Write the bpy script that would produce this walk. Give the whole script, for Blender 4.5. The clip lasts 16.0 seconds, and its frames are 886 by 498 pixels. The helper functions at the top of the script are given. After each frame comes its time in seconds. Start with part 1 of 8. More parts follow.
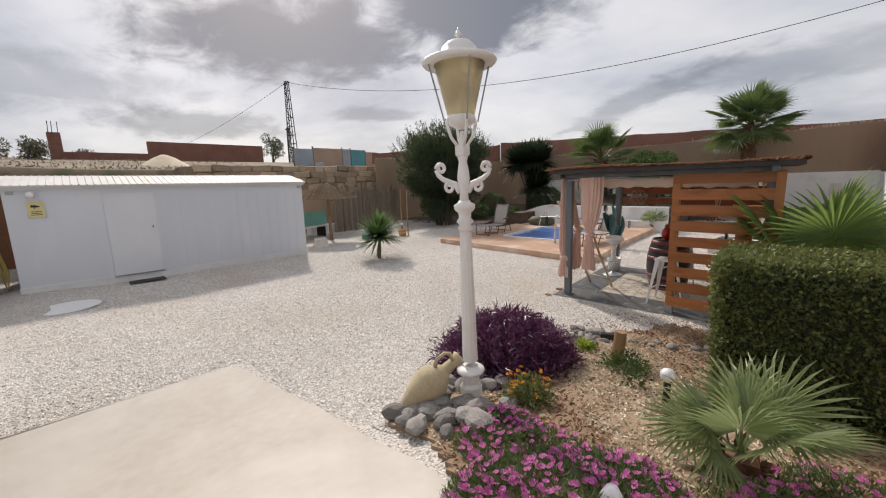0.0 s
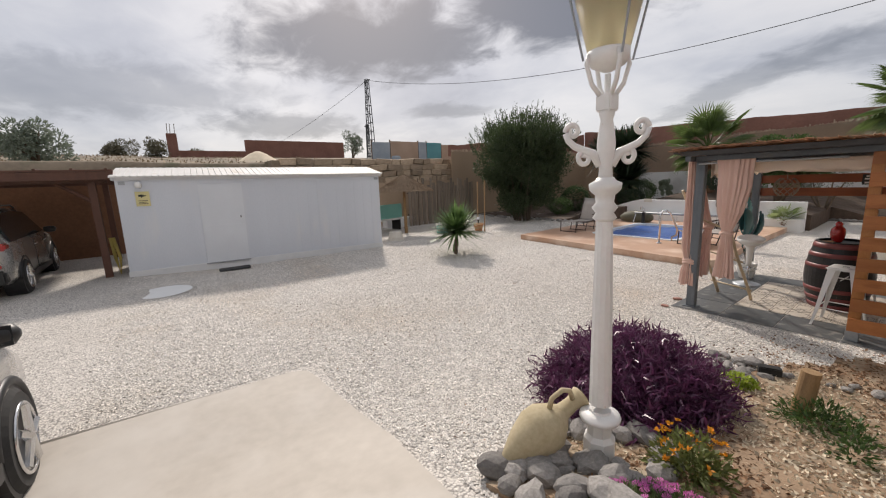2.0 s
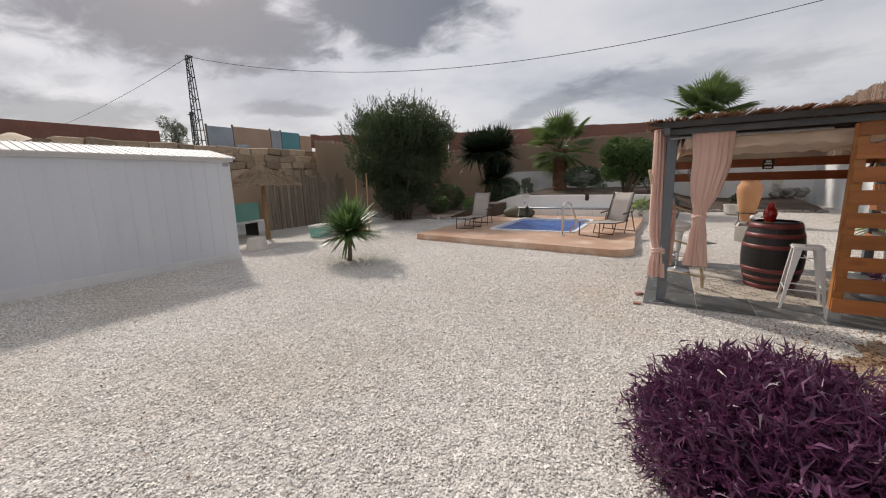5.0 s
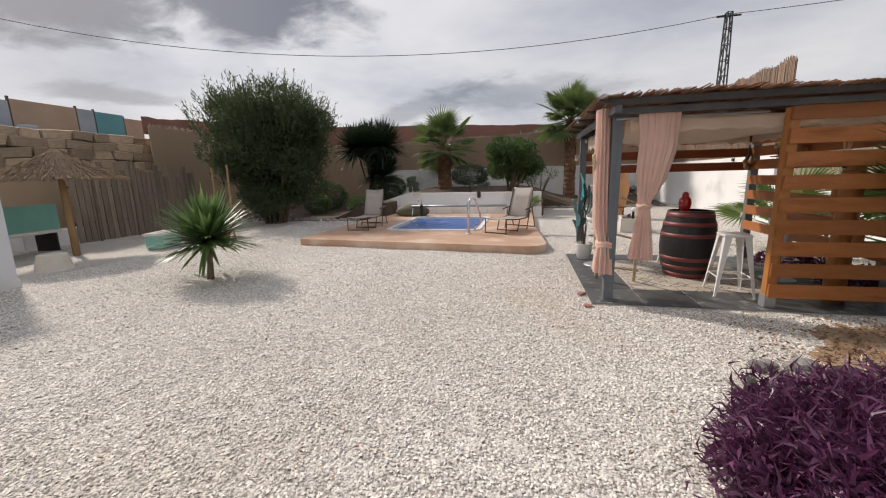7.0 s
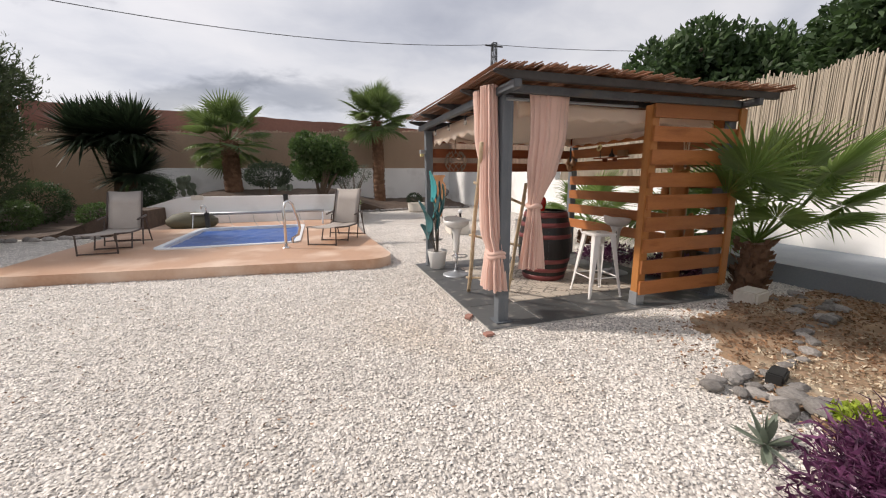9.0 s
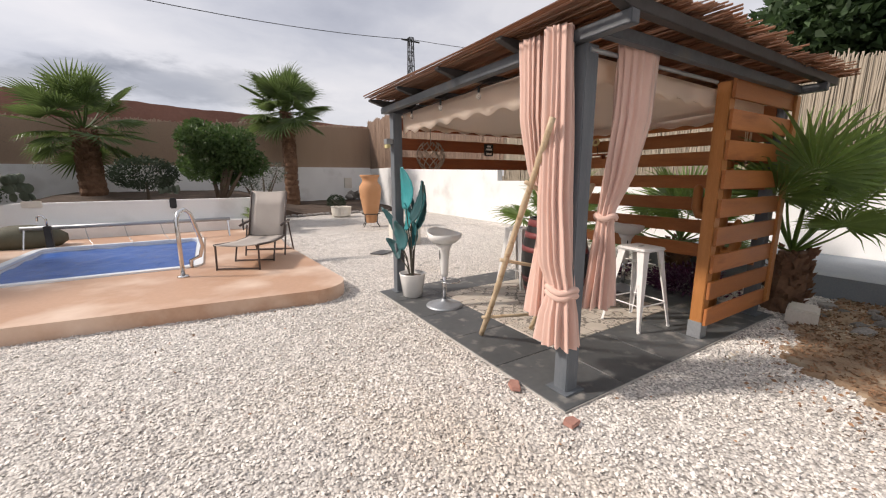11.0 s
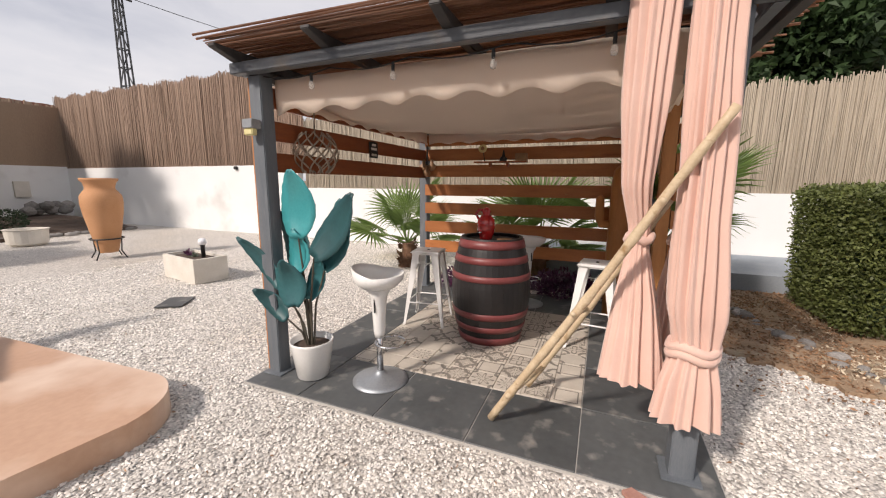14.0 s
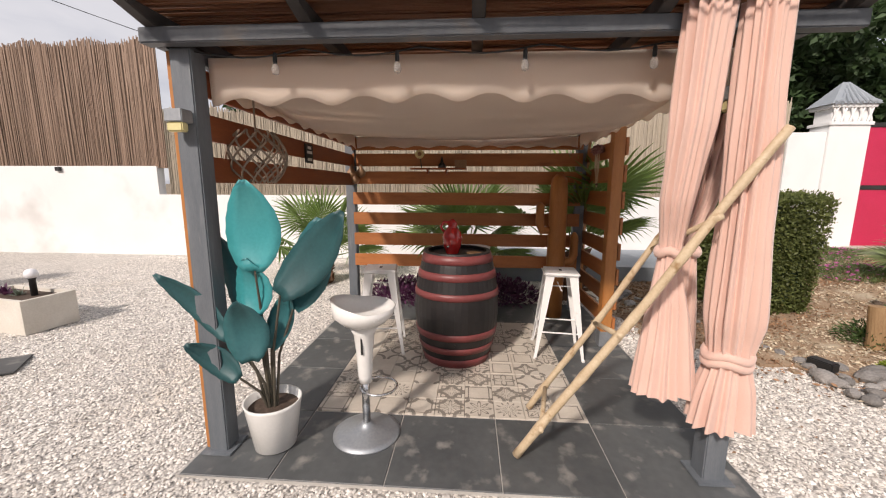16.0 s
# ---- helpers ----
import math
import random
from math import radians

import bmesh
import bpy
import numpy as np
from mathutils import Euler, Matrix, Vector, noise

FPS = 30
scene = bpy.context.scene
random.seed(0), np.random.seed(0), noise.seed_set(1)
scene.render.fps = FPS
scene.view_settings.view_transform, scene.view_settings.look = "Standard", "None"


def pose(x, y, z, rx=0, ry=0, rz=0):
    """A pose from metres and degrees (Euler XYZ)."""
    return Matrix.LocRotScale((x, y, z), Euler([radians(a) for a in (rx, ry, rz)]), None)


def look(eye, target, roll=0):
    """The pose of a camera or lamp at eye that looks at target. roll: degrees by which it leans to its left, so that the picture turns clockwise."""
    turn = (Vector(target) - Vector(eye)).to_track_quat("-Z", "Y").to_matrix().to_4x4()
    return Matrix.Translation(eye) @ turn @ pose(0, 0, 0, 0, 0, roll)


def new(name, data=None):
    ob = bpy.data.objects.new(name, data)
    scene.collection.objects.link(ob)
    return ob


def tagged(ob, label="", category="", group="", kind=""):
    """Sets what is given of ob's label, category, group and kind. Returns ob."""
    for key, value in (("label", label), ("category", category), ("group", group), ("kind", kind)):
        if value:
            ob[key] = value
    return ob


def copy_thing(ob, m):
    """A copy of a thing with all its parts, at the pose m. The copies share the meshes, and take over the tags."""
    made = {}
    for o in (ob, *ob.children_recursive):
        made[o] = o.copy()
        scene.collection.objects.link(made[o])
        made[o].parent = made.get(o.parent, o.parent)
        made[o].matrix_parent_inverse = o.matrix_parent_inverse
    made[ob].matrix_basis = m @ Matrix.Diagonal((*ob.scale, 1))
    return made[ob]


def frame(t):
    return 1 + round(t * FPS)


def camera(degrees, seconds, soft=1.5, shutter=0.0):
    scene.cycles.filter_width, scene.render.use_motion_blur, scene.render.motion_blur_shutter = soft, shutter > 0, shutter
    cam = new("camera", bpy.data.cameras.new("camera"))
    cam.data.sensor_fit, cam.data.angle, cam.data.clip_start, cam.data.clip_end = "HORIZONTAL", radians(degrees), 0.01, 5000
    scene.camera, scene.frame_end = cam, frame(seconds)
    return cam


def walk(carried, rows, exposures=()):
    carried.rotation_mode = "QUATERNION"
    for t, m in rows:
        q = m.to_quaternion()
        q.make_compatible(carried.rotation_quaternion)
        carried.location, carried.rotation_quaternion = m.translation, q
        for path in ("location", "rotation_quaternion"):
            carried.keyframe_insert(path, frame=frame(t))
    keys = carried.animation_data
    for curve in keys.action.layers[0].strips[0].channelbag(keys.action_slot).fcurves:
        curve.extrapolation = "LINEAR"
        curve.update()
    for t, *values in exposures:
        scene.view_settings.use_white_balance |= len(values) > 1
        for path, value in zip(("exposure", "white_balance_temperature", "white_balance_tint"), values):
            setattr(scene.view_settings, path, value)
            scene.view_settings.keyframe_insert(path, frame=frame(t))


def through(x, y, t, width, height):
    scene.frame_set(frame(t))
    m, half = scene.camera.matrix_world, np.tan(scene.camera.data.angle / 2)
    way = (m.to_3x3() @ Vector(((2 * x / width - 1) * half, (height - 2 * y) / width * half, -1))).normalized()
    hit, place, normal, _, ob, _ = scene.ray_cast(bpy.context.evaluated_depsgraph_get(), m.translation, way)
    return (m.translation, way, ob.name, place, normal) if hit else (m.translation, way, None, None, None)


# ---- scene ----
cam = camera(98.9, 16.0, soft=1.15)
METRES, EYE, TILT, LEAN, TURN = 10.9, 1.5, 0.0, 0.0, 42.1
ROWS = [
    (0.0, 0.0, 0.0, 0.0, -0.36, -10.1, 2.05),
    (0.5, -0.0001, 0.0054, -0.0011, 2.47, -10.15, 2.06),
    (1.0, -0.0058, 0.0197, -0.0037, 8.12, -10.09, 2.24),
    (1.5, -0.0186, 0.0442, -0.0062, 9.06, -10.27, 2.21),
    (2.0, -0.03, 0.0745, -0.0126, 10.27, -10.33, 2.31),
    (2.5, -0.0461, 0.1055, -0.0176, 12.08, -10.24, 2.31),
    (3.0, -0.0665, 0.1337, -0.0234, 9.75, -10.3, 2.24),
    (3.5, -0.0874, 0.1638, -0.0306, 9.95, -10.37, 2.22),
    (4.0, -0.1094, 0.1924, -0.0353, 2.66, -10.42, 2.16),
    (4.5, -0.1265, 0.2191, -0.0392, -4.92, -10.58, 1.9),
    (5.0, -0.1394, 0.2468, -0.0418, -11.72, -10.6, 1.81),
    (7.5, -0.1427, 0.411, -0.063, -36.07, -10.89, 1.17),
    (8.0, -0.1312, 0.4478, -0.0661, -44.09, -10.89, 0.9),
    (8.5, -0.1183, 0.4825, -0.068, -54.09, -10.7, 0.63),
    (9.0, -0.1023, 0.5174, -0.069, -60.07, -10.7, 0.4),
    (11.5, 0.0083, 0.6818, -0.0711, -77.7, -10.58, 0.15),
    (12.0, 0.0307, 0.7105, -0.0708, -83.09, -10.5, 0.03),
    (12.5, 0.0516, 0.7331, -0.0706, -89.8, -10.28, -0.11),
    (13.0, 0.0697, 0.7523, -0.0688, -95.93, -10.1, -0.16),
    (13.5, 0.0856, 0.7784, -0.0675, -104.13, -9.77, -0.24),
    (14.0, 0.1044, 0.7965, -0.0681, -109.5, -9.75, -0.36),
    (14.5, 0.1215, 0.8097, -0.0658, -115.23, -9.55, -0.34),
    (15.0, 0.1353, 0.829, -0.0644, -122.83, -9.28, -0.31),
    (15.5, 0.1503, 0.84, -0.0642, -126.9, -9.08, -0.27),
    (16.0, 0.1655, 0.8429, -0.0627, -128.08, -9.29, -0.23),
]
walk(cam, [(t, pose(0, 0, EYE, TILT, LEAN, TURN) @ pose(METRES * x, METRES * y, METRES * z, 90 + pitch, roll, yaw)) for t, x, y, z, yaw, pitch, roll in ROWS],
     exposures=[(0.0, 0.15, 6580, 14), (2.0, 0.12, 6580, 14), (5.0, 0.03, 6560, 14), (7.5, 0.18, 6620, 14), (9.0, 0.32, 6600, 15), (12.5, 0.34, 6600, 16), (16.0, 0.31, 6650, 17)])

# white sky glare behind thin cloud: the sun stands in the west-north-west
SUN_AZ, SUN_EL = (-0.892, 0.453), 38.0

# ---- world and sun ----
world = bpy.data.worlds.new("overcast_sky")
scene.world = world
world.use_nodes = True
wt = world.node_tree
wt.nodes.clear()


def wnode(kind, **kw):
    n = wt.nodes.new(kind)
    for k, v in kw.items():
        if k == "op":
            n.operation = v
        elif k == "blend":
            n.blend_type = v
        else:
            n.inputs[int(k[1:])].default_value = v
    return n


def wlink(a, b):
    wt.links.new(a, b)


sky = wt.nodes.new("ShaderNodeTexSky")
sky.sky_type = "NISHITA"
sky.sun_disc = False
sky.sun_elevation = radians(SUN_EL)
sky.sun_rotation = math.atan2(SUN_AZ[0], SUN_AZ[1])
sky.dust_density = 2.0
tc = wt.nodes.new("ShaderNodeTexCoord")
sep = wt.nodes.new("ShaderNodeSeparateXYZ")
wlink(tc.outputs["Generated"], sep.inputs[0])
zc = wnode("ShaderNodeMath", op="MAXIMUM", i1=0.0)
wlink(sep.outputs[2], zc.inputs[0])
zo = wnode("ShaderNodeMath", op="ADD", i1=0.22)
wlink(zc.outputs[0], zo.inputs[0])
flat = wt.nodes.new("ShaderNodeCombineXYZ")
for i in (0, 1):
    d = wnode("ShaderNodeMath", op="DIVIDE")
    wlink(sep.outputs[i], d.inputs[0])
    wlink(zo.outputs[0], d.inputs[1])
    wlink(d.outputs[0], flat.inputs[i])


def cloud_noise(scale, detail, rough, shift, stretch=(1, 1, 1)):
    mp = wt.nodes.new("ShaderNodeMapping")
    mp.inputs[1].default_value = shift
    mp.inputs[3].default_value = stretch
    wlink(flat.outputs[0], mp.inputs[0])
    n = wt.nodes.new("ShaderNodeTexNoise")
    n.inputs["Scale"].default_value = scale
    n.inputs["Detail"].default_value = detail
    n.inputs["Roughness"].default_value = rough
    n.inputs["Distortion"].default_value = 0.35
    wlink(mp.outputs[0], n.inputs["Vector"])
    return n


big = cloud_noise(0.8, 4, 0.45, (3.1, 0.4, 0), (1.0, 1.1, 1))
fine = cloud_noise(4.5, 8, 0.6, (0.7, 5.2, 0), (1.0, 1.2, 1))
mixn = wnode("ShaderNodeMix", i0=0.16)
wlink(big.outputs["Fac"], mixn.inputs[2])
wlink(fine.outputs["Fac"], mixn.inputs[3])
ramp = wt.nodes.new("ShaderNodeValToRGB")
ramp.color_ramp.elements[0].position, ramp.color_ramp.elements[0].color = 0.32, (0.46, 0.49, 0.55, 1)
ramp.color_ramp.elements[1].position, ramp.color_ramp.elements[1].color = 0.66, (0.93, 0.93, 0.92, 1)
for p, c in ((0.42, (0.60, 0.63, 0.68, 1)), (0.52, (0.78, 0.80, 0.82, 1))):
    e = ramp.color_ramp.elements.new(p)
    e.color = c
wlink(mixn.outputs[0], ramp.inputs[0])
# thin cloud is brighter towards the sun
sdir = Vector((*[c * math.cos(radians(SUN_EL)) for c in SUN_AZ], math.sin(radians(SUN_EL)))).normalized()
dot = wt.nodes.new("ShaderNodeVectorMath")
dot.operation = "DOT_PRODUCT"
dot.inputs[1].default_value = sdir
wlink(tc.outputs["Generated"], dot.inputs[0])
glow = wt.nodes.new("ShaderNodeMapRange")
glow.inputs[1].default_value, glow.inputs[2].default_value = 0.35, 1.0
glow.inputs[3].default_value, glow.inputs[4].default_value = 0.97, 1.06
wlink(dot.outputs["Value"], glow.inputs[0])
lit = wt.nodes.new("ShaderNodeVectorMath")
lit.operation = "SCALE"
# heavy grey clouds in the west, with small flat ones low over the hill: centre, half-widths, turn, depth of grey
shade_in = ramp.outputs[0]
for cx, cy, ra, rb, turn, grey in ((-1.60, 0.82, 0.46, 0.30, 62, 1.0), (-1.44, 1.06, 0.26, 0.24, 50, 0.9), (-0.96, 1.28, 0.36, 0.27, 40, 1.0), (-2.0, 1.58, 0.24, 0.11, 52, 0.55), (-2.65, 0.80, 0.42, 0.22, 75, 0.6), (-2.4, -0.2, 0.8, 0.3, 85, 0.4), (-0.72, 2.5, 0.55, 0.12, -30, 0.45), (0.05, 2.4, 0.5, 0.2, 0, 0.35)):
    mp = wt.nodes.new("ShaderNodeMapping")
    mp.vector_type = "TEXTURE"
    mp.inputs[1].default_value, mp.inputs[2].default_value, mp.inputs[3].default_value = (cx, cy, 0), (0, 0, radians(turn)), (ra, rb, 1)
    wlink(flat.outputs[0], mp.inputs[0])
    off = wt.nodes.new("ShaderNodeVectorMath")
    off.operation = "LENGTH"
    wlink(mp.outputs[0], off.inputs[0])
    wob = wnode("ShaderNodeMath", op="MULTIPLY_ADD", i1=1.9, i2=-0.95)
    wlink(fine.outputs["Fac"], wob.inputs[0])
    dd = wnode("ShaderNodeMath", op="ADD")
    wlink(off.outputs["Value"], dd.inputs[0])
    wlink(wob.outputs[0], dd.inputs[1])
    mr = wt.nodes.new("ShaderNodeMapRange")
    mr.interpolation_type = "SMOOTHSTEP"
    mr.inputs[1].default_value, mr.inputs[2].default_value = 0.55, 1.45
    mr.inputs[3].default_value, mr.inputs[4].default_value = 1 - grey, 1.0
    wlink(dd.outputs[0], mr.inputs[0])
    mul = wt.nodes.new("ShaderNodeMix")
    mul.data_type = "RGBA"
    mul.inputs[6].default_value = (0.17, 0.185, 0.215, 1)
    wlink(mr.outputs[0], mul.inputs[0])
    wlink(shade_in, mul.inputs[7])
    shade_in = mul.outputs[2]
wlink(shade_in, lit.inputs[0])
wlink(glow.outputs[0], lit.inputs[3])
bg_sky = wnode("ShaderNodeBackground", i1=0.12)
wlink(sky.outputs[0], bg_sky.inputs[0])
bg_cloud = wnode("ShaderNodeBackground", i1=0.79)
wlink(lit.outputs[0], bg_cloud.inputs[0])
cover = wt.nodes.new("ShaderNodeMixShader")
cover.inputs[0].default_value = 0.88
wlink(bg_sky.outputs[0], cover.inputs[1])
wlink(bg_cloud.outputs[0], cover.inputs[2])
wout = wt.nodes.new("ShaderNodeOutputWorld")
wlink(cover.outputs[0], wout.inputs[0])

sun = new("sun", bpy.data.lights.new("sun", "SUN"))
sun.data.energy, sun.data.angle, sun.data.color = 3.1, radians(5.0), (1.0, 0.93, 0.83)
sun.matrix_world = look(sdir * 60, (0, 0, 0))


# ---- materials ----
def material(name, a, b, scale=6.0, rough=0.7, bump=0.15, metal=0.0, fine=60.0, stretch=(1, 1, 1), spots=None, island=0.0, objrand=0.0, coat=0.0, sheen=0.0):
    """Two colours mixed by coarse and fine noise, with relief; spots: a third colour in patches of its own."""
    m = bpy.data.materials.new(name)
    m.use_nodes = True
    t = m.node_tree
    bsdf = t.nodes["Principled BSDF"]
    co = t.nodes.new("ShaderNodeTexCoord")
    mp = t.nodes.new("ShaderNodeMapping")
    mp.inputs[3].default_value = stretch
    t.links.new(co.outputs["Object"], mp.inputs[0])
    n1 = t.nodes.new("ShaderNodeTexNoise")
    n1.inputs["Scale"].default_value, n1.inputs["Detail"].default_value = scale, 5
    n2 = t.nodes.new("ShaderNodeTexNoise")
    n2.inputs["Scale"].default_value, n2.inputs["Detail"].default_value = fine, 4
    for n in (n1, n2):
        t.links.new(mp.outputs[0], n.inputs["Vector"])
    add = t.nodes.new("ShaderNodeMix")
    add.inputs[0].default_value = 0.4
    t.links.new(n1.outputs["Fac"], add.inputs[2])
    t.links.new(n2.outputs["Fac"], add.inputs[3])
    rng = t.nodes.new("ShaderNodeMapRange")
    rng.inputs[1].default_value, rng.inputs[2].default_value = 0.32, 0.68
    t.links.new(add.outputs[0], rng.inputs[0])
    col = t.nodes.new("ShaderNodeMix")
    col.data_type = "RGBA"
    col.inputs[6].default_value, col.inputs[7].default_value = (*a, 1), (*b, 1)
    t.links.new(rng.outputs[0], col.inputs[0])
    out = col.outputs[2]
    if spots:
        colour, size, lo, hi = spots
        n3 = t.nodes.new("ShaderNodeTexNoise")
        n3.inputs["Scale"].default_value, n3.inputs["Detail"].default_value = size, 6
        t.links.new(mp.outputs[0], n3.inputs["Vector"])
        r3 = t.nodes.new("ShaderNodeMapRange")
        r3.inputs[1].default_value, r3.inputs[2].default_value = lo, hi
        t.links.new(n3.outputs["Fac"], r3.inputs[0])
        c3 = t.nodes.new("ShaderNodeMix")
        c3.data_type = "RGBA"
        c3.inputs[7].default_value = (*colour, 1)
        t.links.new(r3.outputs[0], c3.inputs[0])
        t.links.new(out, c3.inputs[6])
        out = c3.outputs[2]
    if island or objrand:
        src = t.nodes.new("ShaderNodeNewGeometry").outputs["Random Per Island"] if island else t.nodes.new("ShaderNodeObjectInfo").outputs["Random"]
        k = island or objrand
        r4 = t.nodes.new("ShaderNodeMapRange")
        r4.inputs[3].default_value, r4.inputs[4].default_value = 1 - k, 1 + k
        t.links.new(src, r4.inputs[0])
        hv = t.nodes.new("ShaderNodeHueSaturation")
        t.links.new(r4.outputs[0], hv.inputs["Value"])
        t.links.new(out, hv.inputs["Color"])
        out = hv.outputs[0]
    t.links.new(out, bsdf.inputs["Base Color"])
    rr = t.nodes.new("ShaderNodeMapRange")
    rr.inputs[3].default_value, rr.inputs[4].default_value = max(0.03, rough - 0.1), min(1, rough + 0.1)
    t.links.new(add.outputs[0], rr.inputs[0])
    t.links.new(rr.outputs[0], bsdf.inputs["Roughness"])
    bsdf.inputs["Metallic"].default_value = metal
    bsdf.inputs["Coat Weight"].default_value = coat
    if sheen:
        bsdf.inputs["Sheen Weight"].default_value = sheen
    if bump:
        bp = t.nodes.new("ShaderNodeBump")
        bp.inputs["Strength"].default_value, bp.inputs["Distance"].default_value = bump, 0.01
        t.links.new(add.outputs[0], bp.inputs["Height"])
        t.links.new(bp.outputs[0], bsdf.inputs["Normal"])
    return m


def leaf_material(name, a, b, rough=0.5, through=0.25, scale=4.0):
    """Foliage: colour varies from leaf to leaf, and a little light comes through."""
    m = material(name, a, b, scale=scale, rough=rough, bump=0.0, island=0.35)
    bsdf = m.node_tree.nodes["Principled BSDF"]
    tr = m.node_tree.nodes.new("ShaderNodeBsdfTranslucent")
    tr.inputs[0].default_value = (*[min(1, c * 1.6) for c in b], 1)
    mx = m.node_tree.nodes.new("ShaderNodeMixShader")
    mx.inputs[0].default_value = through
    m.node_tree.links.new(bsdf.outputs[0], mx.inputs[1])
    m.node_tree.links.new(tr.outputs[0], mx.inputs[2])
    m.node_tree.links.new(mx.outputs[0], m.node_tree.nodes["Material Output"].inputs[0])
    return m


M = {}
M["white_wall"] = material("white_render", (0.74, 0.74, 0.73), (0.82, 0.82, 0.81), 1.2, 0.85, 0.25, spots=((0.55, 0.54, 0.52), 0.8, 0.58, 0.8))
M["shed"] = material("white_painted_steel", (0.57, 0.60, 0.65), (0.65, 0.68, 0.73), 0.8, 0.45, 0.03, stretch=(1, 1, 0.25), spots=((0.66, 0.67, 0.69), 2.5, 0.58, 0.78))
M["shed_door"] = material("white_door_paint", (0.64, 0.665, 0.70), (0.70, 0.725, 0.76), 1.5, 0.4, 0.03)
M["shed_base"] = material("whitewashed_plinth", (0.60, 0.61, 0.62), (0.72, 0.72, 0.72), 3, 0.85, 0.4)
M["roof_white"] = material("white_roof_sheet", (0.56, 0.55, 0.53), (0.70, 0.69, 0.67), 1.5, 0.6, 0.05, spots=((0.50, 0.45, 0.38), 3, 0.58, 0.75))
M["gravel"] = material("white_gravel_bed", (0.58, 0.54, 0.49), (0.72, 0.68, 0.63), 0.7, 0.9, 0.0, fine=90, spots=((0.64, 0.575, 0.49), 0.45, 0.55, 0.75))
M["pebble"] = material("white_marble_pebble", (0.68, 0.635, 0.58), (0.80, 0.76, 0.71), 0.6, 0.8, 0.0, island=0.30, spots=((0.68, 0.60, 0.51), 0.5, 0.56, 0.75))
M["soil"] = material("dry_tan_soil", (0.21, 0.135, 0.08), (0.39, 0.28, 0.185), 2.2, 0.95, 0.8, fine=55, spots=((0.40, 0.33, 0.24), 4, 0.54, 0.7))
M["bark_chip"] = material("red_brown_bark_chip", (0.19, 0.105, 0.056), (0.36, 0.215, 0.125), 2, 0.9, 0.0, island=0.45)
M["pale_chip"] = material("straw_chip", (0.45, 0.37, 0.26), (0.63, 0.54, 0.41), 2, 0.9, 0.0, island=0.35)
M["dark_soil"] = material("dark_bark_mulch", (0.045, 0.03, 0.021), (0.12, 0.082, 0.06), 5, 0.95, 1.0, fine=40)
M["hill"] = material("dry_hillside", (0.17, 0.13, 0.09), (0.30, 0.24, 0.17), 0.35, 0.95, 0.6, fine=6, spots=((0.10, 0.10, 0.055), 0.9, 0.52, 0.66))
M["red_earth"] = material("rust_earth_bank", (0.16, 0.075, 0.04), (0.26, 0.13, 0.07), 0.8, 0.95, 0.8, fine=14)
M["patio"] = material("cream_concrete", (0.40, 0.36, 0.31), (0.53, 0.485, 0.425), 0.9, 0.7, 0.04, fine=9, spots=((0.60, 0.565, 0.515), 0.6, 0.48, 0.68))
M["deck"] = material("salmon_painted_concrete", (0.47, 0.28, 0.18), (0.58, 0.37, 0.25), 1.2, 0.42, 0.1, fine=25, spots=((0.72, 0.55, 0.43), 1.1, 0.49, 0.66))
M["deck_edge"] = material("ochre_deck_edge", (0.36, 0.20, 0.11), (0.46, 0.26, 0.15), 3, 0.7, 0.2)
M["coping"] = material("white_pool_lip", (0.72, 0.75, 0.78), (0.80, 0.83, 0.85), 3, 0.35, 0.03)
M["pool_cover"] = material("blue_solar_cover", (0.035, 0.10, 0.33), (0.055, 0.14, 0.42), 1.5, 0.3, 0.9, fine=55)
M["steel"] = material("polished_steel", (0.55, 0.55, 0.55), (0.72, 0.72, 0.72), 5, 0.22, 0.02, metal=1.0)
M["galv"] = material("galvanised_steel", (0.30, 0.32, 0.34), (0.42, 0.44, 0.46), 4, 0.5, 0.05, metal=0.7)
M["grey_paint"] = material("grey_painted_timber", (0.10, 0.115, 0.13), (0.15, 0.165, 0.18), 5, 0.55, 0.2, stretch=(4, 4, 0.6), spots=((0.22, 0.23, 0.24), 4, 0.6, 0.78))
M["grey_beam"] = material("dark_slate_painted_beam", (0.065, 0.072, 0.082), (0.115, 0.125, 0.135), 5, 0.5, 0.25, fine=30, spots=((0.14, 0.12, 0.10), 5, 0.58, 0.76))
M["orange_wood"] = material("honey_stained_pine", (0.32, 0.108, 0.03), (0.43, 0.162, 0.05), 3, 0.5, 0.2, fine=25, stretch=(1, 6, 6), spots=((0.24, 0.075, 0.02), 2, 0.6, 0.76), objrand=0.16)
M["orange_wood_y"] = material("honey_stained_pine_back", (0.32, 0.108, 0.03), (0.43, 0.162, 0.05), 3, 0.5, 0.2, fine=25, stretch=(6, 1, 6), spots=((0.24, 0.075, 0.02), 2, 0.6, 0.76), objrand=0.16)
M["orange_post"] = material("honey_stained_post", (0.36, 0.14, 0.035), (0.47, 0.20, 0.06), 3, 0.45, 0.2, fine=25, stretch=(6, 6, 0.8))
M["red_wood"] = material("mahogany_stained_board", (0.20, 0.045, 0.012), (0.30, 0.085, 0.025), 3, 0.5, 0.2, fine=25, stretch=(1, 6, 6), objrand=0.12)
M["slab"] = material("dark_slate_paver", (0.060, 0.064, 0.066), (0.105, 0.11, 0.11), 2.2, 0.5, 0.25, fine=20, spots=((0.25, 0.24, 0.22), 7.0, 0.56, 0.72), objrand=0.14)
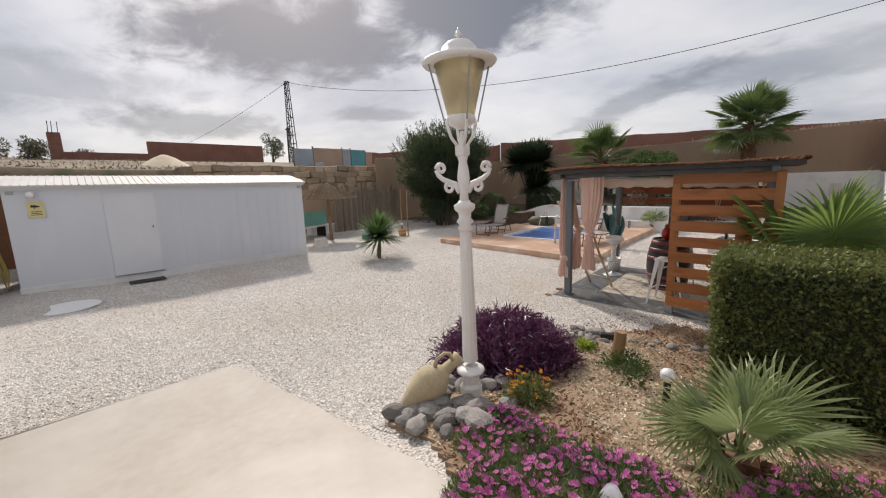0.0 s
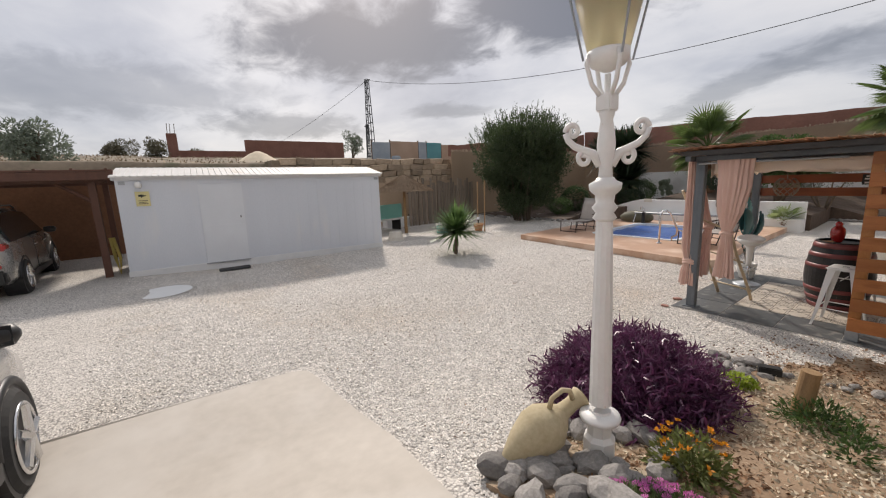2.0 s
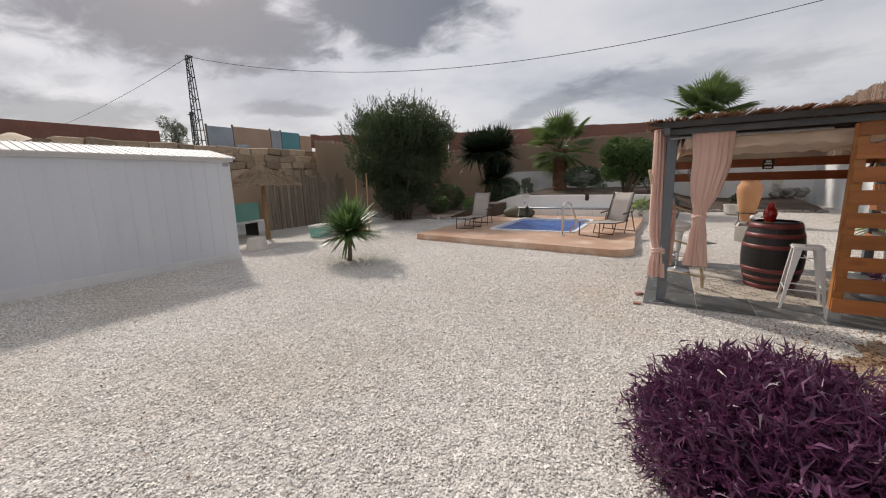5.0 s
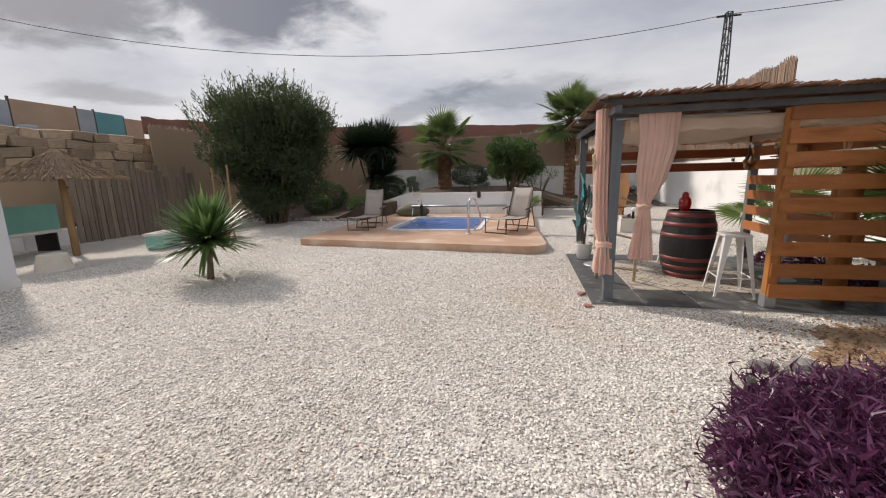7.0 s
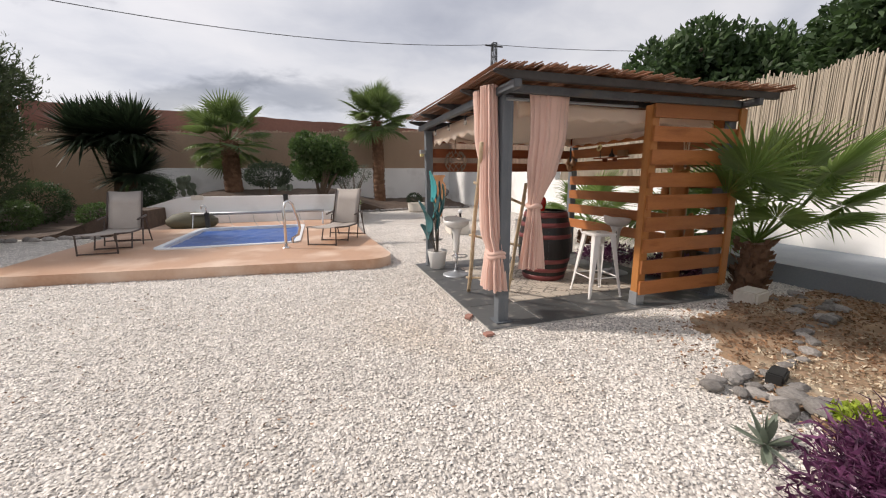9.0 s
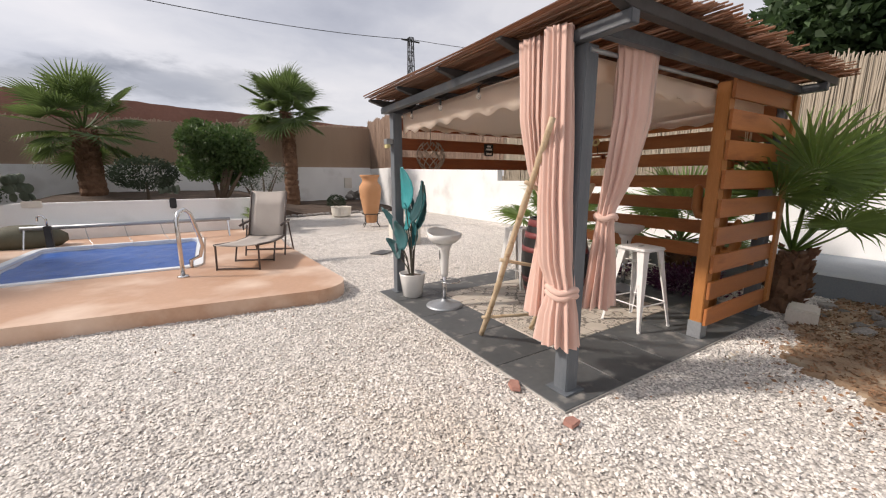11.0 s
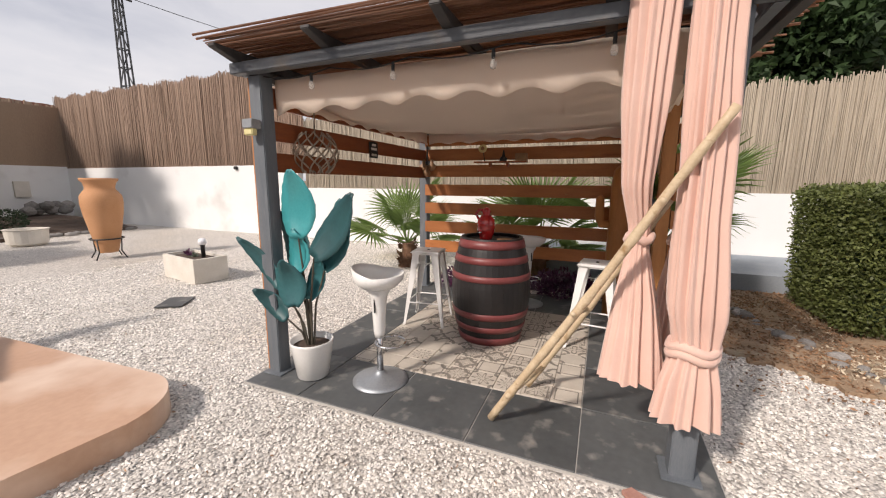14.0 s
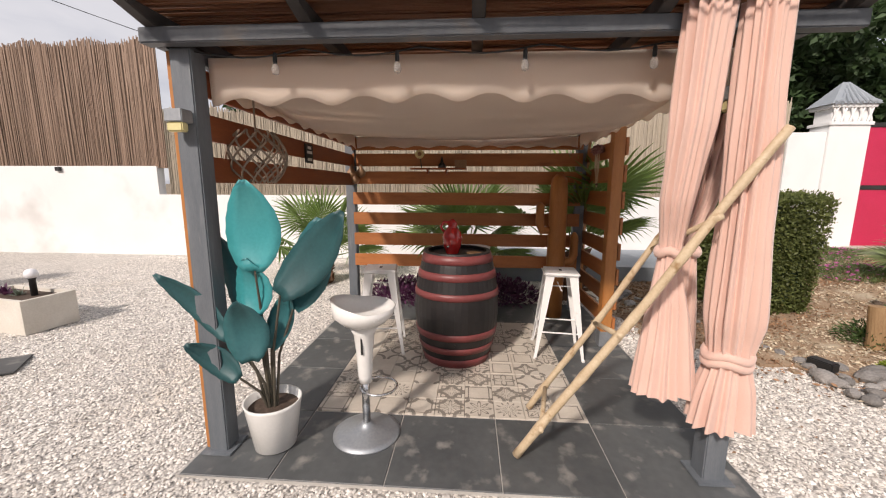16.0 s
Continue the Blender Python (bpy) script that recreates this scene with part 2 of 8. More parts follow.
M["grout"] = material("pale_grout", (0.36, 0.34, 0.31), (0.48, 0.46, 0.43), 8, 0.9, 0.2)
M["reed"] = material("pale_split_reed", (0.29, 0.245, 0.185), (0.39, 0.335, 0.26), 0.6, 0.85, 0.2, fine=90, stretch=(1, 1, 0.15), island=0.13)
M["reed_dark"] = material("weathered_brown_reed", (0.20, 0.135, 0.098), (0.32, 0.225, 0.165), 0.6, 0.9, 0.2, fine=90, stretch=(1, 1, 0.15), island=0.22)
M["reed_far"] = material("sunned_brown_reed", (0.27, 0.185, 0.13), (0.40, 0.29, 0.205), 0.6, 0.9, 0.2, fine=90, stretch=(1, 1, 0.15), island=0.22)
M["reed_tan"] = material("tan_reed_screen", (0.33, 0.235, 0.155), (0.45, 0.33, 0.225), 0.5, 0.9, 0.2, fine=90, stretch=(1, 1, 0.15), island=0.25)
M["roof_reed"] = material("dark_thatch_reed", (0.09, 0.053, 0.037), (0.24, 0.14, 0.092), 2, 0.8, 0.2, island=0.6)
M["mesh"] = material("maroon_shade_cloth", (0.24, 0.115, 0.088), (0.33, 0.165, 0.125), 0.6, 0.95, 0.1, fine=9)
M["canopy"] = material("cream_canopy_cloth", (0.84, 0.78, 0.71), (0.89, 0.83, 0.76), 2, 0.9, 0.1, fine=160, sheen=0.2)
def let_through(m, colour, share):
    """Thin cloth: part of the light passes."""
    t = m.node_tree
    tr = t.nodes.new("ShaderNodeBsdfTranslucent")
    tr.inputs[0].default_value = (*colour, 1)
    mx = t.nodes.new("ShaderNodeMixShader")
    mx.inputs[0].default_value = share
    t.links.new(t.nodes["Principled BSDF"].outputs[0], mx.inputs[1])
    t.links.new(tr.outputs[0], mx.inputs[2])
    t.links.new(mx.outputs[0], t.nodes["Material Output"].inputs[0])


let_through(M["canopy"], (0.95, 0.82, 0.69), 0.62)
let_through(M["roof_reed"], (0.6, 0.34, 0.20), 0.45)
M["curtain"] = material("blush_linen", (0.63, 0.41, 0.335), (0.71, 0.485, 0.405), 3, 0.9, 0.15, fine=220, sheen=0.3)
M["barrel_black"] = material("black_barrel_stave", (0.008, 0.007, 0.007), (0.018, 0.015, 0.015), 4, 0.45, 0.2, stretch=(5, 5, 0.7))
M["barrel_red"] = material("oxblood_barrel_hoop", (0.15, 0.032, 0.032), (0.22, 0.055, 0.052), 6, 0.45, 0.12)
M["white_metal"] = material("white_enamel", (0.76, 0.75, 0.73), (0.81, 0.80, 0.78), 4, 0.32, 0.02, spots=((0.60, 0.56, 0.50), 9, 0.66, 0.8))
M["white_plastic"] = material("white_gloss_plastic", (0.72, 0.71, 0.68), (0.79, 0.78, 0.75), 4, 0.25, 0.02)
M["red_glaze"] = material("red_glazed_clay", (0.36, 0.012, 0.012), (0.45, 0.022, 0.018), 6, 0.2, 0.05, coat=0.6)
M["teal"] = material("teal_painted_sheet", (0.018, 0.09, 0.10), (0.032, 0.14, 0.15), 5, 0.5, 0.08, objrand=0.45)
M["teal_light"] = material("bright_teal_sheet", (0.028, 0.235, 0.25), (0.048, 0.30, 0.315), 5, 0.4, 0.05)
M["stem"] = material("brown_wire_stem", (0.05, 0.045, 0.035), (0.10, 0.085, 0.06), 8, 0.6, 0.1)
M["bamboo"] = material("pale_bamboo", (0.46, 0.34, 0.21), (0.62, 0.50, 0.34), 4, 0.5, 0.15, fine=30, stretch=(3, 3, 3), spots=((0.30, 0.18, 0.08), 6, 0.6, 0.75))
M["terracotta"] = material("terracotta", (0.46, 0.225, 0.10), (0.56, 0.30, 0.155), 3, 0.85, 0.25)
M["amphora"] = material("pale_clay", (0.40, 0.33, 0.20), (0.53, 0.45, 0.30), 5, 0.85, 0.35, fine=40)
M["iron"] = material("black_iron", (0.02, 0.02, 0.02), (0.05, 0.045, 0.04), 8, 0.55, 0.2, metal=0.3)
M["stone_white"] = material("pale_limestone", (0.58, 0.54, 0.47), (0.72, 0.68, 0.61), 4, 0.85, 0.35)
M["dusty_petal"] = material("dusty_rose_petal", (0.30, 0.16, 0.15), (0.46, 0.27, 0.25), 9, 0.9, 0.0, island=0.3)
M["shard"] = material("pink_clay_shard", (0.34, 0.17, 0.13), (0.45, 0.25, 0.20), 8, 0.9, 0.3)
M["rafter"] = material("dark_stained_rafter", (0.030, 0.027, 0.026), (0.06, 0.055, 0.052), 5, 0.6, 0.25, fine=30)
M["board"] = material("weathered_grey_board", (0.17, 0.135, 0.105), (0.29, 0.235, 0.185), 3, 0.9, 0.4, stretch=(4, 4, 0.5), objrand=0.25)
M["log"] = material("honey_log", (0.25, 0.15, 0.07), (0.38, 0.245, 0.125), 6, 0.8, 0.4, stretch=(3, 3, 0.7))
M["dry_tuft"] = material("straw_tuft", (0.22, 0.165, 0.10), (0.34, 0.26, 0.17), 3, 0.9, 0.0, island=0.35)
M["rock"] = material("grey_field_stone", (0.16, 0.15, 0.14), (0.33, 0.31, 0.29), 5, 0.85, 0.5, objrand=0.35)
M["wall_rock"] = material("brown_wall_stone", (0.30, 0.225, 0.155), (0.48, 0.375, 0.27), 2.5, 0.9, 0.6, objrand=0.35)
M["lamp_white"] = material("white_cast_iron_paint", (0.74, 0.73, 0.71), (0.81, 0.80, 0.78), 6, 0.45, 0.2, fine=35, spots=((0.55, 0.40, 0.30), 14, 0.70, 0.8))
M["carport"] = material("dark_brown_timber", (0.07, 0.028, 0.016), (0.12, 0.05, 0.03), 3, 0.6, 0.2, stretch=(3, 3, 1))
M["car_paint"] = material("silver_car_paint", (0.34, 0.33, 0.31), (0.38, 0.37, 0.35), 2, 0.28, 0.0, metal=0.55, coat=0.7)
M["car_black"] = material("black_car_trim", (0.012, 0.012, 0.013), (0.02, 0.02, 0.021), 5, 0.45, 0.05)
M["tyre"] = material("tyre_rubber", (0.018, 0.018, 0.018), (0.035, 0.034, 0.033), 9, 0.85, 0.2)
M["car_glass"] = material("dark_car_glass", (0.015, 0.018, 0.02), (0.022, 0.026, 0.028), 2, 0.06, 0.0)
M["tail_red"] = material("red_tail_lamp", (0.33, 0.012, 0.015), (0.40, 0.018, 0.02), 8, 0.15, 0.0, coat=0.5)
M["fabric_taupe"] = material("taupe_sling_mesh", (0.34, 0.30, 0.27), (0.42, 0.38, 0.34), 3, 0.8, 0.1, fine=200)
M["frame_brown"] = material("dark_brown_tube", (0.05, 0.034, 0.028), (0.085, 0.06, 0.05), 5, 0.4, 0.05)
M["blue_path"] = material("grey_blue_path", (0.22, 0.25, 0.28), (0.32, 0.35, 0.38), 2, 0.8, 0.15)
M["gate_red"] = material("crimson_gate_panel", (0.42, 0.012, 0.055), (0.52, 0.02, 0.08), 2, 0.45, 0.05)
M["brick_red"] = material("far_red_brick", (0.17, 0.08, 0.06), (0.25, 0.125, 0.095), 1.2, 0.95, 0.3, fine=9)
M["tin_blue"] = material("weathered_blue_sheet", (0.25, 0.30, 0.35), (0.38, 0.43, 0.48), 1.5, 0.6, 0.1)
M["teal_sheet"] = material("faded_teal_tarp", (0.08, 0.26, 0.30), (0.12, 0.34, 0.38), 1.5, 0.7, 0.2)
M["orange_sheet"] = material("ochre_board", (0.36, 0.26, 0.19), (0.46, 0.34, 0.26), 1.5, 0.8, 0.2)
M["bark"] = material("grey_brown_bark", (0.09, 0.065, 0.045), (0.19, 0.145, 0.105), 8, 0.95, 0.8, stretch=(3, 3, 0.6))
M["palm_trunk"] = material("fibrous_palm_trunk", (0.10, 0.05, 0.028), (0.24, 0.135, 0.08), 6, 0.95, 0.9, fine=30)
M["thatch"] = material("brown_thatch", (0.23, 0.16, 0.105), (0.38, 0.28, 0.19), 2, 0.95, 0.6, fine=40, stretch=(3, 3, 1))
M["mint"] = material("mint_bench_paint", (0.16, 0.42, 0.37), (0.22, 0.50, 0.44), 2, 0.5, 0.05)
M["yellow"] = material("faded_yellow_sign", (0.60, 0.53, 0.24), (0.68, 0.61, 0.32), 5, 0.5, 0.05)
M["black"] = material("matt_black", (0.012, 0.012, 0.012), (0.025, 0.025, 0.025), 5, 0.6, 0.05)
M["yellow_rope"] = material("yellow_hose", (0.48, 0.36, 0.08), (0.58, 0.46, 0.14), 5, 0.6, 0.1)
M["basket"] = material("brown_rattan", (0.17, 0.13, 0.095), (0.33, 0.26, 0.195), 20, 0.7, 0.2)
M["gourd"] = material("dried_gourd", (0.22, 0.12, 0.06), (0.34, 0.20, 0.10), 6, 0.5, 0.1)
M["cable"] = material("dark_power_cable", (0.05, 0.055, 0.06), (0.07, 0.075, 0.08), 2, 0.7, 0.0)
M["leaf_oleander"] = leaf_material("oleander_leaf", (0.028, 0.044, 0.018), (0.062, 0.09, 0.036), 0.6)
M["leaf_palm"] = leaf_material("palm_frond", (0.040, 0.075, 0.020), (0.125, 0.18, 0.055), 0.48, 0.3)
M["leaf_palm_young"] = leaf_material("young_palm_frond", (0.055, 0.105, 0.024), (0.17, 0.245, 0.065), 0.48, 0.4)
M["leaf_palm_pale"] = leaf_material("silvery_palm_frond", (0.11, 0.155, 0.058), (0.245, 0.30, 0.135), 0.45, 0.35)
M["leaf_yucca"] = leaf_material("yucca_blade", (0.055, 0.105, 0.03), (0.13, 0.21, 0.07), 0.4, 0.2)
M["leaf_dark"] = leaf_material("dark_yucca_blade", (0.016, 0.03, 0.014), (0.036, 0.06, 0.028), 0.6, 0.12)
M["leaf_hedge"] = leaf_material("hedge_leaf", (0.065, 0.085, 0.023), (0.165, 0.19, 0.058), 0.62, 0.25)
M["leaf_tree"] = leaf_material("broad_tree_leaf", (0.026, 0.055, 0.02), (0.06, 0.105, 0.036), 0.62, 0.25)
M["leaf_citrus"] = leaf_material("citrus_leaf", (0.03, 0.06, 0.016), (0.075, 0.13, 0.035), 0.62, 0.25)
M["leaf_purple"] = leaf_material("purple_heart_leaf", (0.032, 0.010, 0.028), (0.165, 0.05, 0.125), 0.36, 0.15, 9.0)
M["leaf_mat"] = leaf_material("iceplant_leaf", (0.06, 0.10, 0.03), (0.14, 0.19, 0.07), 0.45, 0.15)
M["leaf_lime"] = leaf_material("lime_green_leaf", (0.22, 0.30, 0.03), (0.36, 0.44, 0.06), 0.5, 0.25)
M["leaf_grey"] = leaf_material("grey_green_leaf", (0.13, 0.16, 0.12), (0.22, 0.26, 0.20), 0.6, 0.15)
M["leaf_scrub"] = leaf_material("dull_scrub_leaf", (0.08, 0.08, 0.05), (0.15, 0.14, 0.095), 0.7, 0.15)
M["petal_pink"] = leaf_material("magenta_petal", (0.42, 0.055, 0.26), (0.57, 0.14, 0.40), 0.6, 0.25)
M["petal_orange"] = leaf_material("marigold_petal", (0.70, 0.24, 0.02), (0.80, 0.36, 0.03), 0.6, 0.2)


def glass_material(name, colour, rough):
    m = bpy.data.materials.new(name)
    m.use_nodes = True
    b = m.node_tree.nodes["Principled BSDF"]
    b.inputs["Base Color"].default_value = (*colour, 1)
    b.inputs["Roughness"].default_value = rough
    b.inputs["Transmission Weight"].default_value = 0.85
    b.inputs["IOR"].default_value = 1.2
    return m


M["amber_glass"] = glass_material("yellowed_lantern_plastic", (0.93, 0.86, 0.66), 0.45)
M["bulb_glass"] = glass_material("clear_bulb_glass", (0.95, 0.95, 0.93), 0.03)
M["lamp_dome"] = material("white_lamp_dome", (0.78, 0.78, 0.80), (0.82, 0.82, 0.84), 4, 0.3, 0.0)


def pattern_tile_material():
    """Encaustic tile: greige ground with taupe rings, petals and arcs that differ from tile to tile."""
    m = material("patterned_cement_tile", (0.46, 0.41, 0.345), (0.56, 0.505, 0.43), 6, 0.6, 0.1, objrand=0.06)
    t = m.node_tree
    bsdf = t.nodes["Principled BSDF"]
    src = bsdf.inputs["Base Color"].links[0].from_socket
    co = t.nodes.new("ShaderNodeTexCoord")
    info = t.nodes.new("ShaderNodeObjectInfo")
    sp = t.nodes.new("ShaderNodeSeparateXYZ")
    t.links.new(co.outputs["Object"], sp.inputs[0])

    def op(kind, a, b=None):
        n = t.nodes.new("ShaderNodeMath")
        n.operation = kind
        for i, v in enumerate((a, b)):
            if v is None:
                continue
            if isinstance(v, (int, float)):
                n.inputs[i].default_value = v
            else:
                t.links.new(v, n.inputs[i])
        return n.outputs[0]

    x, y = sp.outputs[0], sp.outputs[1]
    r = op("SQRT", op("ADD", op("MULTIPLY", x, x), op("MULTIPLY", y, y)))
    ang = op("ARCTAN2", y, x)
    rnd = info.outputs["Random"]
    k = op("MULTIPLY", op("FLOOR", op("ADD", op("MULTIPLY", rnd, 3.0), 1.0)), 4.0)
    petal = op("ADD", op("MULTIPLY", op("COSINE", op("MULTIPLY", ang, k)), 0.03), 0.05)
    flower = op("LESS_THAN", op("ABSOLUTE", op("SUBTRACT", r, petal)), 0.011)
    cx, cy = op("SUBTRACT", op("ABSOLUTE", x), 0.1), op("SUBTRACT", op("ABSOLUTE", y), 0.1)
    rc = op("SQRT", op("ADD", op("MULTIPLY", cx, cx), op("MULTIPLY", cy, cy)))
    arcs = op("LESS_THAN", op("ABSOLUTE", op("SUBTRACT", rc, op("ADD", op("MULTIPLY", op("FRACT", op("MULTIPLY", rnd, 3.0)), 0.075), 0.02))), 0.013)
    box = op("LESS_THAN", op("ABSOLUTE", op("SUBTRACT", op("MAXIMUM", op("ABSOLUTE", x), op("ABSOLUTE", y)), 0.075)), 0.0045)
    boxed = op("MULTIPLY", box, op("GREATER_THAN", op("FRACT", op("MULTIPLY", rnd, 7.0)), 0.55))
    flowered = op("MULTIPLY", flower, op("GREATER_THAN", op("FRACT", op("MULTIPLY", rnd, 5.0)), 0.5))
    arced = op("MULTIPLY", arcs, op("GREATER_THAN", op("FRACT", op("MULTIPLY", rnd, 11.0)), 0.35))
    fac = op("MULTIPLY", op("MAXIMUM", op("MAXIMUM", boxed, flowered), arced), 0.75)
    mx = t.nodes.new("ShaderNodeMix")
    mx.data_type = "RGBA"
    mx.inputs[7].default_value = (0.10, 0.085, 0.07, 1)
    t.links.new(fac, mx.inputs[0])
    t.links.new(src, mx.inputs[6])
    t.links.new(mx.outputs[2], bsdf.inputs["Base Color"])
    return m


M["pattern_tile"] = pattern_tile_material()


def gravel_material():
    """White chippings seen from afar: cells of differing grey with relief, and gaps whose shade is in the colour."""
    m = bpy.data.materials["white_gravel_bed"]
    t = m.node_tree
    bsdf = t.nodes["Principled BSDF"]
    src = bsdf.inputs["Base Color"].links[0].from_socket
    co = t.nodes.new("ShaderNodeTexCoord")
    vo = t.nodes.new("ShaderNodeTexVoronoi")
    vo.inputs["Scale"].default_value = 52
    t.links.new(co.outputs["Object"], vo.inputs["Vector"])
    bw = t.nodes.new("ShaderNodeRGBToBW")
    t.links.new(vo.outputs["Color"], bw.inputs[0])
    k = t.nodes.new("ShaderNodeMapRange")
    k.inputs[3].default_value, k.inputs[4].default_value = 0.66, 1.22
    t.links.new(bw.outputs[0], k.inputs[0])
    # darkens the colour towards cell edges, as shade between the chips
    gap = t.nodes.new("ShaderNodeMapRange")
    gap.inputs[1].default_value, gap.inputs[2].default_value = 0.45, 0.75
    gap.inputs[3].default_value, gap.inputs[4].default_value = 1.0, 0.45
    t.links.new(vo.outputs["Distance"], gap.inputs[0])
    both = t.nodes.new("ShaderNodeMath")
    both.operation = "MULTIPLY"
    t.links.new(k.outputs[0], both.inputs[0])
    t.links.new(gap.outputs[0], both.inputs[1])
    hv = t.nodes.new("ShaderNodeHueSaturation")
    t.links.new(src, hv.inputs["Color"])
    t.links.new(both.outputs[0], hv.inputs["Value"])
    t.links.new(hv.outputs[0], bsdf.inputs["Base Color"])
    bp = t.nodes.new("ShaderNodeBump")
    bp.invert = True
    bp.inputs["Strength"].default_value, bp.inputs["Distance"].default_value = 0.55, 0.012
    t.links.new(vo.outputs["Distance"], bp.inputs["Height"])
    t.links.new(bp.outputs[0], bsdf.inputs["Normal"])


gravel_material()


# ---- building helpers ----
def thing(name, label, category, m=None, group="", kind=""):
    ob = new(name)
    ob.empty_display_size = 0.1
    if m is not None:
        ob.matrix_world = m
    return tagged(ob, label, category, group, kind)


def to_mesh(name, bm, mat, smooth):
    me = bpy.data.meshes.new(name)
    bmesh.ops.recalc_face_normals(bm, faces=bm.faces)
    bm.to_mesh(me)
    bm.free()
    me.materials.append(mat)
    if smooth:
        me.polygons.foreach_set("use_smooth", [True] * len(me.polygons))
    return me


def part(name, bm, mat, parent, label="", smooth=False, bevel=0.0):
    """Links a bmesh as ONE mesh object under a thing or a part, in the thing's own coordinates."""
    if bevel:
        bmesh.ops.bevel(bm, geom=bm.edges, offset=bevel, segments=2, affect="EDGES", clamp_overlap=True)
    ob = new(name, to_mesh(name, bm, mat, smooth))
    ob.parent = parent
    return tagged(ob, label)


def single(name, bm, mat, label, category, m=None, smooth=False, bevel=0.0, group="", kind=""):
    if bevel:
        bmesh.ops.bevel(bm, geom=bm.edges, offset=bevel, segments=2, affect="EDGES", clamp_overlap=True)
    ob = new(name, to_mesh(name, bm, mat, smooth))
    if m is not None:
        ob.matrix_world = m
    return tagged(ob, label, category, group, kind)


def bm_new():
    return bmesh.new()


def box(bm, x0, x1, y0, y1, z0, z1):
    v = [bm.verts.new(p) for p in ((x0, y0, z0), (x1, y0, z0), (x1, y1, z0), (x0, y1, z0), (x0, y0, z1), (x1, y0, z1), (x1, y1, z1), (x0, y1, z1))]
    for f in ((3, 2, 1, 0), (4, 5, 6, 7), (0, 1, 5, 4), (1, 2, 6, 5), (2, 3, 7, 6), (3, 0, 4, 7)):
        bm.faces.new([v[i] for i in f])
    return bm


def tube(bm, pts, radii, n=10, cap=True):
    """A round bar along points; radii: one number or one for each point."""
    pts = [Vector(p) for p in pts]
    if isinstance(radii, (int, float)):
        radii = [radii] * len(pts)
    rings, side = [], None
    for i, p in enumerate(pts):
        d = (pts[min(i + 1, len(pts) - 1)] - pts[max(i - 1, 0)]).normalized()
        if side is None:
            side = d.orthogonal().normalized()
        side = (side - d * side.dot(d)).normalized()
        up = d.cross(side)
        rings.append([bm.verts.new(p + (side * math.cos(a) + up * math.sin(a)) * radii[i]) for a in (2 * math.pi * k / n for k in range(n))])
    for a, b in zip(rings, rings[1:]):
        for k in range(n):
            bm.faces.new((a[k], a[(k + 1) % n], b[(k + 1) % n], b[k]))
    if cap:
        bm.faces.new(rings[0][::-1])
        bm.faces.new(rings[-1])
    return bm


def lathe(bm, profile, n=28, cap=True):
    """A turned shape about z from (radius, height) pairs."""
    rings = [[bm.verts.new((r * math.cos(2 * math.pi * k / n), r * math.sin(2 * math.pi * k / n), z)) for k in range(n)] for r, z in profile]
    for a, b in zip(rings, rings[1:]):
        for k in range(n):
            bm.faces.new((a[k], a[(k + 1) % n], b[(k + 1) % n], b[k]))
    if cap:
        bm.faces.new(rings[0][::-1])
        bm.faces.new(rings[-1])
    return bm


def arc(cx, cy, r, a0, a1, n=8):
    return [(cx + r * math.cos(radians(a0 + (a1 - a0) * i / n)), cy + r * math.sin(radians(a0 + (a1 - a0) * i / n))) for i in range(n + 1)]


def prism(bm, outline, z0, z1):
    lo = [bm.verts.new((x, y, z0)) for x, y in outline]
    hi = [bm.verts.new((x, y, z1)) for x, y in outline]
    n = len(outline)
    for k in range(n):
        bm.faces.new((lo[k], lo[(k + 1) % n], hi[(k + 1) % n], hi[k]))
    bm.faces.new(lo[::-1])
    bm.faces.new(hi)
    return bm


def np_object(name, verts, faces, mat, parent=None, smooth=False):
    """A large mesh from arrays; every face has the same number of corners."""
    verts, faces = np.asarray(verts, dtype=np.float32), np.asarray(faces, dtype=np.int32)
    k = faces.shape[1]
    me = bpy.data.meshes.new(name)
    me.vertices.add(len(verts))
    me.vertices.foreach_set("co", verts.ravel())
    me.loops.add(faces.size)
    me.loops.foreach_set("vertex_index", faces.ravel())
    me.polygons.add(len(faces))
    me.polygons.foreach_set("loop_start", np.arange(0, faces.size, k, dtype=np.int32))
    if smooth:
        me.polygons.foreach_set("use_smooth", np.ones(len(faces), dtype=bool))
    me.materials.append(mat)
    me.update(calc_edges=True)
    ob = new(name, me)
    ob.parent = parent
    return ob


def leaves(points, dirs, length, width, rng, bend=0.25, jitter=0.3):
    """Arrays of small folded leaves: a pointed blade of four triangles' worth of quads at each point, along its direction."""
    n = len(points)
    d = dirs / np.maximum(np.linalg.norm(dirs, axis=1, keepdims=True), 1e-6)
    r = rng.normal(size=(n, 3))
    s = np.cross(d, r)
    s /= np.maximum(np.linalg.norm(s, axis=1, keepdims=True), 1e-6)
    u = np.cross(s, d)
    L = (length * (1 + jitter * rng.uniform(-1, 1, n)))[:, None]
    W = (width * (1 + jitter * rng.uniform(-1, 1, n)))[:, None]
    v = np.stack([points, points + d * L * 0.5 + s * W * 0.5 + u * L * bend * 0.3, points + d * L - u * L * bend, points + d * L * 0.5 - s * W * 0.5 + u * L * bend * 0.3], axis=1)
    f = np.arange(n * 4).reshape(n, 4)
    return v.reshape(-1, 3), f


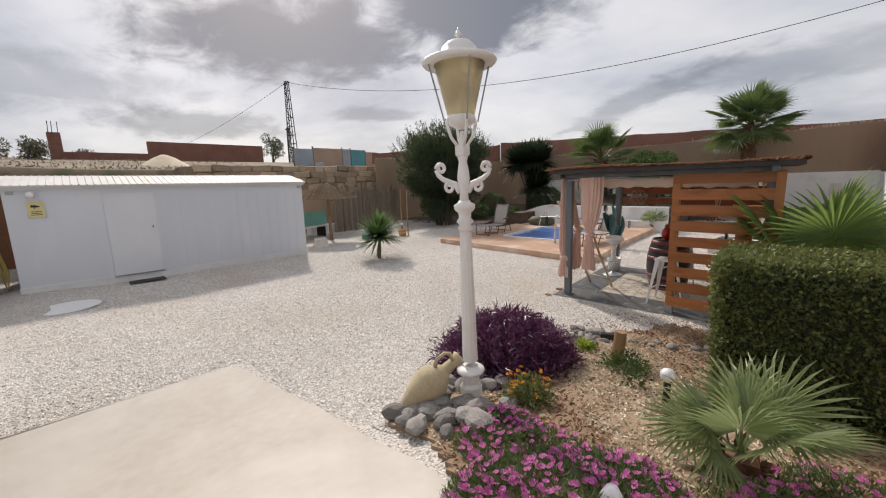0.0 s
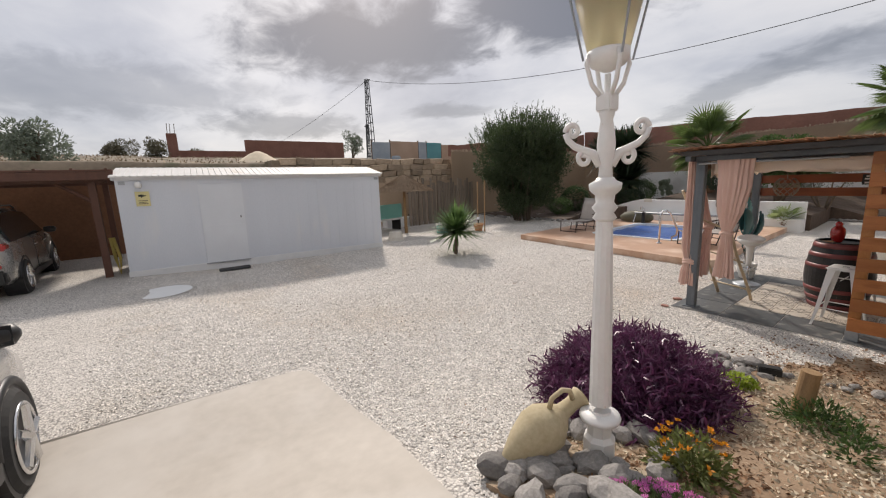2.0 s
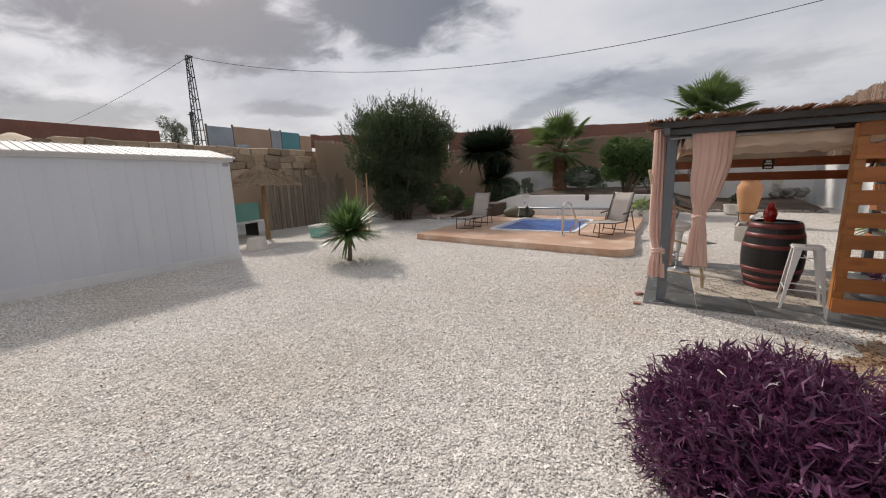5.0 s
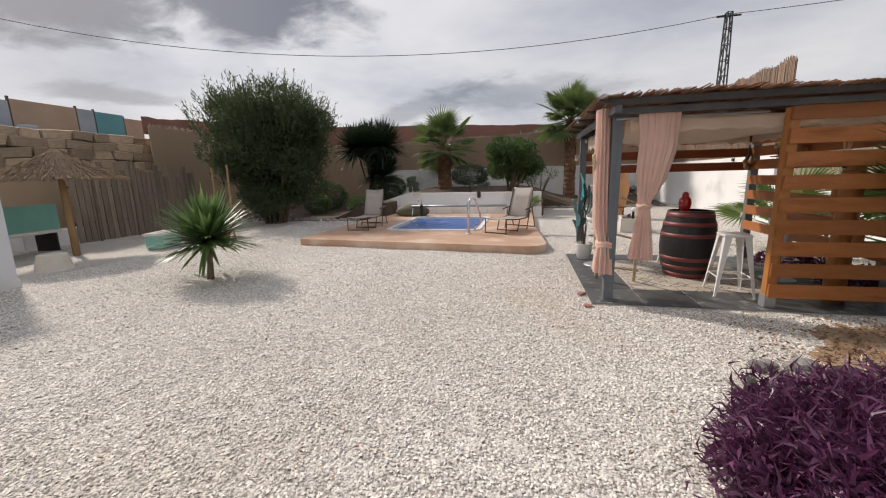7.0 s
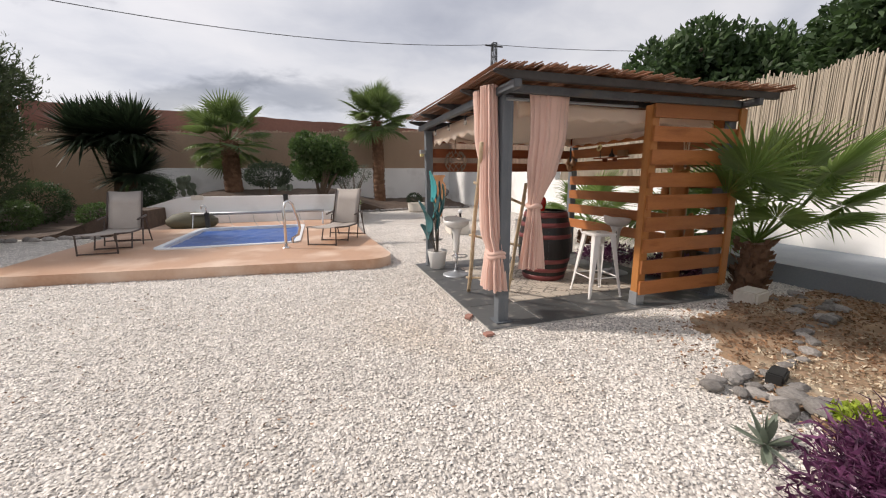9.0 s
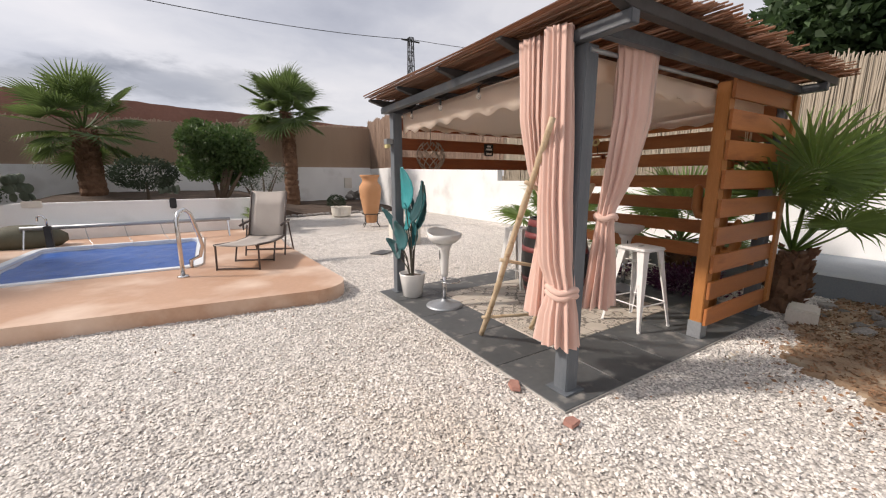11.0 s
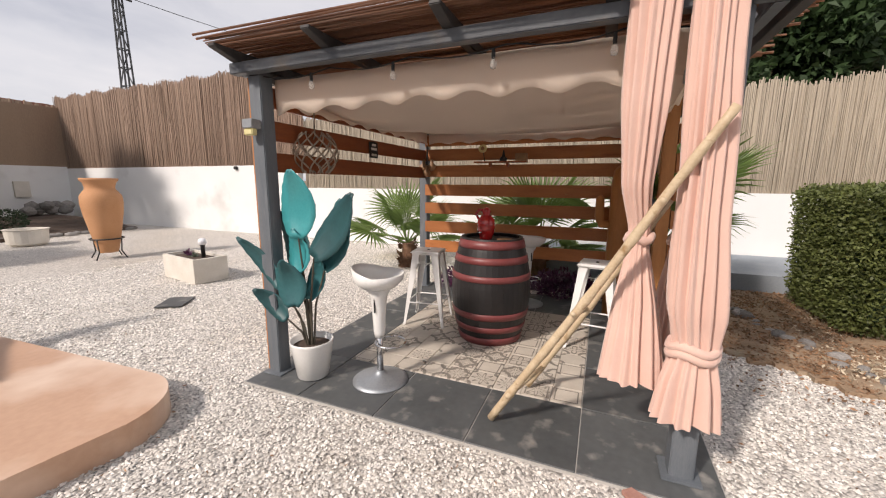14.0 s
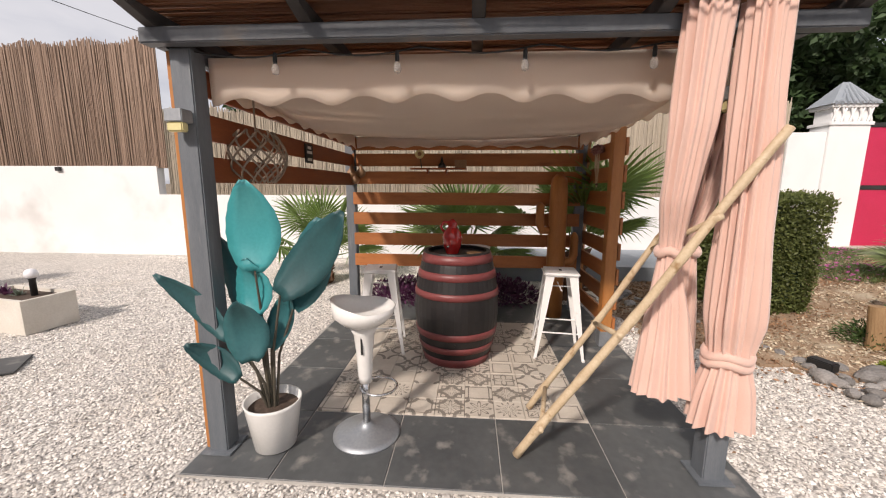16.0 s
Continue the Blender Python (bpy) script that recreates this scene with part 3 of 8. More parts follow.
def ball_points(n, centre, radii, rng, shell=0.55):
    d = rng.normal(size=(n, 3))
    d /= np.linalg.norm(d, axis=1, keepdims=True)
    r = shell + (1 - shell) * rng.uniform(0, 1, n) ** 0.6
    return np.asarray(centre) + d * r[:, None] * np.asarray(radii), d


def smooth01(a, b, v):
    t = min(1.0, max(0.0, (v - a) / (b - a)))
    return t * t * (3 - 2 * t)


def ground_z(x, y):
    """Height of the yard: level round the pergola, rising gently to the south and up to the house terrace."""
    z = -0.71 + 0.11 * (1 - smooth01(-1.0, 2.5, y)) * smooth01(-3.2, -5.6, x)
    rise = 0.70 * smooth01(-4.2, 0.0, x) * (1 - 0.45 * smooth01(0.0, 3.0, x)) * (1 - smooth01(0.5, 5.2, y))
    return z + rise


# ---- ground ----
def terrain_z(x, y):
    """The whole land: the yard inside its walls, a high bank to the west, and gentle land all round."""
    z = ground_z(min(x, 3.0), y)
    west = smooth01(-17.2, -18.6, x) * 3.1 + smooth01(-19, -45, x) * 1.9 + smooth01(-45, -140, x) * 4
    north = smooth01(26.3, 27.5, y) * 1.4 + smooth01(30, 120, y) * 3
    return z + max(west, north if x < 6 else north * 0.5)


def grid_lines(lo, hi, fine_lo, fine_hi, step):
    a = [fine_lo - (1.35 ** k - 1) * step * 3 for k in range(1, 60)]
    b = [fine_hi + (1.35 ** k - 1) * step * 3 for k in range(1, 60)]
    mid = list(np.arange(fine_lo, fine_hi + 1e-6, step))
    return [lo] + sorted(v for v in a if v > lo + 1) + mid + [v for v in b if v < hi - 1] + [hi]


def build_ground():
    xs, ys = grid_lines(-900, 900, -19, 4, 0.25), grid_lines(-900, 900, -8, 28, 0.25)
    rng = np.random.default_rng(3)
    verts = np.array([(x, y, terrain_z(x, y) + 0.012 * noise.noise(Vector((x * 1.3, y * 1.3, 0)))) for y in ys for x in xs])
    nx = len(xs)
    faces = np.array([(j * nx + i, j * nx + i + 1, (j + 1) * nx + i + 1, (j + 1) * nx + i) for j in range(len(ys) - 1) for i in range(nx - 1)])
    ob = np_object("ground", verts, faces, M["gravel"], smooth=True)
    ob.data.materials.append(M["hill"])
    idx = []
    for j in range(len(ys) - 1):
        for i in range(nx - 1):
            x, y = (xs[i] + xs[i + 1]) / 2, (ys[j] + ys[j + 1]) / 2
            idx.append(0 if -17.2 < x < 4.5 and -9 < y < 26.2 else 1)
    ob.data.polygons.foreach_set("material_index", idx)
    return tagged(ob, "pale gravel yard running out to dry hillside", "ground", kind="structure")


build_ground()


def sheet(name, outline_fn, x0, x1, y0, y1, lift, mat, label, step=0.15, rough=0.0, thick=0.12):
    """A laid surface that follows the ground, with a real edge; outline_fn says which cells belong to it."""
    bm = bm_new()
    cache = {}

    def vert(i, j):
        if (i, j) not in cache:
            x, y = x0 + i * step, y0 + j * step
            cache[i, j] = bm.verts.new((x, y, ground_z(x, y) + lift + rough * noise.noise(Vector((x * 4, y * 4, 1)))))
        return cache[i, j]

    for i in range(int((x1 - x0) / step)):
        for j in range(int((y1 - y0) / step)):
            if outline_fn(x0 + (i + 0.5) * step, y0 + (j + 0.5) * step):
                bm.faces.new((vert(i, j), vert(i + 1, j), vert(i + 1, j + 1), vert(i, j + 1)))
    ext = bmesh.ops.extrude_face_region(bm, geom=bm.faces[:])
    bmesh.ops.translate(bm, verts=[g for g in ext["geom"] if isinstance(g, bmesh.types.BMVert)], vec=(0, 0, -thick))
    return single(name, bm, mat, label, name.split("_")[-1], kind="structure", smooth=False)


# terrace apron in front of the house: corner at (-4.9, 1.5), curved towards the lamp bed
def apron_shape():
    bm = bm_new()
    edge = [(-5.15, -7.0), (-5.05, -2.0), (-4.98, 0.0), (-4.93, 1.35), (-4.86, 1.5), (-4.7, 1.535), (-3.9, 1.60), (-3.2, 1.63), (-2.6, 1.56), (-2.1, 1.49), (-1.6, 1.46), (-1.2, 1.37), (-0.8, 1.15), (-0.4, 0.9), (0.2, 0.8), (1.2, 0.8), (3.0, 0.8), (3.0, -7.0)]
    xs = np.linspace(-5.15, 3.0, 70)
    rows = []
    up = edge

    def top(x):
        pts = up[3:-1]
        if x <= pts[0][0]:
            return -7 + (x + 5.15) / (pts[0][0] + 5.15) * (pts[0][1] + 7) if x > -5.149 else -7
        for (ax, ay), (bx, by) in zip(pts, pts[1:]):
            if ax <= x <= bx:
                return ay + (by - ay) * (x - ax) / max(1e-6, bx - ax)
        return pts[-1][1]

    xs = sorted(set(list(xs) + [p[0] for p in up]))
    for x in xs:
        t = top(x) if x > -4.93 else (-7 + 8.35 * ((x + 5.15) / 0.22) ** 1.0 if x > -5.15 else -6.99)
        rows.append([bm.verts.new((x, y, ground_z(x, y) + 0.035)) for y in np.linspace(-7.0, t, 34)])
    for a, b in zip(rows, rows[1:]):
        for k in range(33):
            bm.faces.new((a[k], b[k], b[k + 1], a[k + 1]))
    ext = bmesh.ops.extrude_face_region(bm, geom=bm.faces[:])
    bmesh.ops.translate(bm, verts=[g for g in ext["geom"] if isinstance(g, bmesh.types.BMVert)], vec=(0, 0, -0.15))
    return single("pavement", bm, M["patio"], "cream smooth concrete terrace with worn pale patches", "terrace", kind="structure")


apron_shape()


def in_bed(x, y):
    w = 0.28 * noise.noise(Vector((x * 1.7, y * 1.7, 3))) + 0.12 * noise.noise(Vector((x * 8, y * 8, 3)))
    if x < -2.2 or y < 1.74 - max(0, x + 1.75) * 0.6 or x > 2.9:
        return False
    return y < 5.2 + w + 1.1 * smooth01(-1.9, -0.7, x) and (x > -2.3 + w + max(0, y - 3.2) * 0.3)


sheet("flower_bed", in_bed, -2.7, 2.95, 0.7, 7.0, 0.03, M["soil"], "dry tan soil bed with bark and stones", 0.06, 0.025)


def strip_soil(x, y):
    """Dark planted bed that fills the north of the yard behind the pool wall."""
    w = 0.3 * noise.noise(Vector((x * 0.8, y * 0.8, 5)))
    front = 16.9
    if x < -9:
        front = 15.4 - (x + 9) * 0.02
    if x > -3.2:
        front = 20.4 + 0.1 * (x + 3.2)
    return y > front + w and y < 25.9 and -16.9 < x < 2.4


def bed_height(x, y):
    """Raised soil behind the pool's back wall, falling to the yard on both sides."""
    return 0.62 * smooth01(-11.5, -9.3, x) * (1 - smooth01(-4.0, -1.5, x)) + 0.25 * smooth01(19, 25, y)


def soil_sheet():
    bm = bm_new()
    cache = {}

    def vert(x, y):
        key = (round(x, 3), round(y, 3))
        if key not in cache:
            cache[key] = bm.verts.new((x, y, ground_z(x, y) + 0.03 + bed_height(x, y) + 0.05 * noise.noise(Vector((x * 2, y * 2, 2)))))
        return cache[key]

    for i in range(84):
        for j in range(50):
            x, y = -17 + i * 0.23, 14.9 + j * 0.225
            if strip_soil(x + 0.11, y + 0.11):
                bm.faces.new((vert(x, y), vert(x + 0.23, y), vert(x + 0.23, y + 0.225), vert(x, y + 0.225)))
    ext = bmesh.ops.extrude_face_region(bm, geom=bm.faces[:])
    bmesh.ops.translate(bm, verts=[g for g in ext["geom"] if isinstance(g, bmesh.types.BMVert)], vec=(0, 0, -0.8))
    return single("planting_bed", bm, M["dark_soil"], "dark mulched planting bed along the boundary wall", "bed", kind="structure")


soil_sheet()


# ---- boundary walls and screens ----
def wall_box(name, x0, x1, y0, y1, z0, z1, mat, label, cat="wall"):
    return single(name, box(bm_new(), x0, x1, y0, y1, z0, z1), mat, label, cat, kind="structure")


wall_box("wall_east_1", 3.1, 3.3, 14.8, 26.2, -1.2, 1.24, M["white_wall"], "white rendered garden wall, taller stretch")
wall_box("wall_east_2", 3.1, 3.3, 1.95, 14.8, -1.2, 0.63, M["white_wall"], "white rendered garden wall, low stretch below the reed screen")
wall_box("wall_north", -13.0, 3.1, 26.0, 26.2, -1.2, 1.3, M["white_wall"], "white rendered garden wall behind the planting bed")


def reed_screen(name, p, q, z0, z1, mat, label, step=0.015, slope=0.0, seed=1):
    """A screen of upright reeds between two points: uneven tips, canes standing proud at different depths."""
    rng = np.random.default_rng(seed)
    p, q = np.array(p, float), np.array(q, float)
    n = int(np.linalg.norm(q - p) / step)
    d = (q - p) / np.linalg.norm(q - p)
    nrm = np.array((-d[1], d[0]))
    verts, faces = [], []
    for k in range(n):
        c = p + d * step * (k + 0.5 + rng.uniform(-0.3, 0.3)) + nrm * rng.uniform(-0.012, 0.02)
        h = z1 + slope * (k / n) + rng.normal(0, 0.03) + 0.05 * math.sin(k * 0.05) + (rng.uniform(0, 0.09) if rng.uniform() < 0.05 else 0)
        w = step * rng.uniform(0.5, 0.8)
        lean = rng.normal(0, 0.004) if rng.uniform() < 0.8 else rng.normal(0, 0.03)
        b = len(verts)
        for zz, sh in ((z0, 0), (h, lean * (h - z0))):
            cc = c + d * sh
            for s, t in ((-w, 0.006), (w, 0.006), (w, -0.006), (-w, -0.006)):
                verts.append((*(cc + d * s + nrm * t), zz))
        faces += [(b + i, b + (i + 1) % 4, b + 4 + (i + 1) % 4, b + 4 + i) for i in range(4)] + [(b + 4, b + 5, b + 6, b + 7)]
    back = bm_new()
    lo = [back.verts.new((*(c + nrm * o), z)) for c, o in ((p, -0.02), (q, -0.02), (q, -0.03), (p, -0.03)) for z in (z0,)]
    hi = [back.verts.new((*(c + nrm * o), z)) for c, o, z in ((p, -0.02, z1 - 0.06), (q, -0.02, z1 + slope - 0.06), (q, -0.03, z1 + slope - 0.06), (p, -0.03, z1 - 0.06))]
    for k in range(4):
        back.faces.new((lo[k], lo[(k + 1) % 4], hi[(k + 1) % 4], hi[k]))
    back.faces.new(hi)
    ob = np_object(name, verts, faces, mat)
    part("backing", back, mat, ob)
    return tagged(ob, label, "screen", kind="structure")


reed_screen("reed_screen_east_1", (3.16, 14.6), (3.16, 26.3), 1.2, 3.78, M["reed_dark"], "weathered brown reed screen on the garden wall", 0.010, seed=2)
reed_screen("reed_screen_east_2", (3.2, 1.95), (3.2, 14.6), 0.55, 2.42, M["reed"], "pale straw reed screen on the low wall", 0.010, seed=3)
reed_screen("reed_screen_north", (-12.9, 26.1), (3.19, 26.1), 1.25, 3.0, M["reed_far"], "brown reed screen along the planting bed", 0.035, 0.5, seed=4)
reed_screen("reed_screen_west", (-17.0, 13.5), (-17.0, 26.1), -0.6, 2.9, M["reed_tan"], "tan reed screen behind the oleander", 0.035, 0.0, seed=5)
reed_screen("reed_screen_north_2", (-17.0, 26.1), (-12.9, 26.1), -0.6, 3.0, M["reed_tan"], "tan reed screen in the far corner", 0.035, 0.0, seed=6)


def shade_cloth(name, p, q, za, zb, ta, tb, label):
    """A stretched cloth with a slack top edge and folds, on posts."""
    bm = bm_new()
    p, q = Vector((*p, 0)), Vector((*q, 0))
    n = 60
    cols = []
    for i in range(n + 1):
        t = i / n
        c = p.lerp(q, t)
        lo, hi = za + (zb - za) * t, ta + (tb - ta) * t - 0.05 * abs(math.sin(t * 19)) + 0.04 * noise.noise(Vector((t * 30, 0, 0)))
        side = (q - p).normalized().cross(Vector((0, 0, 1)))
        cols.append([bm.verts.new(c + side * 0.05 * noise.noise(Vector((t * 25, k, 7))) + Vector((0, 0, lo + (hi - lo) * k / 4))) for k in range(5)])
    for a, b in zip(cols, cols[1:]):
        for k in range(4):
            bm.faces.new((a[k], b[k], b[k + 1], a[k + 1]))
    ext = bmesh.ops.extrude_face_region(bm, geom=bm.faces[:])
    bmesh.ops.translate(bm, verts=[g for g in ext["geom"] if isinstance(g, bmesh.types.BMVert)], vec=(0.012, 0.012, 0))
    return single(name, bm, M["mesh"], label, "shade cloth", kind="structure")


shade_cloth("shade_cloth_north", (-17.2, 26.32), (3.2, 26.32), 2.6, 2.6, 4.35, 3.55, "maroon shade cloth stretched above the reed screen")
shade_cloth("shade_cloth_west", (-17.25, 13.5), (-17.25, 26.3), 2.6, 2.6, 3.2, 4.2, "maroon shade cloth stretched above the west screen")


# ---- shed ----
def build_shed():
    ax, ay, bx, by = -12.28, -0.22, -11.75, 6.22
    length = math.hypot(bx - ax, by - ay)
    yaw = math.degrees(math.atan2(by - ay, bx - ax)) - 90
    shed = thing("garden_shed", "long white sheet-metal shed with ribbed roof on a white plinth", "shed", pose(ax, ay, -0.635, -0.75, 0, yaw))
    part("plinth", box(bm_new(), -2.35, 0.02, -0.02, length + 0.02, -0.25, 0.155), M["shed_base"], shed, bevel=0.01)
    rng = random.Random(5)
    # wall of upright sheets with a step at each seam; the door opening lies between 1.58 and 2.56
    for y0, y1, pitch in ((0.0, 1.58, 0.31), (2.56, length, 0.27)):
        n = round((y1 - y0) / pitch)
        for k in range(n):
            a, b = y0 + (y1 - y0) * k / n, y0 + (y1 - y0) * (k + 1) / n
            sheet_bm = box(bm_new(), -0.05, rng.uniform(-0.0015, 0.0015), a + 0.012, b - 0.002, 0.14, 2.34)
            part("wall_sheet", box(sheet_bm, -0.04, 0.004, a - 0.002, a + 0.012, 0.14, 2.34), M["shed"], shed)
    part("lintel", box(bm_new(), -0.05, 0.0, 1.58, 2.56, 2.17, 2.34), M["shed"], shed)
    for y0 in (0.0, length - 0.05):
        ends = bm_new()
        prof = [(-2.3, 0.14), (-0.06, 0.14), (-0.06, 2.36), (-1.15, 2.555), (-2.3, 2.36)]
        lo = [ends.verts.new((x, y0, z)) for x, z in prof]
        hi = [ends.verts.new((x, y0 + 0.05, z)) for x, z in prof]
        ends.faces.new(lo)
        ends.faces.new(hi[::-1])
        for k in range(5):
            ends.faces.new((lo[k], lo[(k + 1) % 5], hi[(k + 1) % 5], hi[k]))
        part("end_wall", ends, M["shed"], shed)
    part("back_wall", box(bm_new(), -2.3, -2.26, 0.05, length - 0.05, 0.14, 2.34), M["shed"], shed)
    for x0, z0, x1, z1 in ((0.12, 2.34, -1.17, 2.59), (-2.42, 2.34, -1.13, 2.59)):
        n = 50
        for k in range(n):
            roof = bm_new()
            a, b = -0.08 + (length + 0.16) * k / n, -0.08 + (length + 0.16) * (k + 1) / n
            for (u0, u1, lift) in ((a, b - 0.035, 0.0), (b - 0.028, b, 0.012)):
                v = [roof.verts.new(p) for p in ((x0, u0, z0), (x0, u1, z0), (x1, u1, z1), (x1, u0, z1), (x0, u0, z0 + 0.035 + lift), (x0, u1, z0 + 0.035 + lift), (x1, u1, z1 + 0.035 + lift), (x1, u0, z1 + 0.035 + lift))]
                for f in ((3, 2, 1, 0), (4, 5, 6, 7), (0, 1, 5, 4), (1, 2, 6, 5), (2, 3, 7, 6), (3, 0, 4, 7)):
                    roof.faces.new([v[i] for i in f])
            part("roof_sheet", roof, M["roof_white"], shed, "" if k else "ribbed white roof sheet with rusty streaks")
    part("fascia", box(bm_new(), 0.0, 0.05, -0.06, length + 0.06, 2.28, 2.36), M["shed_base"], shed, bevel=0.006)
    door = part("door", box(bm_new(), -0.03, 0.012, 1.582, 2.558, 0.15, 2.168), M["shed_door"], shed, "plain white shed door", bevel=0.004)
    part("rail", box(bm_new(), 0.013, 0.02, 1.60, 2.54, 1.08, 1.11), M["shed_door"], door)
    part("handle", box(bm_new(), 0.013, 0.05, 2.455, 2.475, 1.27, 1.33), M["black"], door, "small black door handle", bevel=0.004)
    part("threshold", box(bm_new(), -0.02, 0.05, 1.56, 2.58, 0.12, 0.15), M["galv"], shed)
    for yy in (0.06, length - 0.16):
        part("vent", box(bm_new(), 0.004, 0.02, yy, yy + 0.12, 2.18, 2.25), M["galv"], shed, "small grey vent plate")
    sensor = part("security_light", lathe(bm_new(), [(0.05, 0), (0.07, 0.03), (0.075, 0.08), (0.05, 0.13), (0.02, 0.15)], 14), M["white_plastic"], shed, "round white bulkhead lamp", smooth=True)
    sensor.location = (0.08, 0.42, 2.1)
    sign = part("warning_sign", box(bm_new(), 0.016, 0.022, 0.33, 0.60, 1.68, 2.02), M["yellow"], shed, "faded yellow camera warning sign")
    cam_icon = bm_new()
    box(cam_icon, 0.0225, 0.0255, 0.39, 0.49, 1.90, 1.95)
    box(cam_icon, 0.0225, 0.0255, 0.49, 0.53, 1.905, 1.93)
    box(cam_icon, 0.0225, 0.0255, 0.44, 0.455, 1.87, 1.90)
    part("camera_icon", cam_icon, M["black"], sign)
    for zz, w in ((1.80, 0.17), (1.765, 0.15), (1.73, 0.18)):
        part("text_line", box(bm_new(), 0.0225, 0.0245, 0.465 - w / 2, 0.465 + w / 2, zz, zz + 0.014), M["frame_brown"], sign)
    return shed


build_shed()
single("doormat", box(bm_new(), -0.2, 0.2, -0.36, 0.36, 0, 0.014), M["black"], "dark rubber doormat in front of the shed door", "mat", pose(-11.72, 1.9, -0.675, 0, 0, -5), bevel=0.008)
single("manhole_cover", lathe(bm_new(), [(0.0, 0.0), (0.50, 0.0), (0.47, 0.006), (0.3, 0.008), (0.0, 0.008)], 26, cap=False), M["white_wall"], "round white concrete cover flush with the gravel", "cover", pose(-10.15, 0.35, ground_z(-10.15, 0.35) + 0.004))


# ---- pool ----
def build_pool():
    deck_top, z0 = -0.55, -0.95
    out = [(-9.25, 10.12)] + arc(-3.93, 9.97, 0.45, -86, 0, 10) + [(-3.66, 12.9), (-3.62, 15.0), (-3.62, 16.6), (-9.25, 16.6)]
    hole = []
    for cx, cy, a in ((-5.35, 11.95, -90), (-5.35, 14.6, 0), (-7.35, 14.6, 90), (-7.35, 11.95, 180)):
        hole += arc(cx, cy, 0.22, a, a + 90, 5)

    def ring(bm, o, i, za, zb):
        """A flat plate with a hole, between two heights."""
        layers = []
        for z in (za, zb):
            vo, vi = [bm.verts.new((x, y, z)) for x, y in o], [bm.verts.new((x, y, z)) for x, y in i]
            eo = [bm.edges.new((vo[k], vo[(k + 1) % len(vo)])) for k in range(len(vo))]
            ei = [bm.edges.new((vi[k], vi[(k + 1) % len(vi)])) for k in range(len(vi))]
            bmesh.ops.triangle_fill(bm, use_beauty=True, use_dissolve=False, edges=eo + ei)
            layers.append((vo, vi))
        for w in (0, 1):
            a, b = layers[0][w], layers[1][w]
            for k in range(len(a)):
                bm.faces.new((a[k], a[(k + 1) % len(a)], b[(k + 1) % len(a)], b[k]))
        return bm

    def offset(pts, d, c=(-6.35, 13.27)):
        return [(c[0] + (x - c[0]) * (1 + d / abs(1.25)), c[1] + (y - c[1]) * (1 + d / 1.6)) for x, y in pts]

    pool = thing("swimming_pool", "small blue-covered pool set in a salmon concrete deck", "pool")
    part("deck", ring(bm_new(), out, hole, z0, deck_top), M["deck"], pool, "salmon painted concrete deck with worn edge")
    lip = [(x, y) for x, y in hole]
    part("coping", ring(bm_new(), offset(lip, 0.09), offset(lip, -0.03), deck_top - 0.02, deck_top + 0.025), M["coping"], pool, "white moulded pool lip", bevel=0.0)
    basin = bm_new()
    prism(basin, hole, -1.9, -1.85)
    part("basin", basin, M["coping"], pool)
    inner = bm_new()
    rows = []
    hx = offset(lip, -0.04)
    for z in (-1.9, deck_top - 0.02):
        rows.append([inner.verts.new((x, y, z)) for x, y in hx])
    for k in range(len(hx)):
        inner.faces.new((rows[0][k], rows[0][(k + 1) % len(hx)], rows[1][(k + 1) % len(hx)], rows[1][k]))
    part("basin_wall", inner, M["coping"], pool)
    # floating cover, gently wavy
    cov = bm_new()
    n, m = 40, 50
    g = [[cov.verts.new((-7.52 + 2.34 * i / n, 11.80 + 2.96 * j / m, deck_top - 0.05 + 0.022 * noise.noise(Vector((i * 0.22, j * 0.16, 0))) + 0.012 * noise.noise(Vector((i * 0.7, j * 0.5, 3))))) for j in range(m + 1)] for i in range(n + 1)]
    for i in range(n):
        for j in range(m):
            cov.faces.new((g[i][j], g[i + 1][j], g[i + 1][j + 1], g[i][j + 1]))
    part("solar_cover", cov, M["pool_cover"], pool, "blue bubble solar cover floating on the pool", smooth=True)
    # bent steel grab rail: foot on the deck, down into the water beyond the lip
    rx, ry = -5.26, 11.08
    lad = part("grab_rail", tube(bm_new(), [(rx, ry, deck_top), (rx, ry + 0.01, 0.20), (rx + 0.03, ry + 0.05, 0.30), (rx + 0.09, ry + 0.12, 0.33), (rx + 0.15, ry + 0.22, 0.26), (rx + 0.22, ry + 0.42, -0.08), (rx + 0.24, ry + 0.50, -0.22), (rx + 0.20, ry + 0.56, -0.38), (rx + 0.08, ry + 0.60, -0.44), (rx + 0.06, ry + 0.60, -0.9)], 0.026, 12), M["steel"], pool, "bent polished steel grab rail", smooth=True)
    fl = part("flange", lathe(bm_new(), [(0.07, 0), (0.065, 0.02), (0.035, 0.03)], 16), M["steel"], lad, smooth=True)
    fl.location = (rx, ry, deck_top)
    # roller for the cover along the far side
    roll = part("cover_roller", tube(bm_new(), [(-7.9, 15.15, -0.18), (-4.5, 15.15, -0.18)], 0.04, 12), M["galv"], pool, "grey aluminium roller tube", smooth=True)
    for x in (-7.85, -4.55):
        part("roller_stand", tube(bm_new(), [(x, 14.95, deck_top), (x, 15.15, -0.16), (x, 15.35, deck_top)], 0.018, 8), M["steel"], roll)
    for x in (-7.0, -6.4, -5.8, -5.2):
        part("strap", tube(bm_new(), [(x, 15.12, -0.2), (x + 0.05, 15.0, -0.42), (x + 0.12, 14.85, -0.48), (x + 0.16, 14.76, -0.53)], 0.006, 6), M["galv"], roll)
    wheel = bm_new()
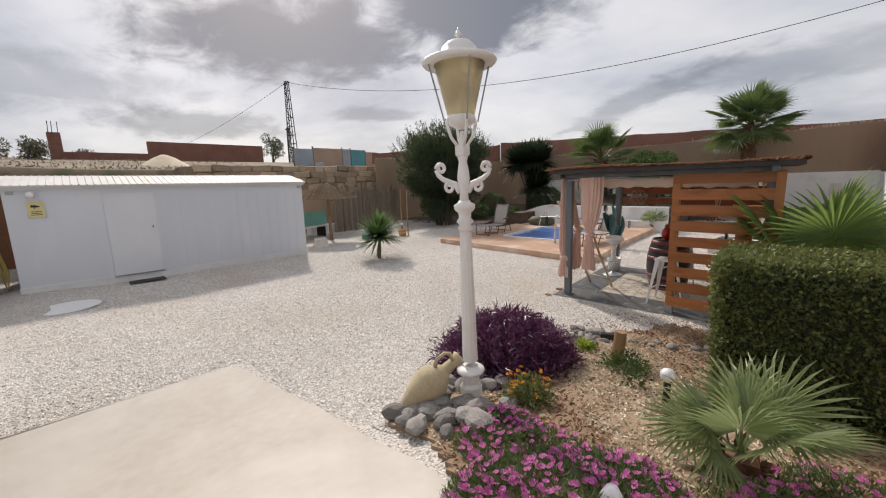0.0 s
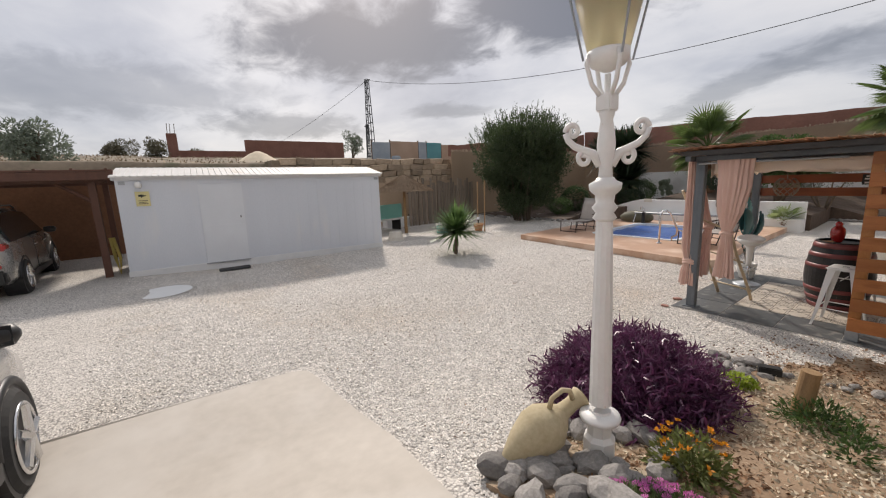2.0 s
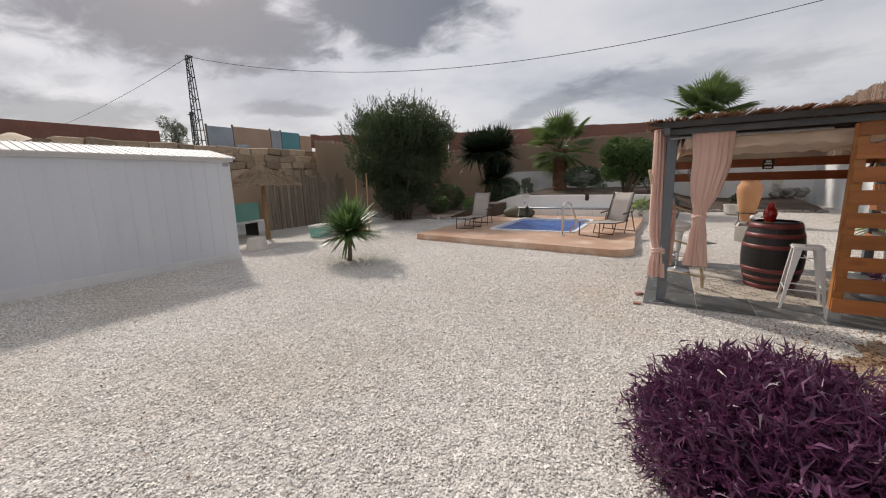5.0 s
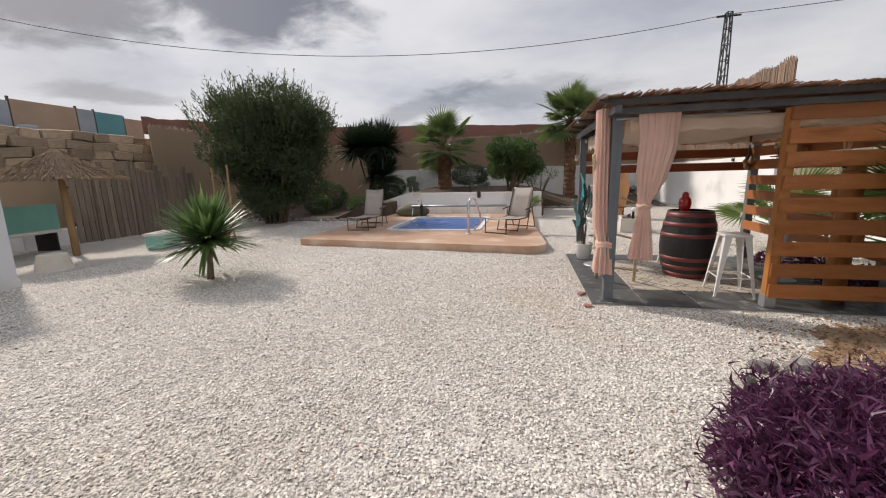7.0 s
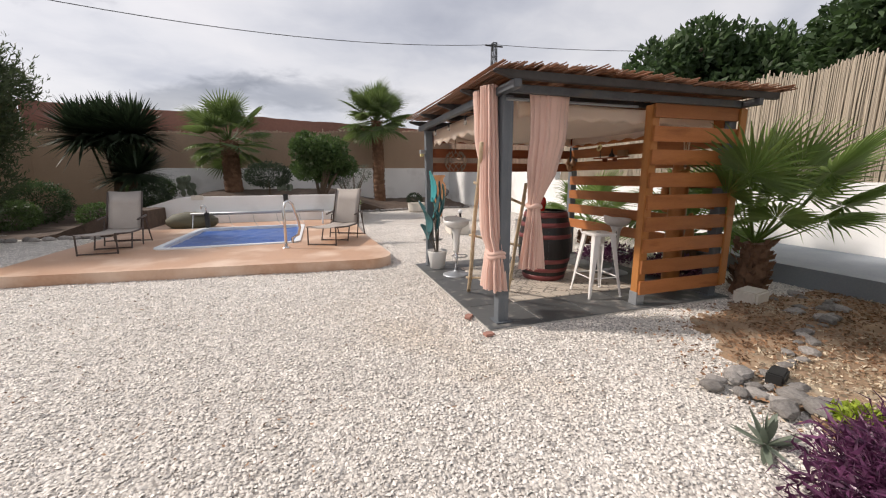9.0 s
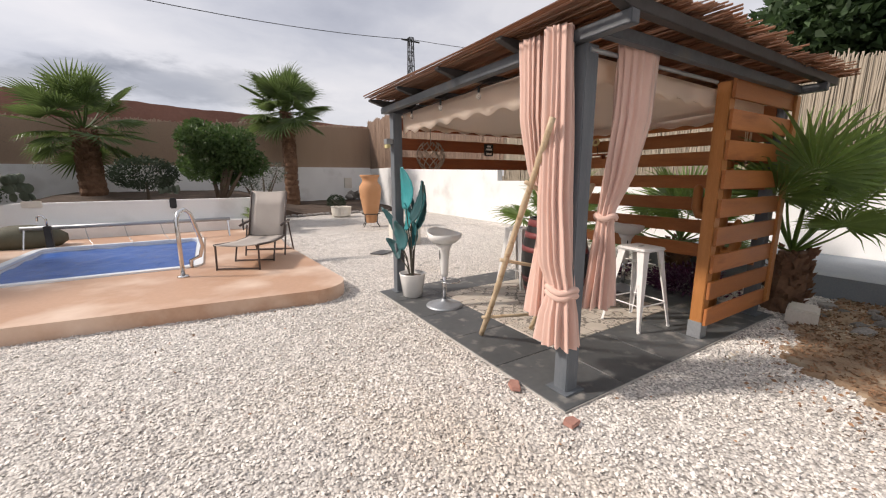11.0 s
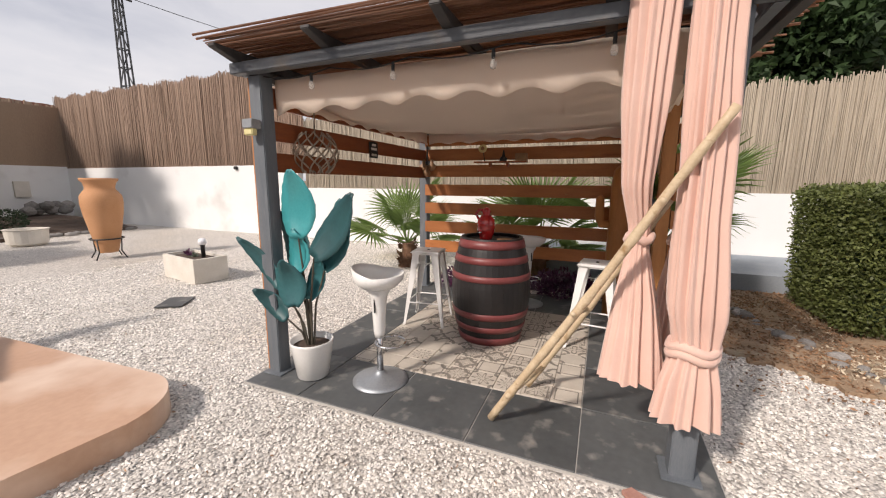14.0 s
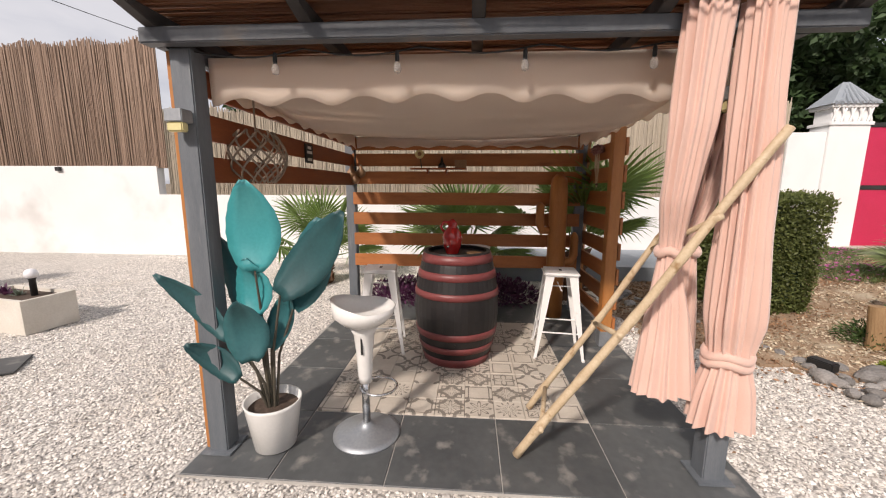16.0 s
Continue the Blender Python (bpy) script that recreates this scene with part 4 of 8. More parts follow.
    pts = [(-4.25, 15.15 + 0.13 * math.cos(a), -0.33 + 0.13 * math.sin(a)) for a in (2 * math.pi * k / 20 for k in range(21))]
    tube(wheel, pts, 0.013, 8)
    for k in range(4):
        a = k * math.pi / 2
        tube(wheel, [(-4.25, 15.15, -0.33), (-4.25, 15.15 + 0.13 * math.cos(a), -0.33 + 0.13 * math.sin(a))], 0.008, 6)
    part("hand_wheel", wheel, M["black"], roll, "black spoked hand wheel")
    return pool


build_pool()


def pool_wall():
    """White retaining wall behind the pool, sloping down at its west end."""
    bm = bm_new()
    prof = [(-10.6, -0.75), (-3.3, -0.75), (-3.3, 0.22), (-8.45, 0.22), (-8.75, 0.16), (-10.6, -0.42)]
    lo = [bm.verts.new((x, 16.62, z)) for x, z in prof]
    hi = [bm.verts.new((x, 16.82, z)) for x, z in prof]
    bm.faces.new(lo)
    bm.faces.new(hi[::-1])
    for k in range(len(prof)):
        bm.faces.new((lo[k], lo[(k + 1) % len(prof)], hi[(k + 1) % len(prof)], hi[k]))
    wall = single("wall_pool", bm, M["white_wall"], "low white retaining wall behind the pool", "wall", kind="structure")
    b2 = box(bm_new(), -8.3, -3.3, 16.2, 16.618, -0.75, -0.3)
    single("pool_bench", b2, M["white_wall"], "low white rendered ledge against the pool wall", "ledge", bevel=0.02)
    single("cover_box", lathe(bm_new(), [(0.0, 0), (0.34, 0.0), (0.42, 0.1), (0.42, 0.22), (0.3, 0.36), (0.1, 0.42), (0.0, 0.42)], 20, cap=False), M["leaf_scrub"], "dark green rounded bundle on the pool deck", "bundle", pose(-7.95, 15.4, -0.55) @ Matrix.Diagonal((1.5, 0.8, 1, 1)), smooth=True)


pool_wall()
single("pool_wall_lamp", box(bm_new(), -0.07, 0.07, -0.06, 0, -0.13, 0.13), M["black"], "small black lamp on the pool wall", "lamp", pose(-5.63, 16.618, 0.14), bevel=0.02)
single("pool_wall_vent", box(bm_new(), -0.16, 0.16, -0.03, 0, -0.07, 0.07), M["stone_white"], "small beige cover plate on the pool wall", "cover plate", pose(-8.09, 16.618, 0.2), bevel=0.01)
tp = thing("hose_stand", "black garden tap post with a curled pipe top", "tap", pose(-7.48, 14.95, -0.55))
part("post", box(bm_new(), -0.05, 0.05, -0.05, 0.05, 0, 0.42), M["black"], tp, bevel=0.008)
part("pipe", tube(bm_new(), [(0, 0, 0.42), (0, 0, 0.55), (-0.05, 0, 0.62), (-0.11, 0, 0.60), (-0.12, 0, 0.52)], 0.018, 8), M["steel"], tp, smooth=True)


# ---- sun loungers ----
def build_lounger(m, label):
    lg = thing("sun_lounger", label, "sun lounger", m, "loungers by the pool")
    # local: foot at -y, head at +y, seat height 0.36
    for s in (-0.29, 0.29):
        part("side_rail", tube(bm_new(), [(s, -0.95, 0.36), (s, -0.3, 0.30), (s, 0.1, 0.30), (s, 0.32, 0.33)], 0.016, 8), M["frame_brown"], lg, smooth=True)
        part("back_rail", tube(bm_new(), [(s, 0.25, 0.33), (s, 0.54, 1.05)], 0.016, 8), M["frame_brown"], lg, smooth=True)
        part("leg", tube(bm_new(), [(s, -0.92, 0.36), (s, -0.94, 0.0)], 0.014, 8), M["frame_brown"], lg)
        part("leg", tube(bm_new(), [(s, -0.22, 0.31), (s, -0.35, 0.0)], 0.014, 8), M["frame_brown"], lg)
        part("leg", tube(bm_new(), [(s * 1.1, 0.62, 0.0), (s * 1.1, 0.40, 0.58)], 0.014, 8), M["frame_brown"], lg)
        part("leg", tube(bm_new(), [(s * 1.1, 0.12, 0.0), (s * 1.1, 0.28, 0.5)], 0.014, 8), M["frame_brown"], lg)
        part("armrest", tube(bm_new(), [(s * 1.12, 0.02, 0.52), (s * 1.12, 0.25, 0.545), (s * 1.12, 0.46, 0.56)], 0.02, 8), M["frame_brown"], lg, smooth=True)
    for y, z in ((-0.94, 0.02), (-0.35, 0.02), (0.62, 0.02), (0.12, 0.1)):
        part("crossbar", tube(bm_new(), [(-0.29, y, z), (0.29, y, z)], 0.012, 8), M["frame_brown"], lg)

    def sling(path):
        bm = bm_new()
        rows = []
        for i, (y, z) in enumerate(path):
            rows.append([bm.verts.new((-0.28 + 0.56 * k / 6, y, z - 0.02 * math.sin(math.pi * k / 6))) for k in range(7)])
        for a, b in zip(rows, rows[1:]):
            for k in range(6):
                bm.faces.new((a[k], a[k + 1], b[k + 1], b[k]))
        ext = bmesh.ops.extrude_face_region(bm, geom=bm.faces[:])
        bmesh.ops.translate(bm, verts=[g for g in ext["geom"] if isinstance(g, bmesh.types.BMVert)], vec=(0, 0, -0.012))
        return bm

    part("seat", sling([(-0.97, 0.37), (-0.7, 0.345), (-0.3, 0.315), (0.1, 0.31), (0.3, 0.335)]), M["fabric_taupe"], lg, smooth=True)
    part("backrest", sling([(0.26, 0.345), (0.35, 0.58), (0.45, 0.83), (0.55, 1.07)]), M["fabric_taupe"], lg, smooth=True)
    return lg


build_lounger(pose(-4.2, 11.98, -0.55, 0, 0, -26), "taupe mesh sun lounger with raised back beside the pool ladder")
build_lounger(pose(-8.4, 12.45, -0.55, 0, 0, 2), "taupe mesh sun lounger with raised back at the pool's far side")


# ---- pergola ----
FLOOR = -0.69


def build_pergola():
    pg = thing("pergola", "grey timber pergola with reed roof and orange slatted sides", "pergola", pose(0, 0, 0))

    def post(name, x, y, z0, z1, w, mat, label=""):
        return part(name, box(bm_new(), x - w / 2, x + w / 2, y - w / 2, y + w / 2, z0, z1), mat, pg, label, bevel=0.006)

    for x, y in ((-2.925, 6.745), (-2.90, 9.44), (-0.12, 9.50), (-0.12, 6.72)):
        p = post("post", x, y, FLOOR + 0.005, 1.474, 0.11, M["grey_paint"])
        part("foot_plate", box(bm_new(), x - 0.09, x + 0.09, y - 0.09, y + 0.09, FLOOR, FLOOR + 0.012), M["grey_paint"], p, bevel=0.003)
    post("post", -1.23, 6.715, FLOOR + 0.13, 1.474, 0.10, M["orange_post"], "honey-stained square post")
    part("post_shoe", box(bm_new(), -1.286, -1.174, 6.659, 6.771, FLOOR, FLOOR + 0.15), M["galv"], pg, "galvanised post shoe", bevel=0.003)
    # perimeter beams, then rafters over them
    for x in (-2.99, -0.12):
        part("beam", box(bm_new(), x - 0.035, x + 0.035, 6.40, 9.58, 1.475, 1.545), M["grey_beam"], pg, bevel=0.005)
    for y in (6.60, 9.53):
        part("beam", box(bm_new(), -2.953, -0.157, y - 0.03, y + 0.03, 1.476, 1.544), M["grey_beam"], pg, bevel=0.005)
    for y in (6.44, 7.22, 8.0, 8.78, 9.52):
        rf = bm_new()
        lo_, hi_ = [[rf.verts.new((x, yy, z)) for x, z in ((-3.02, 1.547), (0.16, 1.547), (0.16, 1.615), (-3.19, 1.615), (-3.19, 1.595))] for yy in (y - 0.03, y + 0.03)]
        rf.faces.new(lo_)
        rf.faces.new(hi_[::-1])
        for k in range(5):
            rf.faces.new((lo_[k], hi_[k], hi_[(k + 1) % 5], lo_[(k + 1) % 5]))
        part("rafter", rf, M["rafter"], pg, "dark rafter with a slanting cut end", bevel=0.004)
    part("batten", box(bm_new(), -2.935, -2.905, 9.497, 9.525, FLOOR + 0.004, 1.47), M["orange_post"], pg, "honey-stained edge board", bevel=0.003)
    # slats: back wall
    for z0 in (1.25, 1.06, 0.85, 0.60, 0.355, 0.10, -0.165):
        part("slat", box(bm_new(), -0.20, -0.175, 6.72, 9.46, z0, z0 + 0.15), M["orange_wood_y"], pg, bevel=0.003)
    # short return panel on the south side
    for k in range(9):
        z0 = 1.34 - k * 0.238
        part("slat", box(bm_new(), -1.275, 0.0, 6.632, 6.658, z0, z0 + 0.155), M["orange_wood"], pg, bevel=0.003)
    for x in (-0.05,):
        part("batten", box(bm_new(), x - 0.05, x + 0.05, 6.606, 6.630, FLOOR + 0.15, 1.47), M["orange_post"], pg, bevel=0.004)
    # north side: two boards high up, and one narrow rail beneath the cloth
    for z0 in (1.29, 1.06, 0.835):
        part("slat", box(bm_new(), -2.86, -0.17, 9.452, 9.48, z0, z0 + 0.14), M["red_wood"], pg, "mahogany-stained board", bevel=0.003)
    # reeds of the roof: two uneven layers, running north to south
    rng = np.random.default_rng(8)
    verts, faces = [], []
    for k in range(560):
        x = -3.22 + 3.44 * rng.uniform()
        z = 1.622 + 0.012 * (k % 3) + rng.uniform(0, 0.010)
        ya, yb = 6.36 + rng.normal(0, 0.05), 9.60 + rng.normal(0, 0.04)
        r = rng.uniform(0.004, 0.0085)
        skew, sag = rng.normal(0, 0.035), rng.uniform(0, 0.012)
        b = len(verts)
        for i, t in enumerate((0, 0.33, 0.66, 1)):
            cx, cy, cz = x + skew * t, ya + (yb - ya) * t, z - sag * (t * (1 - t) * 4) + 0.015 * math.sin(x * 2.1 + t * 2) + rng.normal(0, 0.004)
            for a in range(4):
                verts.append((cx + r * math.cos(a * math.pi / 2), cy, cz + r * math.sin(a * math.pi / 2)))
        for i in range(3):
            for a in range(4):
                faces.append((b + 4 * i + a, b + 4 * i + (a + 1) % 4, b + 4 * i + 4 + (a + 1) % 4, b + 4 * i + 4 + a))
    tagged(np_object("reed_roof", verts, faces, M["roof_reed"], pg), "dark weathered reed roof with frayed tips", kind="stuff")
    return pg


PERGOLA = build_pergola()


def build_floor():
    base = single("pergola_floor", box(bm_new(), -3.135, 0.05, 6.56, 9.56, -0.85, FLOOR - 0.006), M["grout"], "dark slate border round patterned cement tiles", "floor", kind="structure")
    return base


FLOOR_BASE = build_floor()


def build_canopy():
    cn = thing("sun_canopy", "cream cloth canopy with scalloped edges slung under the roof", "canopy", pose(0, 0, 0))
    x0, x1, y0, y1 = -2.78, -0.28, 6.80, 9.38

    def top(u, v):
        return 1.455 - 0.13 * math.sin(math.pi * min(1, u * 1.15)) ** 0.8 - 0.05 * math.sin(math.pi * v) - 0.05 * u

    bm = bm_new()
    n = 30
    g = [[bm.verts.new((x0 + (x1 - x0) * i / n, y0 + (y1 - y0) * j / n, top(i / n, j / n))) for j in range(n + 1)] for i in range(n + 1)]
    for i in range(n):
        for j in range(n):
            bm.faces.new((g[i][j], g[i + 1][j], g[i + 1][j + 1], g[i][j + 1]))
    ext = bmesh.ops.extrude_face_region(bm, geom=bm.faces[:])
    bmesh.ops.translate(bm, verts=[q for q in ext["geom"] if isinstance(q, bmesh.types.BMVert)], vec=(0, 0, 0.004))
    part("sheet", bm, M["canopy"], cn, smooth=True)

    def valance(pa, pb, za, zb, drop, waves):
        bm = bm_new()
        pa, pb = Vector(pa), Vector(pb)
        side = (pb - pa).normalized().cross(Vector((0, 0, 1)))
        cols = []
        m = waves * 10
        for i in range(m + 1):
            t = i / m
            c = pa.lerp(pb, t)
            zt = za + (zb - za) * t
            lo = drop * (0.82 + 0.18 * (0.5 + 0.5 * math.cos(2 * math.pi * t * waves)) ** 1.3 + 0.03 * math.sin(t * 9))
            cols.append([bm.verts.new(c + side * (0.008 * math.sin(t * 17 + k * 0.6) * k / 4) + Vector((0, 0, zt - lo * k / 4))) for k in range(5)])
        for a, b in zip(cols, cols[1:]):
            for k in range(4):
                bm.faces.new((a[k], b[k], b[k + 1], a[k + 1]))
        ext = bmesh.ops.extrude_face_region(bm, geom=bm.faces[:])
        bmesh.ops.translate(bm, verts=[q for q in ext["geom"] if isinstance(q, bmesh.types.BMVert)], vec=side * 0.004)
        return bm

    part("valance", valance((x0 - 0.05, y0, 0), (x0 - 0.05, y1, 0), 1.465, 1.465, 0.235, 8), M["canopy"], cn, "scalloped cream valance", smooth=True)
    part("valance", valance((x0, y1 + 0.01, 0), (x1, y1 + 0.01, 0), 1.45, 1.42, 0.16, 9), M["canopy"], cn, smooth=True)
    part("valance", valance((x0, y0 - 0.01, 0), (x1, y0 - 0.01, 0), 1.45, 1.42, 0.16, 9), M["canopy"], cn, smooth=True)
    part("valance", valance((x1 + 0.03, y0, 0), (x1 + 0.03, y1, 0), 1.40, 1.40, 0.13, 9), M["canopy"], cn, smooth=True)
    return cn


build_canopy()


def build_curtain(stations, seed, label, knot=None):
    """A gathered curtain: stations of height, centre, half-widths along x and y, and fold depth; the folds run down the cloth."""
    cu = thing("curtain", label, "curtain", pose(0, 0, 0), "curtains on the corner post")
    rng = random.Random(seed)
    n = 96
    ph = [rng.uniform(0, 6.28) for _ in range(3)]
    bm = bm_new()
    rings = []
    zs = np.linspace(0, 1, 44)
    keys = np.array(stations, float)
    kt = (keys[0, 0] - keys[:, 0]) / (keys[0, 0] - keys[-1, 0])
    for t in zs:
        z, cx, cy, wx, wy, fold = (np.interp(t, kt, keys[:, k]) for k in range(6))
        ring = []
        for k in range(n):
            a = 2 * math.pi * k / n
            w7 = math.sin(7 * a + ph[0] + 0.7 * t + 0.5 * math.sin(2 * a + ph[1]))
            f = 1 + fold * (0.75 * (1 - 2 * abs(w7) ** 1.5) * 0.8 + 0.30 * math.sin(11 * a + ph[1] - 1.3 * t) + 0.20 * math.sin(4 * a + ph[2] + 2.0 * t) + 0.45 * noise.noise(Vector((1.6 * math.cos(a) + ph[0], 1.6 * math.sin(a), 4.0 * t))))
            ring.append(bm.verts.new((cx + wx * math.cos(a) * f, cy + wy * math.sin(a) * f, z + 0.01 * math.sin(5 * a + ph[2]) * t)))
        rings.append(ring)
    for a, b in zip(rings, rings[1:]):
        for k in range(n):
            bm.faces.new((a[k], a[(k + 1) % n], b[(k + 1) % n], b[k]))
    bm.faces.new(rings[0])
    part("cloth", bm, M["curtain"], cu, smooth=True)
    for kz, kx, ky, rx, ry in knot or ():
        bm = bm_new()
        pts = [(kx + rx * math.cos(a), ky + ry * math.sin(a), kz + 0.012 * math.sin(3 * a)) for a in (2 * math.pi * k / 24 for k in range(25))]
        tube(bm, pts, 0.022, 8)
        part("tie", bm, M["curtain"], cu, "knotted cloth tie", smooth=True)
    return cu


# west curtains: one falls beside the post and is tied near its hem, one hangs inside and is knotted at mid height
build_curtain([(1.57, -3.06, 6.83, 0.06, 0.078, 0.34), (1.2, -3.05, 6.82, 0.066, 0.078, 0.38), (0.6, -3.04, 6.81, 0.078, 0.085, 0.40), (0.20, -3.02, 6.79, 0.085, 0.095, 0.36), (0.03, -2.99, 6.765, 0.075, 0.085, 0.2), (-0.02, -2.99, 6.765, 0.075, 0.085, 0.2), (-0.15, -2.99, 6.77, 0.095, 0.11, 0.30), (-0.35, -2.99, 6.77, 0.10, 0.13, 0.36)], 4, "blush linen curtain tied low beside the corner post", [(0.022, -2.99, 6.765, 0.083, 0.093), (-0.013, -2.99, 6.765, 0.083, 0.093)])
build_curtain([(1.57, -3.05, 7.05, 0.045, 0.085, 0.36), (1.1, -3.02, 7.055, 0.05, 0.075, 0.38), (0.75, -2.95, 7.055, 0.05, 0.06, 0.36), (0.54, -2.87, 7.02, 0.048, 0.045, 0.2), (0.46, -2.87, 7.02, 0.048, 0.045, 0.2), (0.2, -2.89, 7.01, 0.06, 0.085, 0.36), (-0.24, -2.92, 7.0, 0.07, 0.135, 0.42)], 6, "blush linen curtain knotted at mid height inside the post", [(0.50, -2.87, 7.02, 0.055, 0.052)])
# south curtain: drawn back towards the post
build_curtain([(1.50, -2.52, 6.67, 0.19, 0.045, 0.28), (1.1, -2.52, 6.68, 0.16, 0.05, 0.34), (0.75, -2.545, 6.72, 0.12, 0.055, 0.36), (0.50, -2.57, 6.78, 0.06, 0.05, 0.2), (0.42, -2.57, 6.78, 0.06, 0.05, 0.2), (0.2, -2.565, 6.79, 0.08, 0.07, 0.36), (-0.18, -2.565, 6.80, 0.105, 0.085, 0.42)], 9, "blush linen curtain drawn back and tied beside the corner post", [(0.46, -2.57, 6.78, 0.067, 0.056)])


def build_barrel():
    H = 0.97
    b = thing("wine_barrel", "black wine barrel with oxblood hoops used as a table", "barrel", pose(-1.55, 8.13, FLOOR))

    def rad(z):
        return 0.285 + 0.085 * math.sin(math.pi * z / H)

    # staves, each one with its own edge
    n = 22
    for k in range(n):
        a0, a1 = 2 * math.pi * (k + 0.003) / n, 2 * math.pi * (k + 0.997) / n
        bm = bm_new()
        rows = []
        for z in np.linspace(0, H, 10):
            r = rad(z)
            rows.append([bm.verts.new((rr * math.cos(a), rr * math.sin(a), z)) for rr, a in ((r, a0), (r, (a0 + a1) / 2), (r, a1), (r - 0.03, a1), (r - 0.03, a0))])
        for p, q in zip(rows, rows[1:]):
            for i in range(5):
                bm.faces.new((p[i], p[(i + 1) % 5], q[(i + 1) % 5], q[i]))
        bm.faces.new(rows[0])
        bm.faces.new(rows[-1])
        part("stave", bm, M["barrel_black"], b)
    for z0, z1 in ((0.0, 0.075), (0.13, 0.185), (0.255, 0.315), (0.60, 0.655), (0.755, 0.815), (0.885, 0.955)):
        bm = bm_new()
        lathe(bm, [(rad(z0) - 0.002, z0), (rad(z0) + 0.006, z0), (rad((z0 + z1) / 2) + 0.006, (z0 + z1) / 2), (rad(z1) + 0.006, z1), (rad(z1) - 0.002, z1)], 40, cap=False)
        part("hoop", bm, M["barrel_red"], b, "oxblood painted hoop", smooth=True)
    part("head", lathe(bm_new(), [(0.27, H - 0.05), (0.27, H - 0.03), (0.0, H - 0.03)], 36, cap=False), M["barrel_black"], b)
    return b


build_barrel()


def build_jug():
    j = thing("red_jug", "glossy red clay jug on the barrel", "jug", pose(-1.62, 8.17, FLOOR + 0.94))
    part("body", lathe(bm_new(), [(0.045, 0), (0.055, 0.01), (0.075, 0.07), (0.085, 0.13), (0.075, 0.19), (0.045, 0.225), (0.035, 0.24), (0.045, 0.262), (0.03, 0.285), (0.012, 0.30)], 24), M["red_glaze"], j, smooth=True)
    part("handle", tube(bm_new(), [(0, 0.07, 0.19), (0, 0.10, 0.235), (0, 0.07, 0.275), (0, 0.03, 0.275)], 0.012, 8), M["red_glaze"], j, smooth=True)
    part("spout", tube(bm_new(), [(-0.06, 0.02, 0.08), (-0.10, 0.035, 0.075)], [0.012, 0.009], 8), M["steel"], j, "small tap", smooth=True)
    single("ashtray", lathe(bm_new(), [(0.05, 0), (0.07, 0.025), (0.062, 0.025), (0.045, 0.008), (0, 0.008)], 20, cap=True), M["gourd"], "small brown dish on the barrel", "dish", pose(-1.68, 7.98, FLOOR + 0.942), smooth=True)


build_jug()


def build_stool(m, label):
    s = thing("metal_stool", label, "bar stool", m, "white stools at the barrel")
    H = 0.77
    seat = bm_new()
    box(seat, -0.155, 0.155, -0.155, 0.155, H - 0.035, H)
    part("seat", seat, M["white_metal"], s, bevel=0.015)
    hole = part("grip_hole", box(bm_new(), -0.03, 0.03, -0.012, 0.012, H + 0.0005, H + 0.002), M["black"], s)
    for sx in (-1, 1):
        for sy in (-1, 1):
            bm = bm_new()
            # tapered pressed-steel leg, L-shaped in section
            top, bot = Vector((sx * 0.135, sy * 0.135, H - 0.02)), Vector((sx * 0.215, sy * 0.215, 0.0))
            for ax in ((1, 0), (0, 1)):
                w0, w1, th = 0.075, 0.022, 0.004
                v = []
                for c, w in ((bot, w1), (top, w0)):
                    for e in (0, 1):
                        for d in (0, th):
                            v.append(bm.verts.new(c + Vector((-sx * (w * e * ax[0] + d * ax[1]), -sy * (w * e * ax[1] + d * ax[0]), 0))))
                for f in ((0, 1, 3, 2), (4, 6, 7, 5), (0, 2, 6, 4), (1, 5, 7, 3), (0, 4, 5, 1), (2, 3, 7, 6)):
                    bm.faces.new([v[i] for i in f])
            leg = part("leg", bm, M["white_metal"], s)
            foot = part("rubber_foot", lathe(bm_new(), [(0.016, 0), (0.016, 0.015)], 10), M["white_plastic"], leg)
            foot.location = (sx * 0.207, sy * 0.207, 0)
    r = 0.183
    for a, b in (((-r, -r), (r, -r)), ((r, -r), (r, r)), ((r, r), (-r, r)), ((-r, r), (-r, -r))):
        part("footrest", tube(bm_new(), [(*a, 0.24), (*b, 0.24)], 0.007, 8), M["white_metal"], s)
    for a, b in (((-0.16, 0), (0.16, 0)), ((0, -0.16), (0, 0.16))):
        part("brace", tube(bm_new(), [(*a, 0.62), (*b, 0.62)], 0.006, 6), M["white_metal"], s)
    return s


st = build_stool(pose(-1.42, 8.84, FLOOR, 0, 0, 8), "white pressed-steel bar stool beside the barrel")
copy_thing(st, pose(-1.40, 7.20, FLOOR, 0, 0, -6))


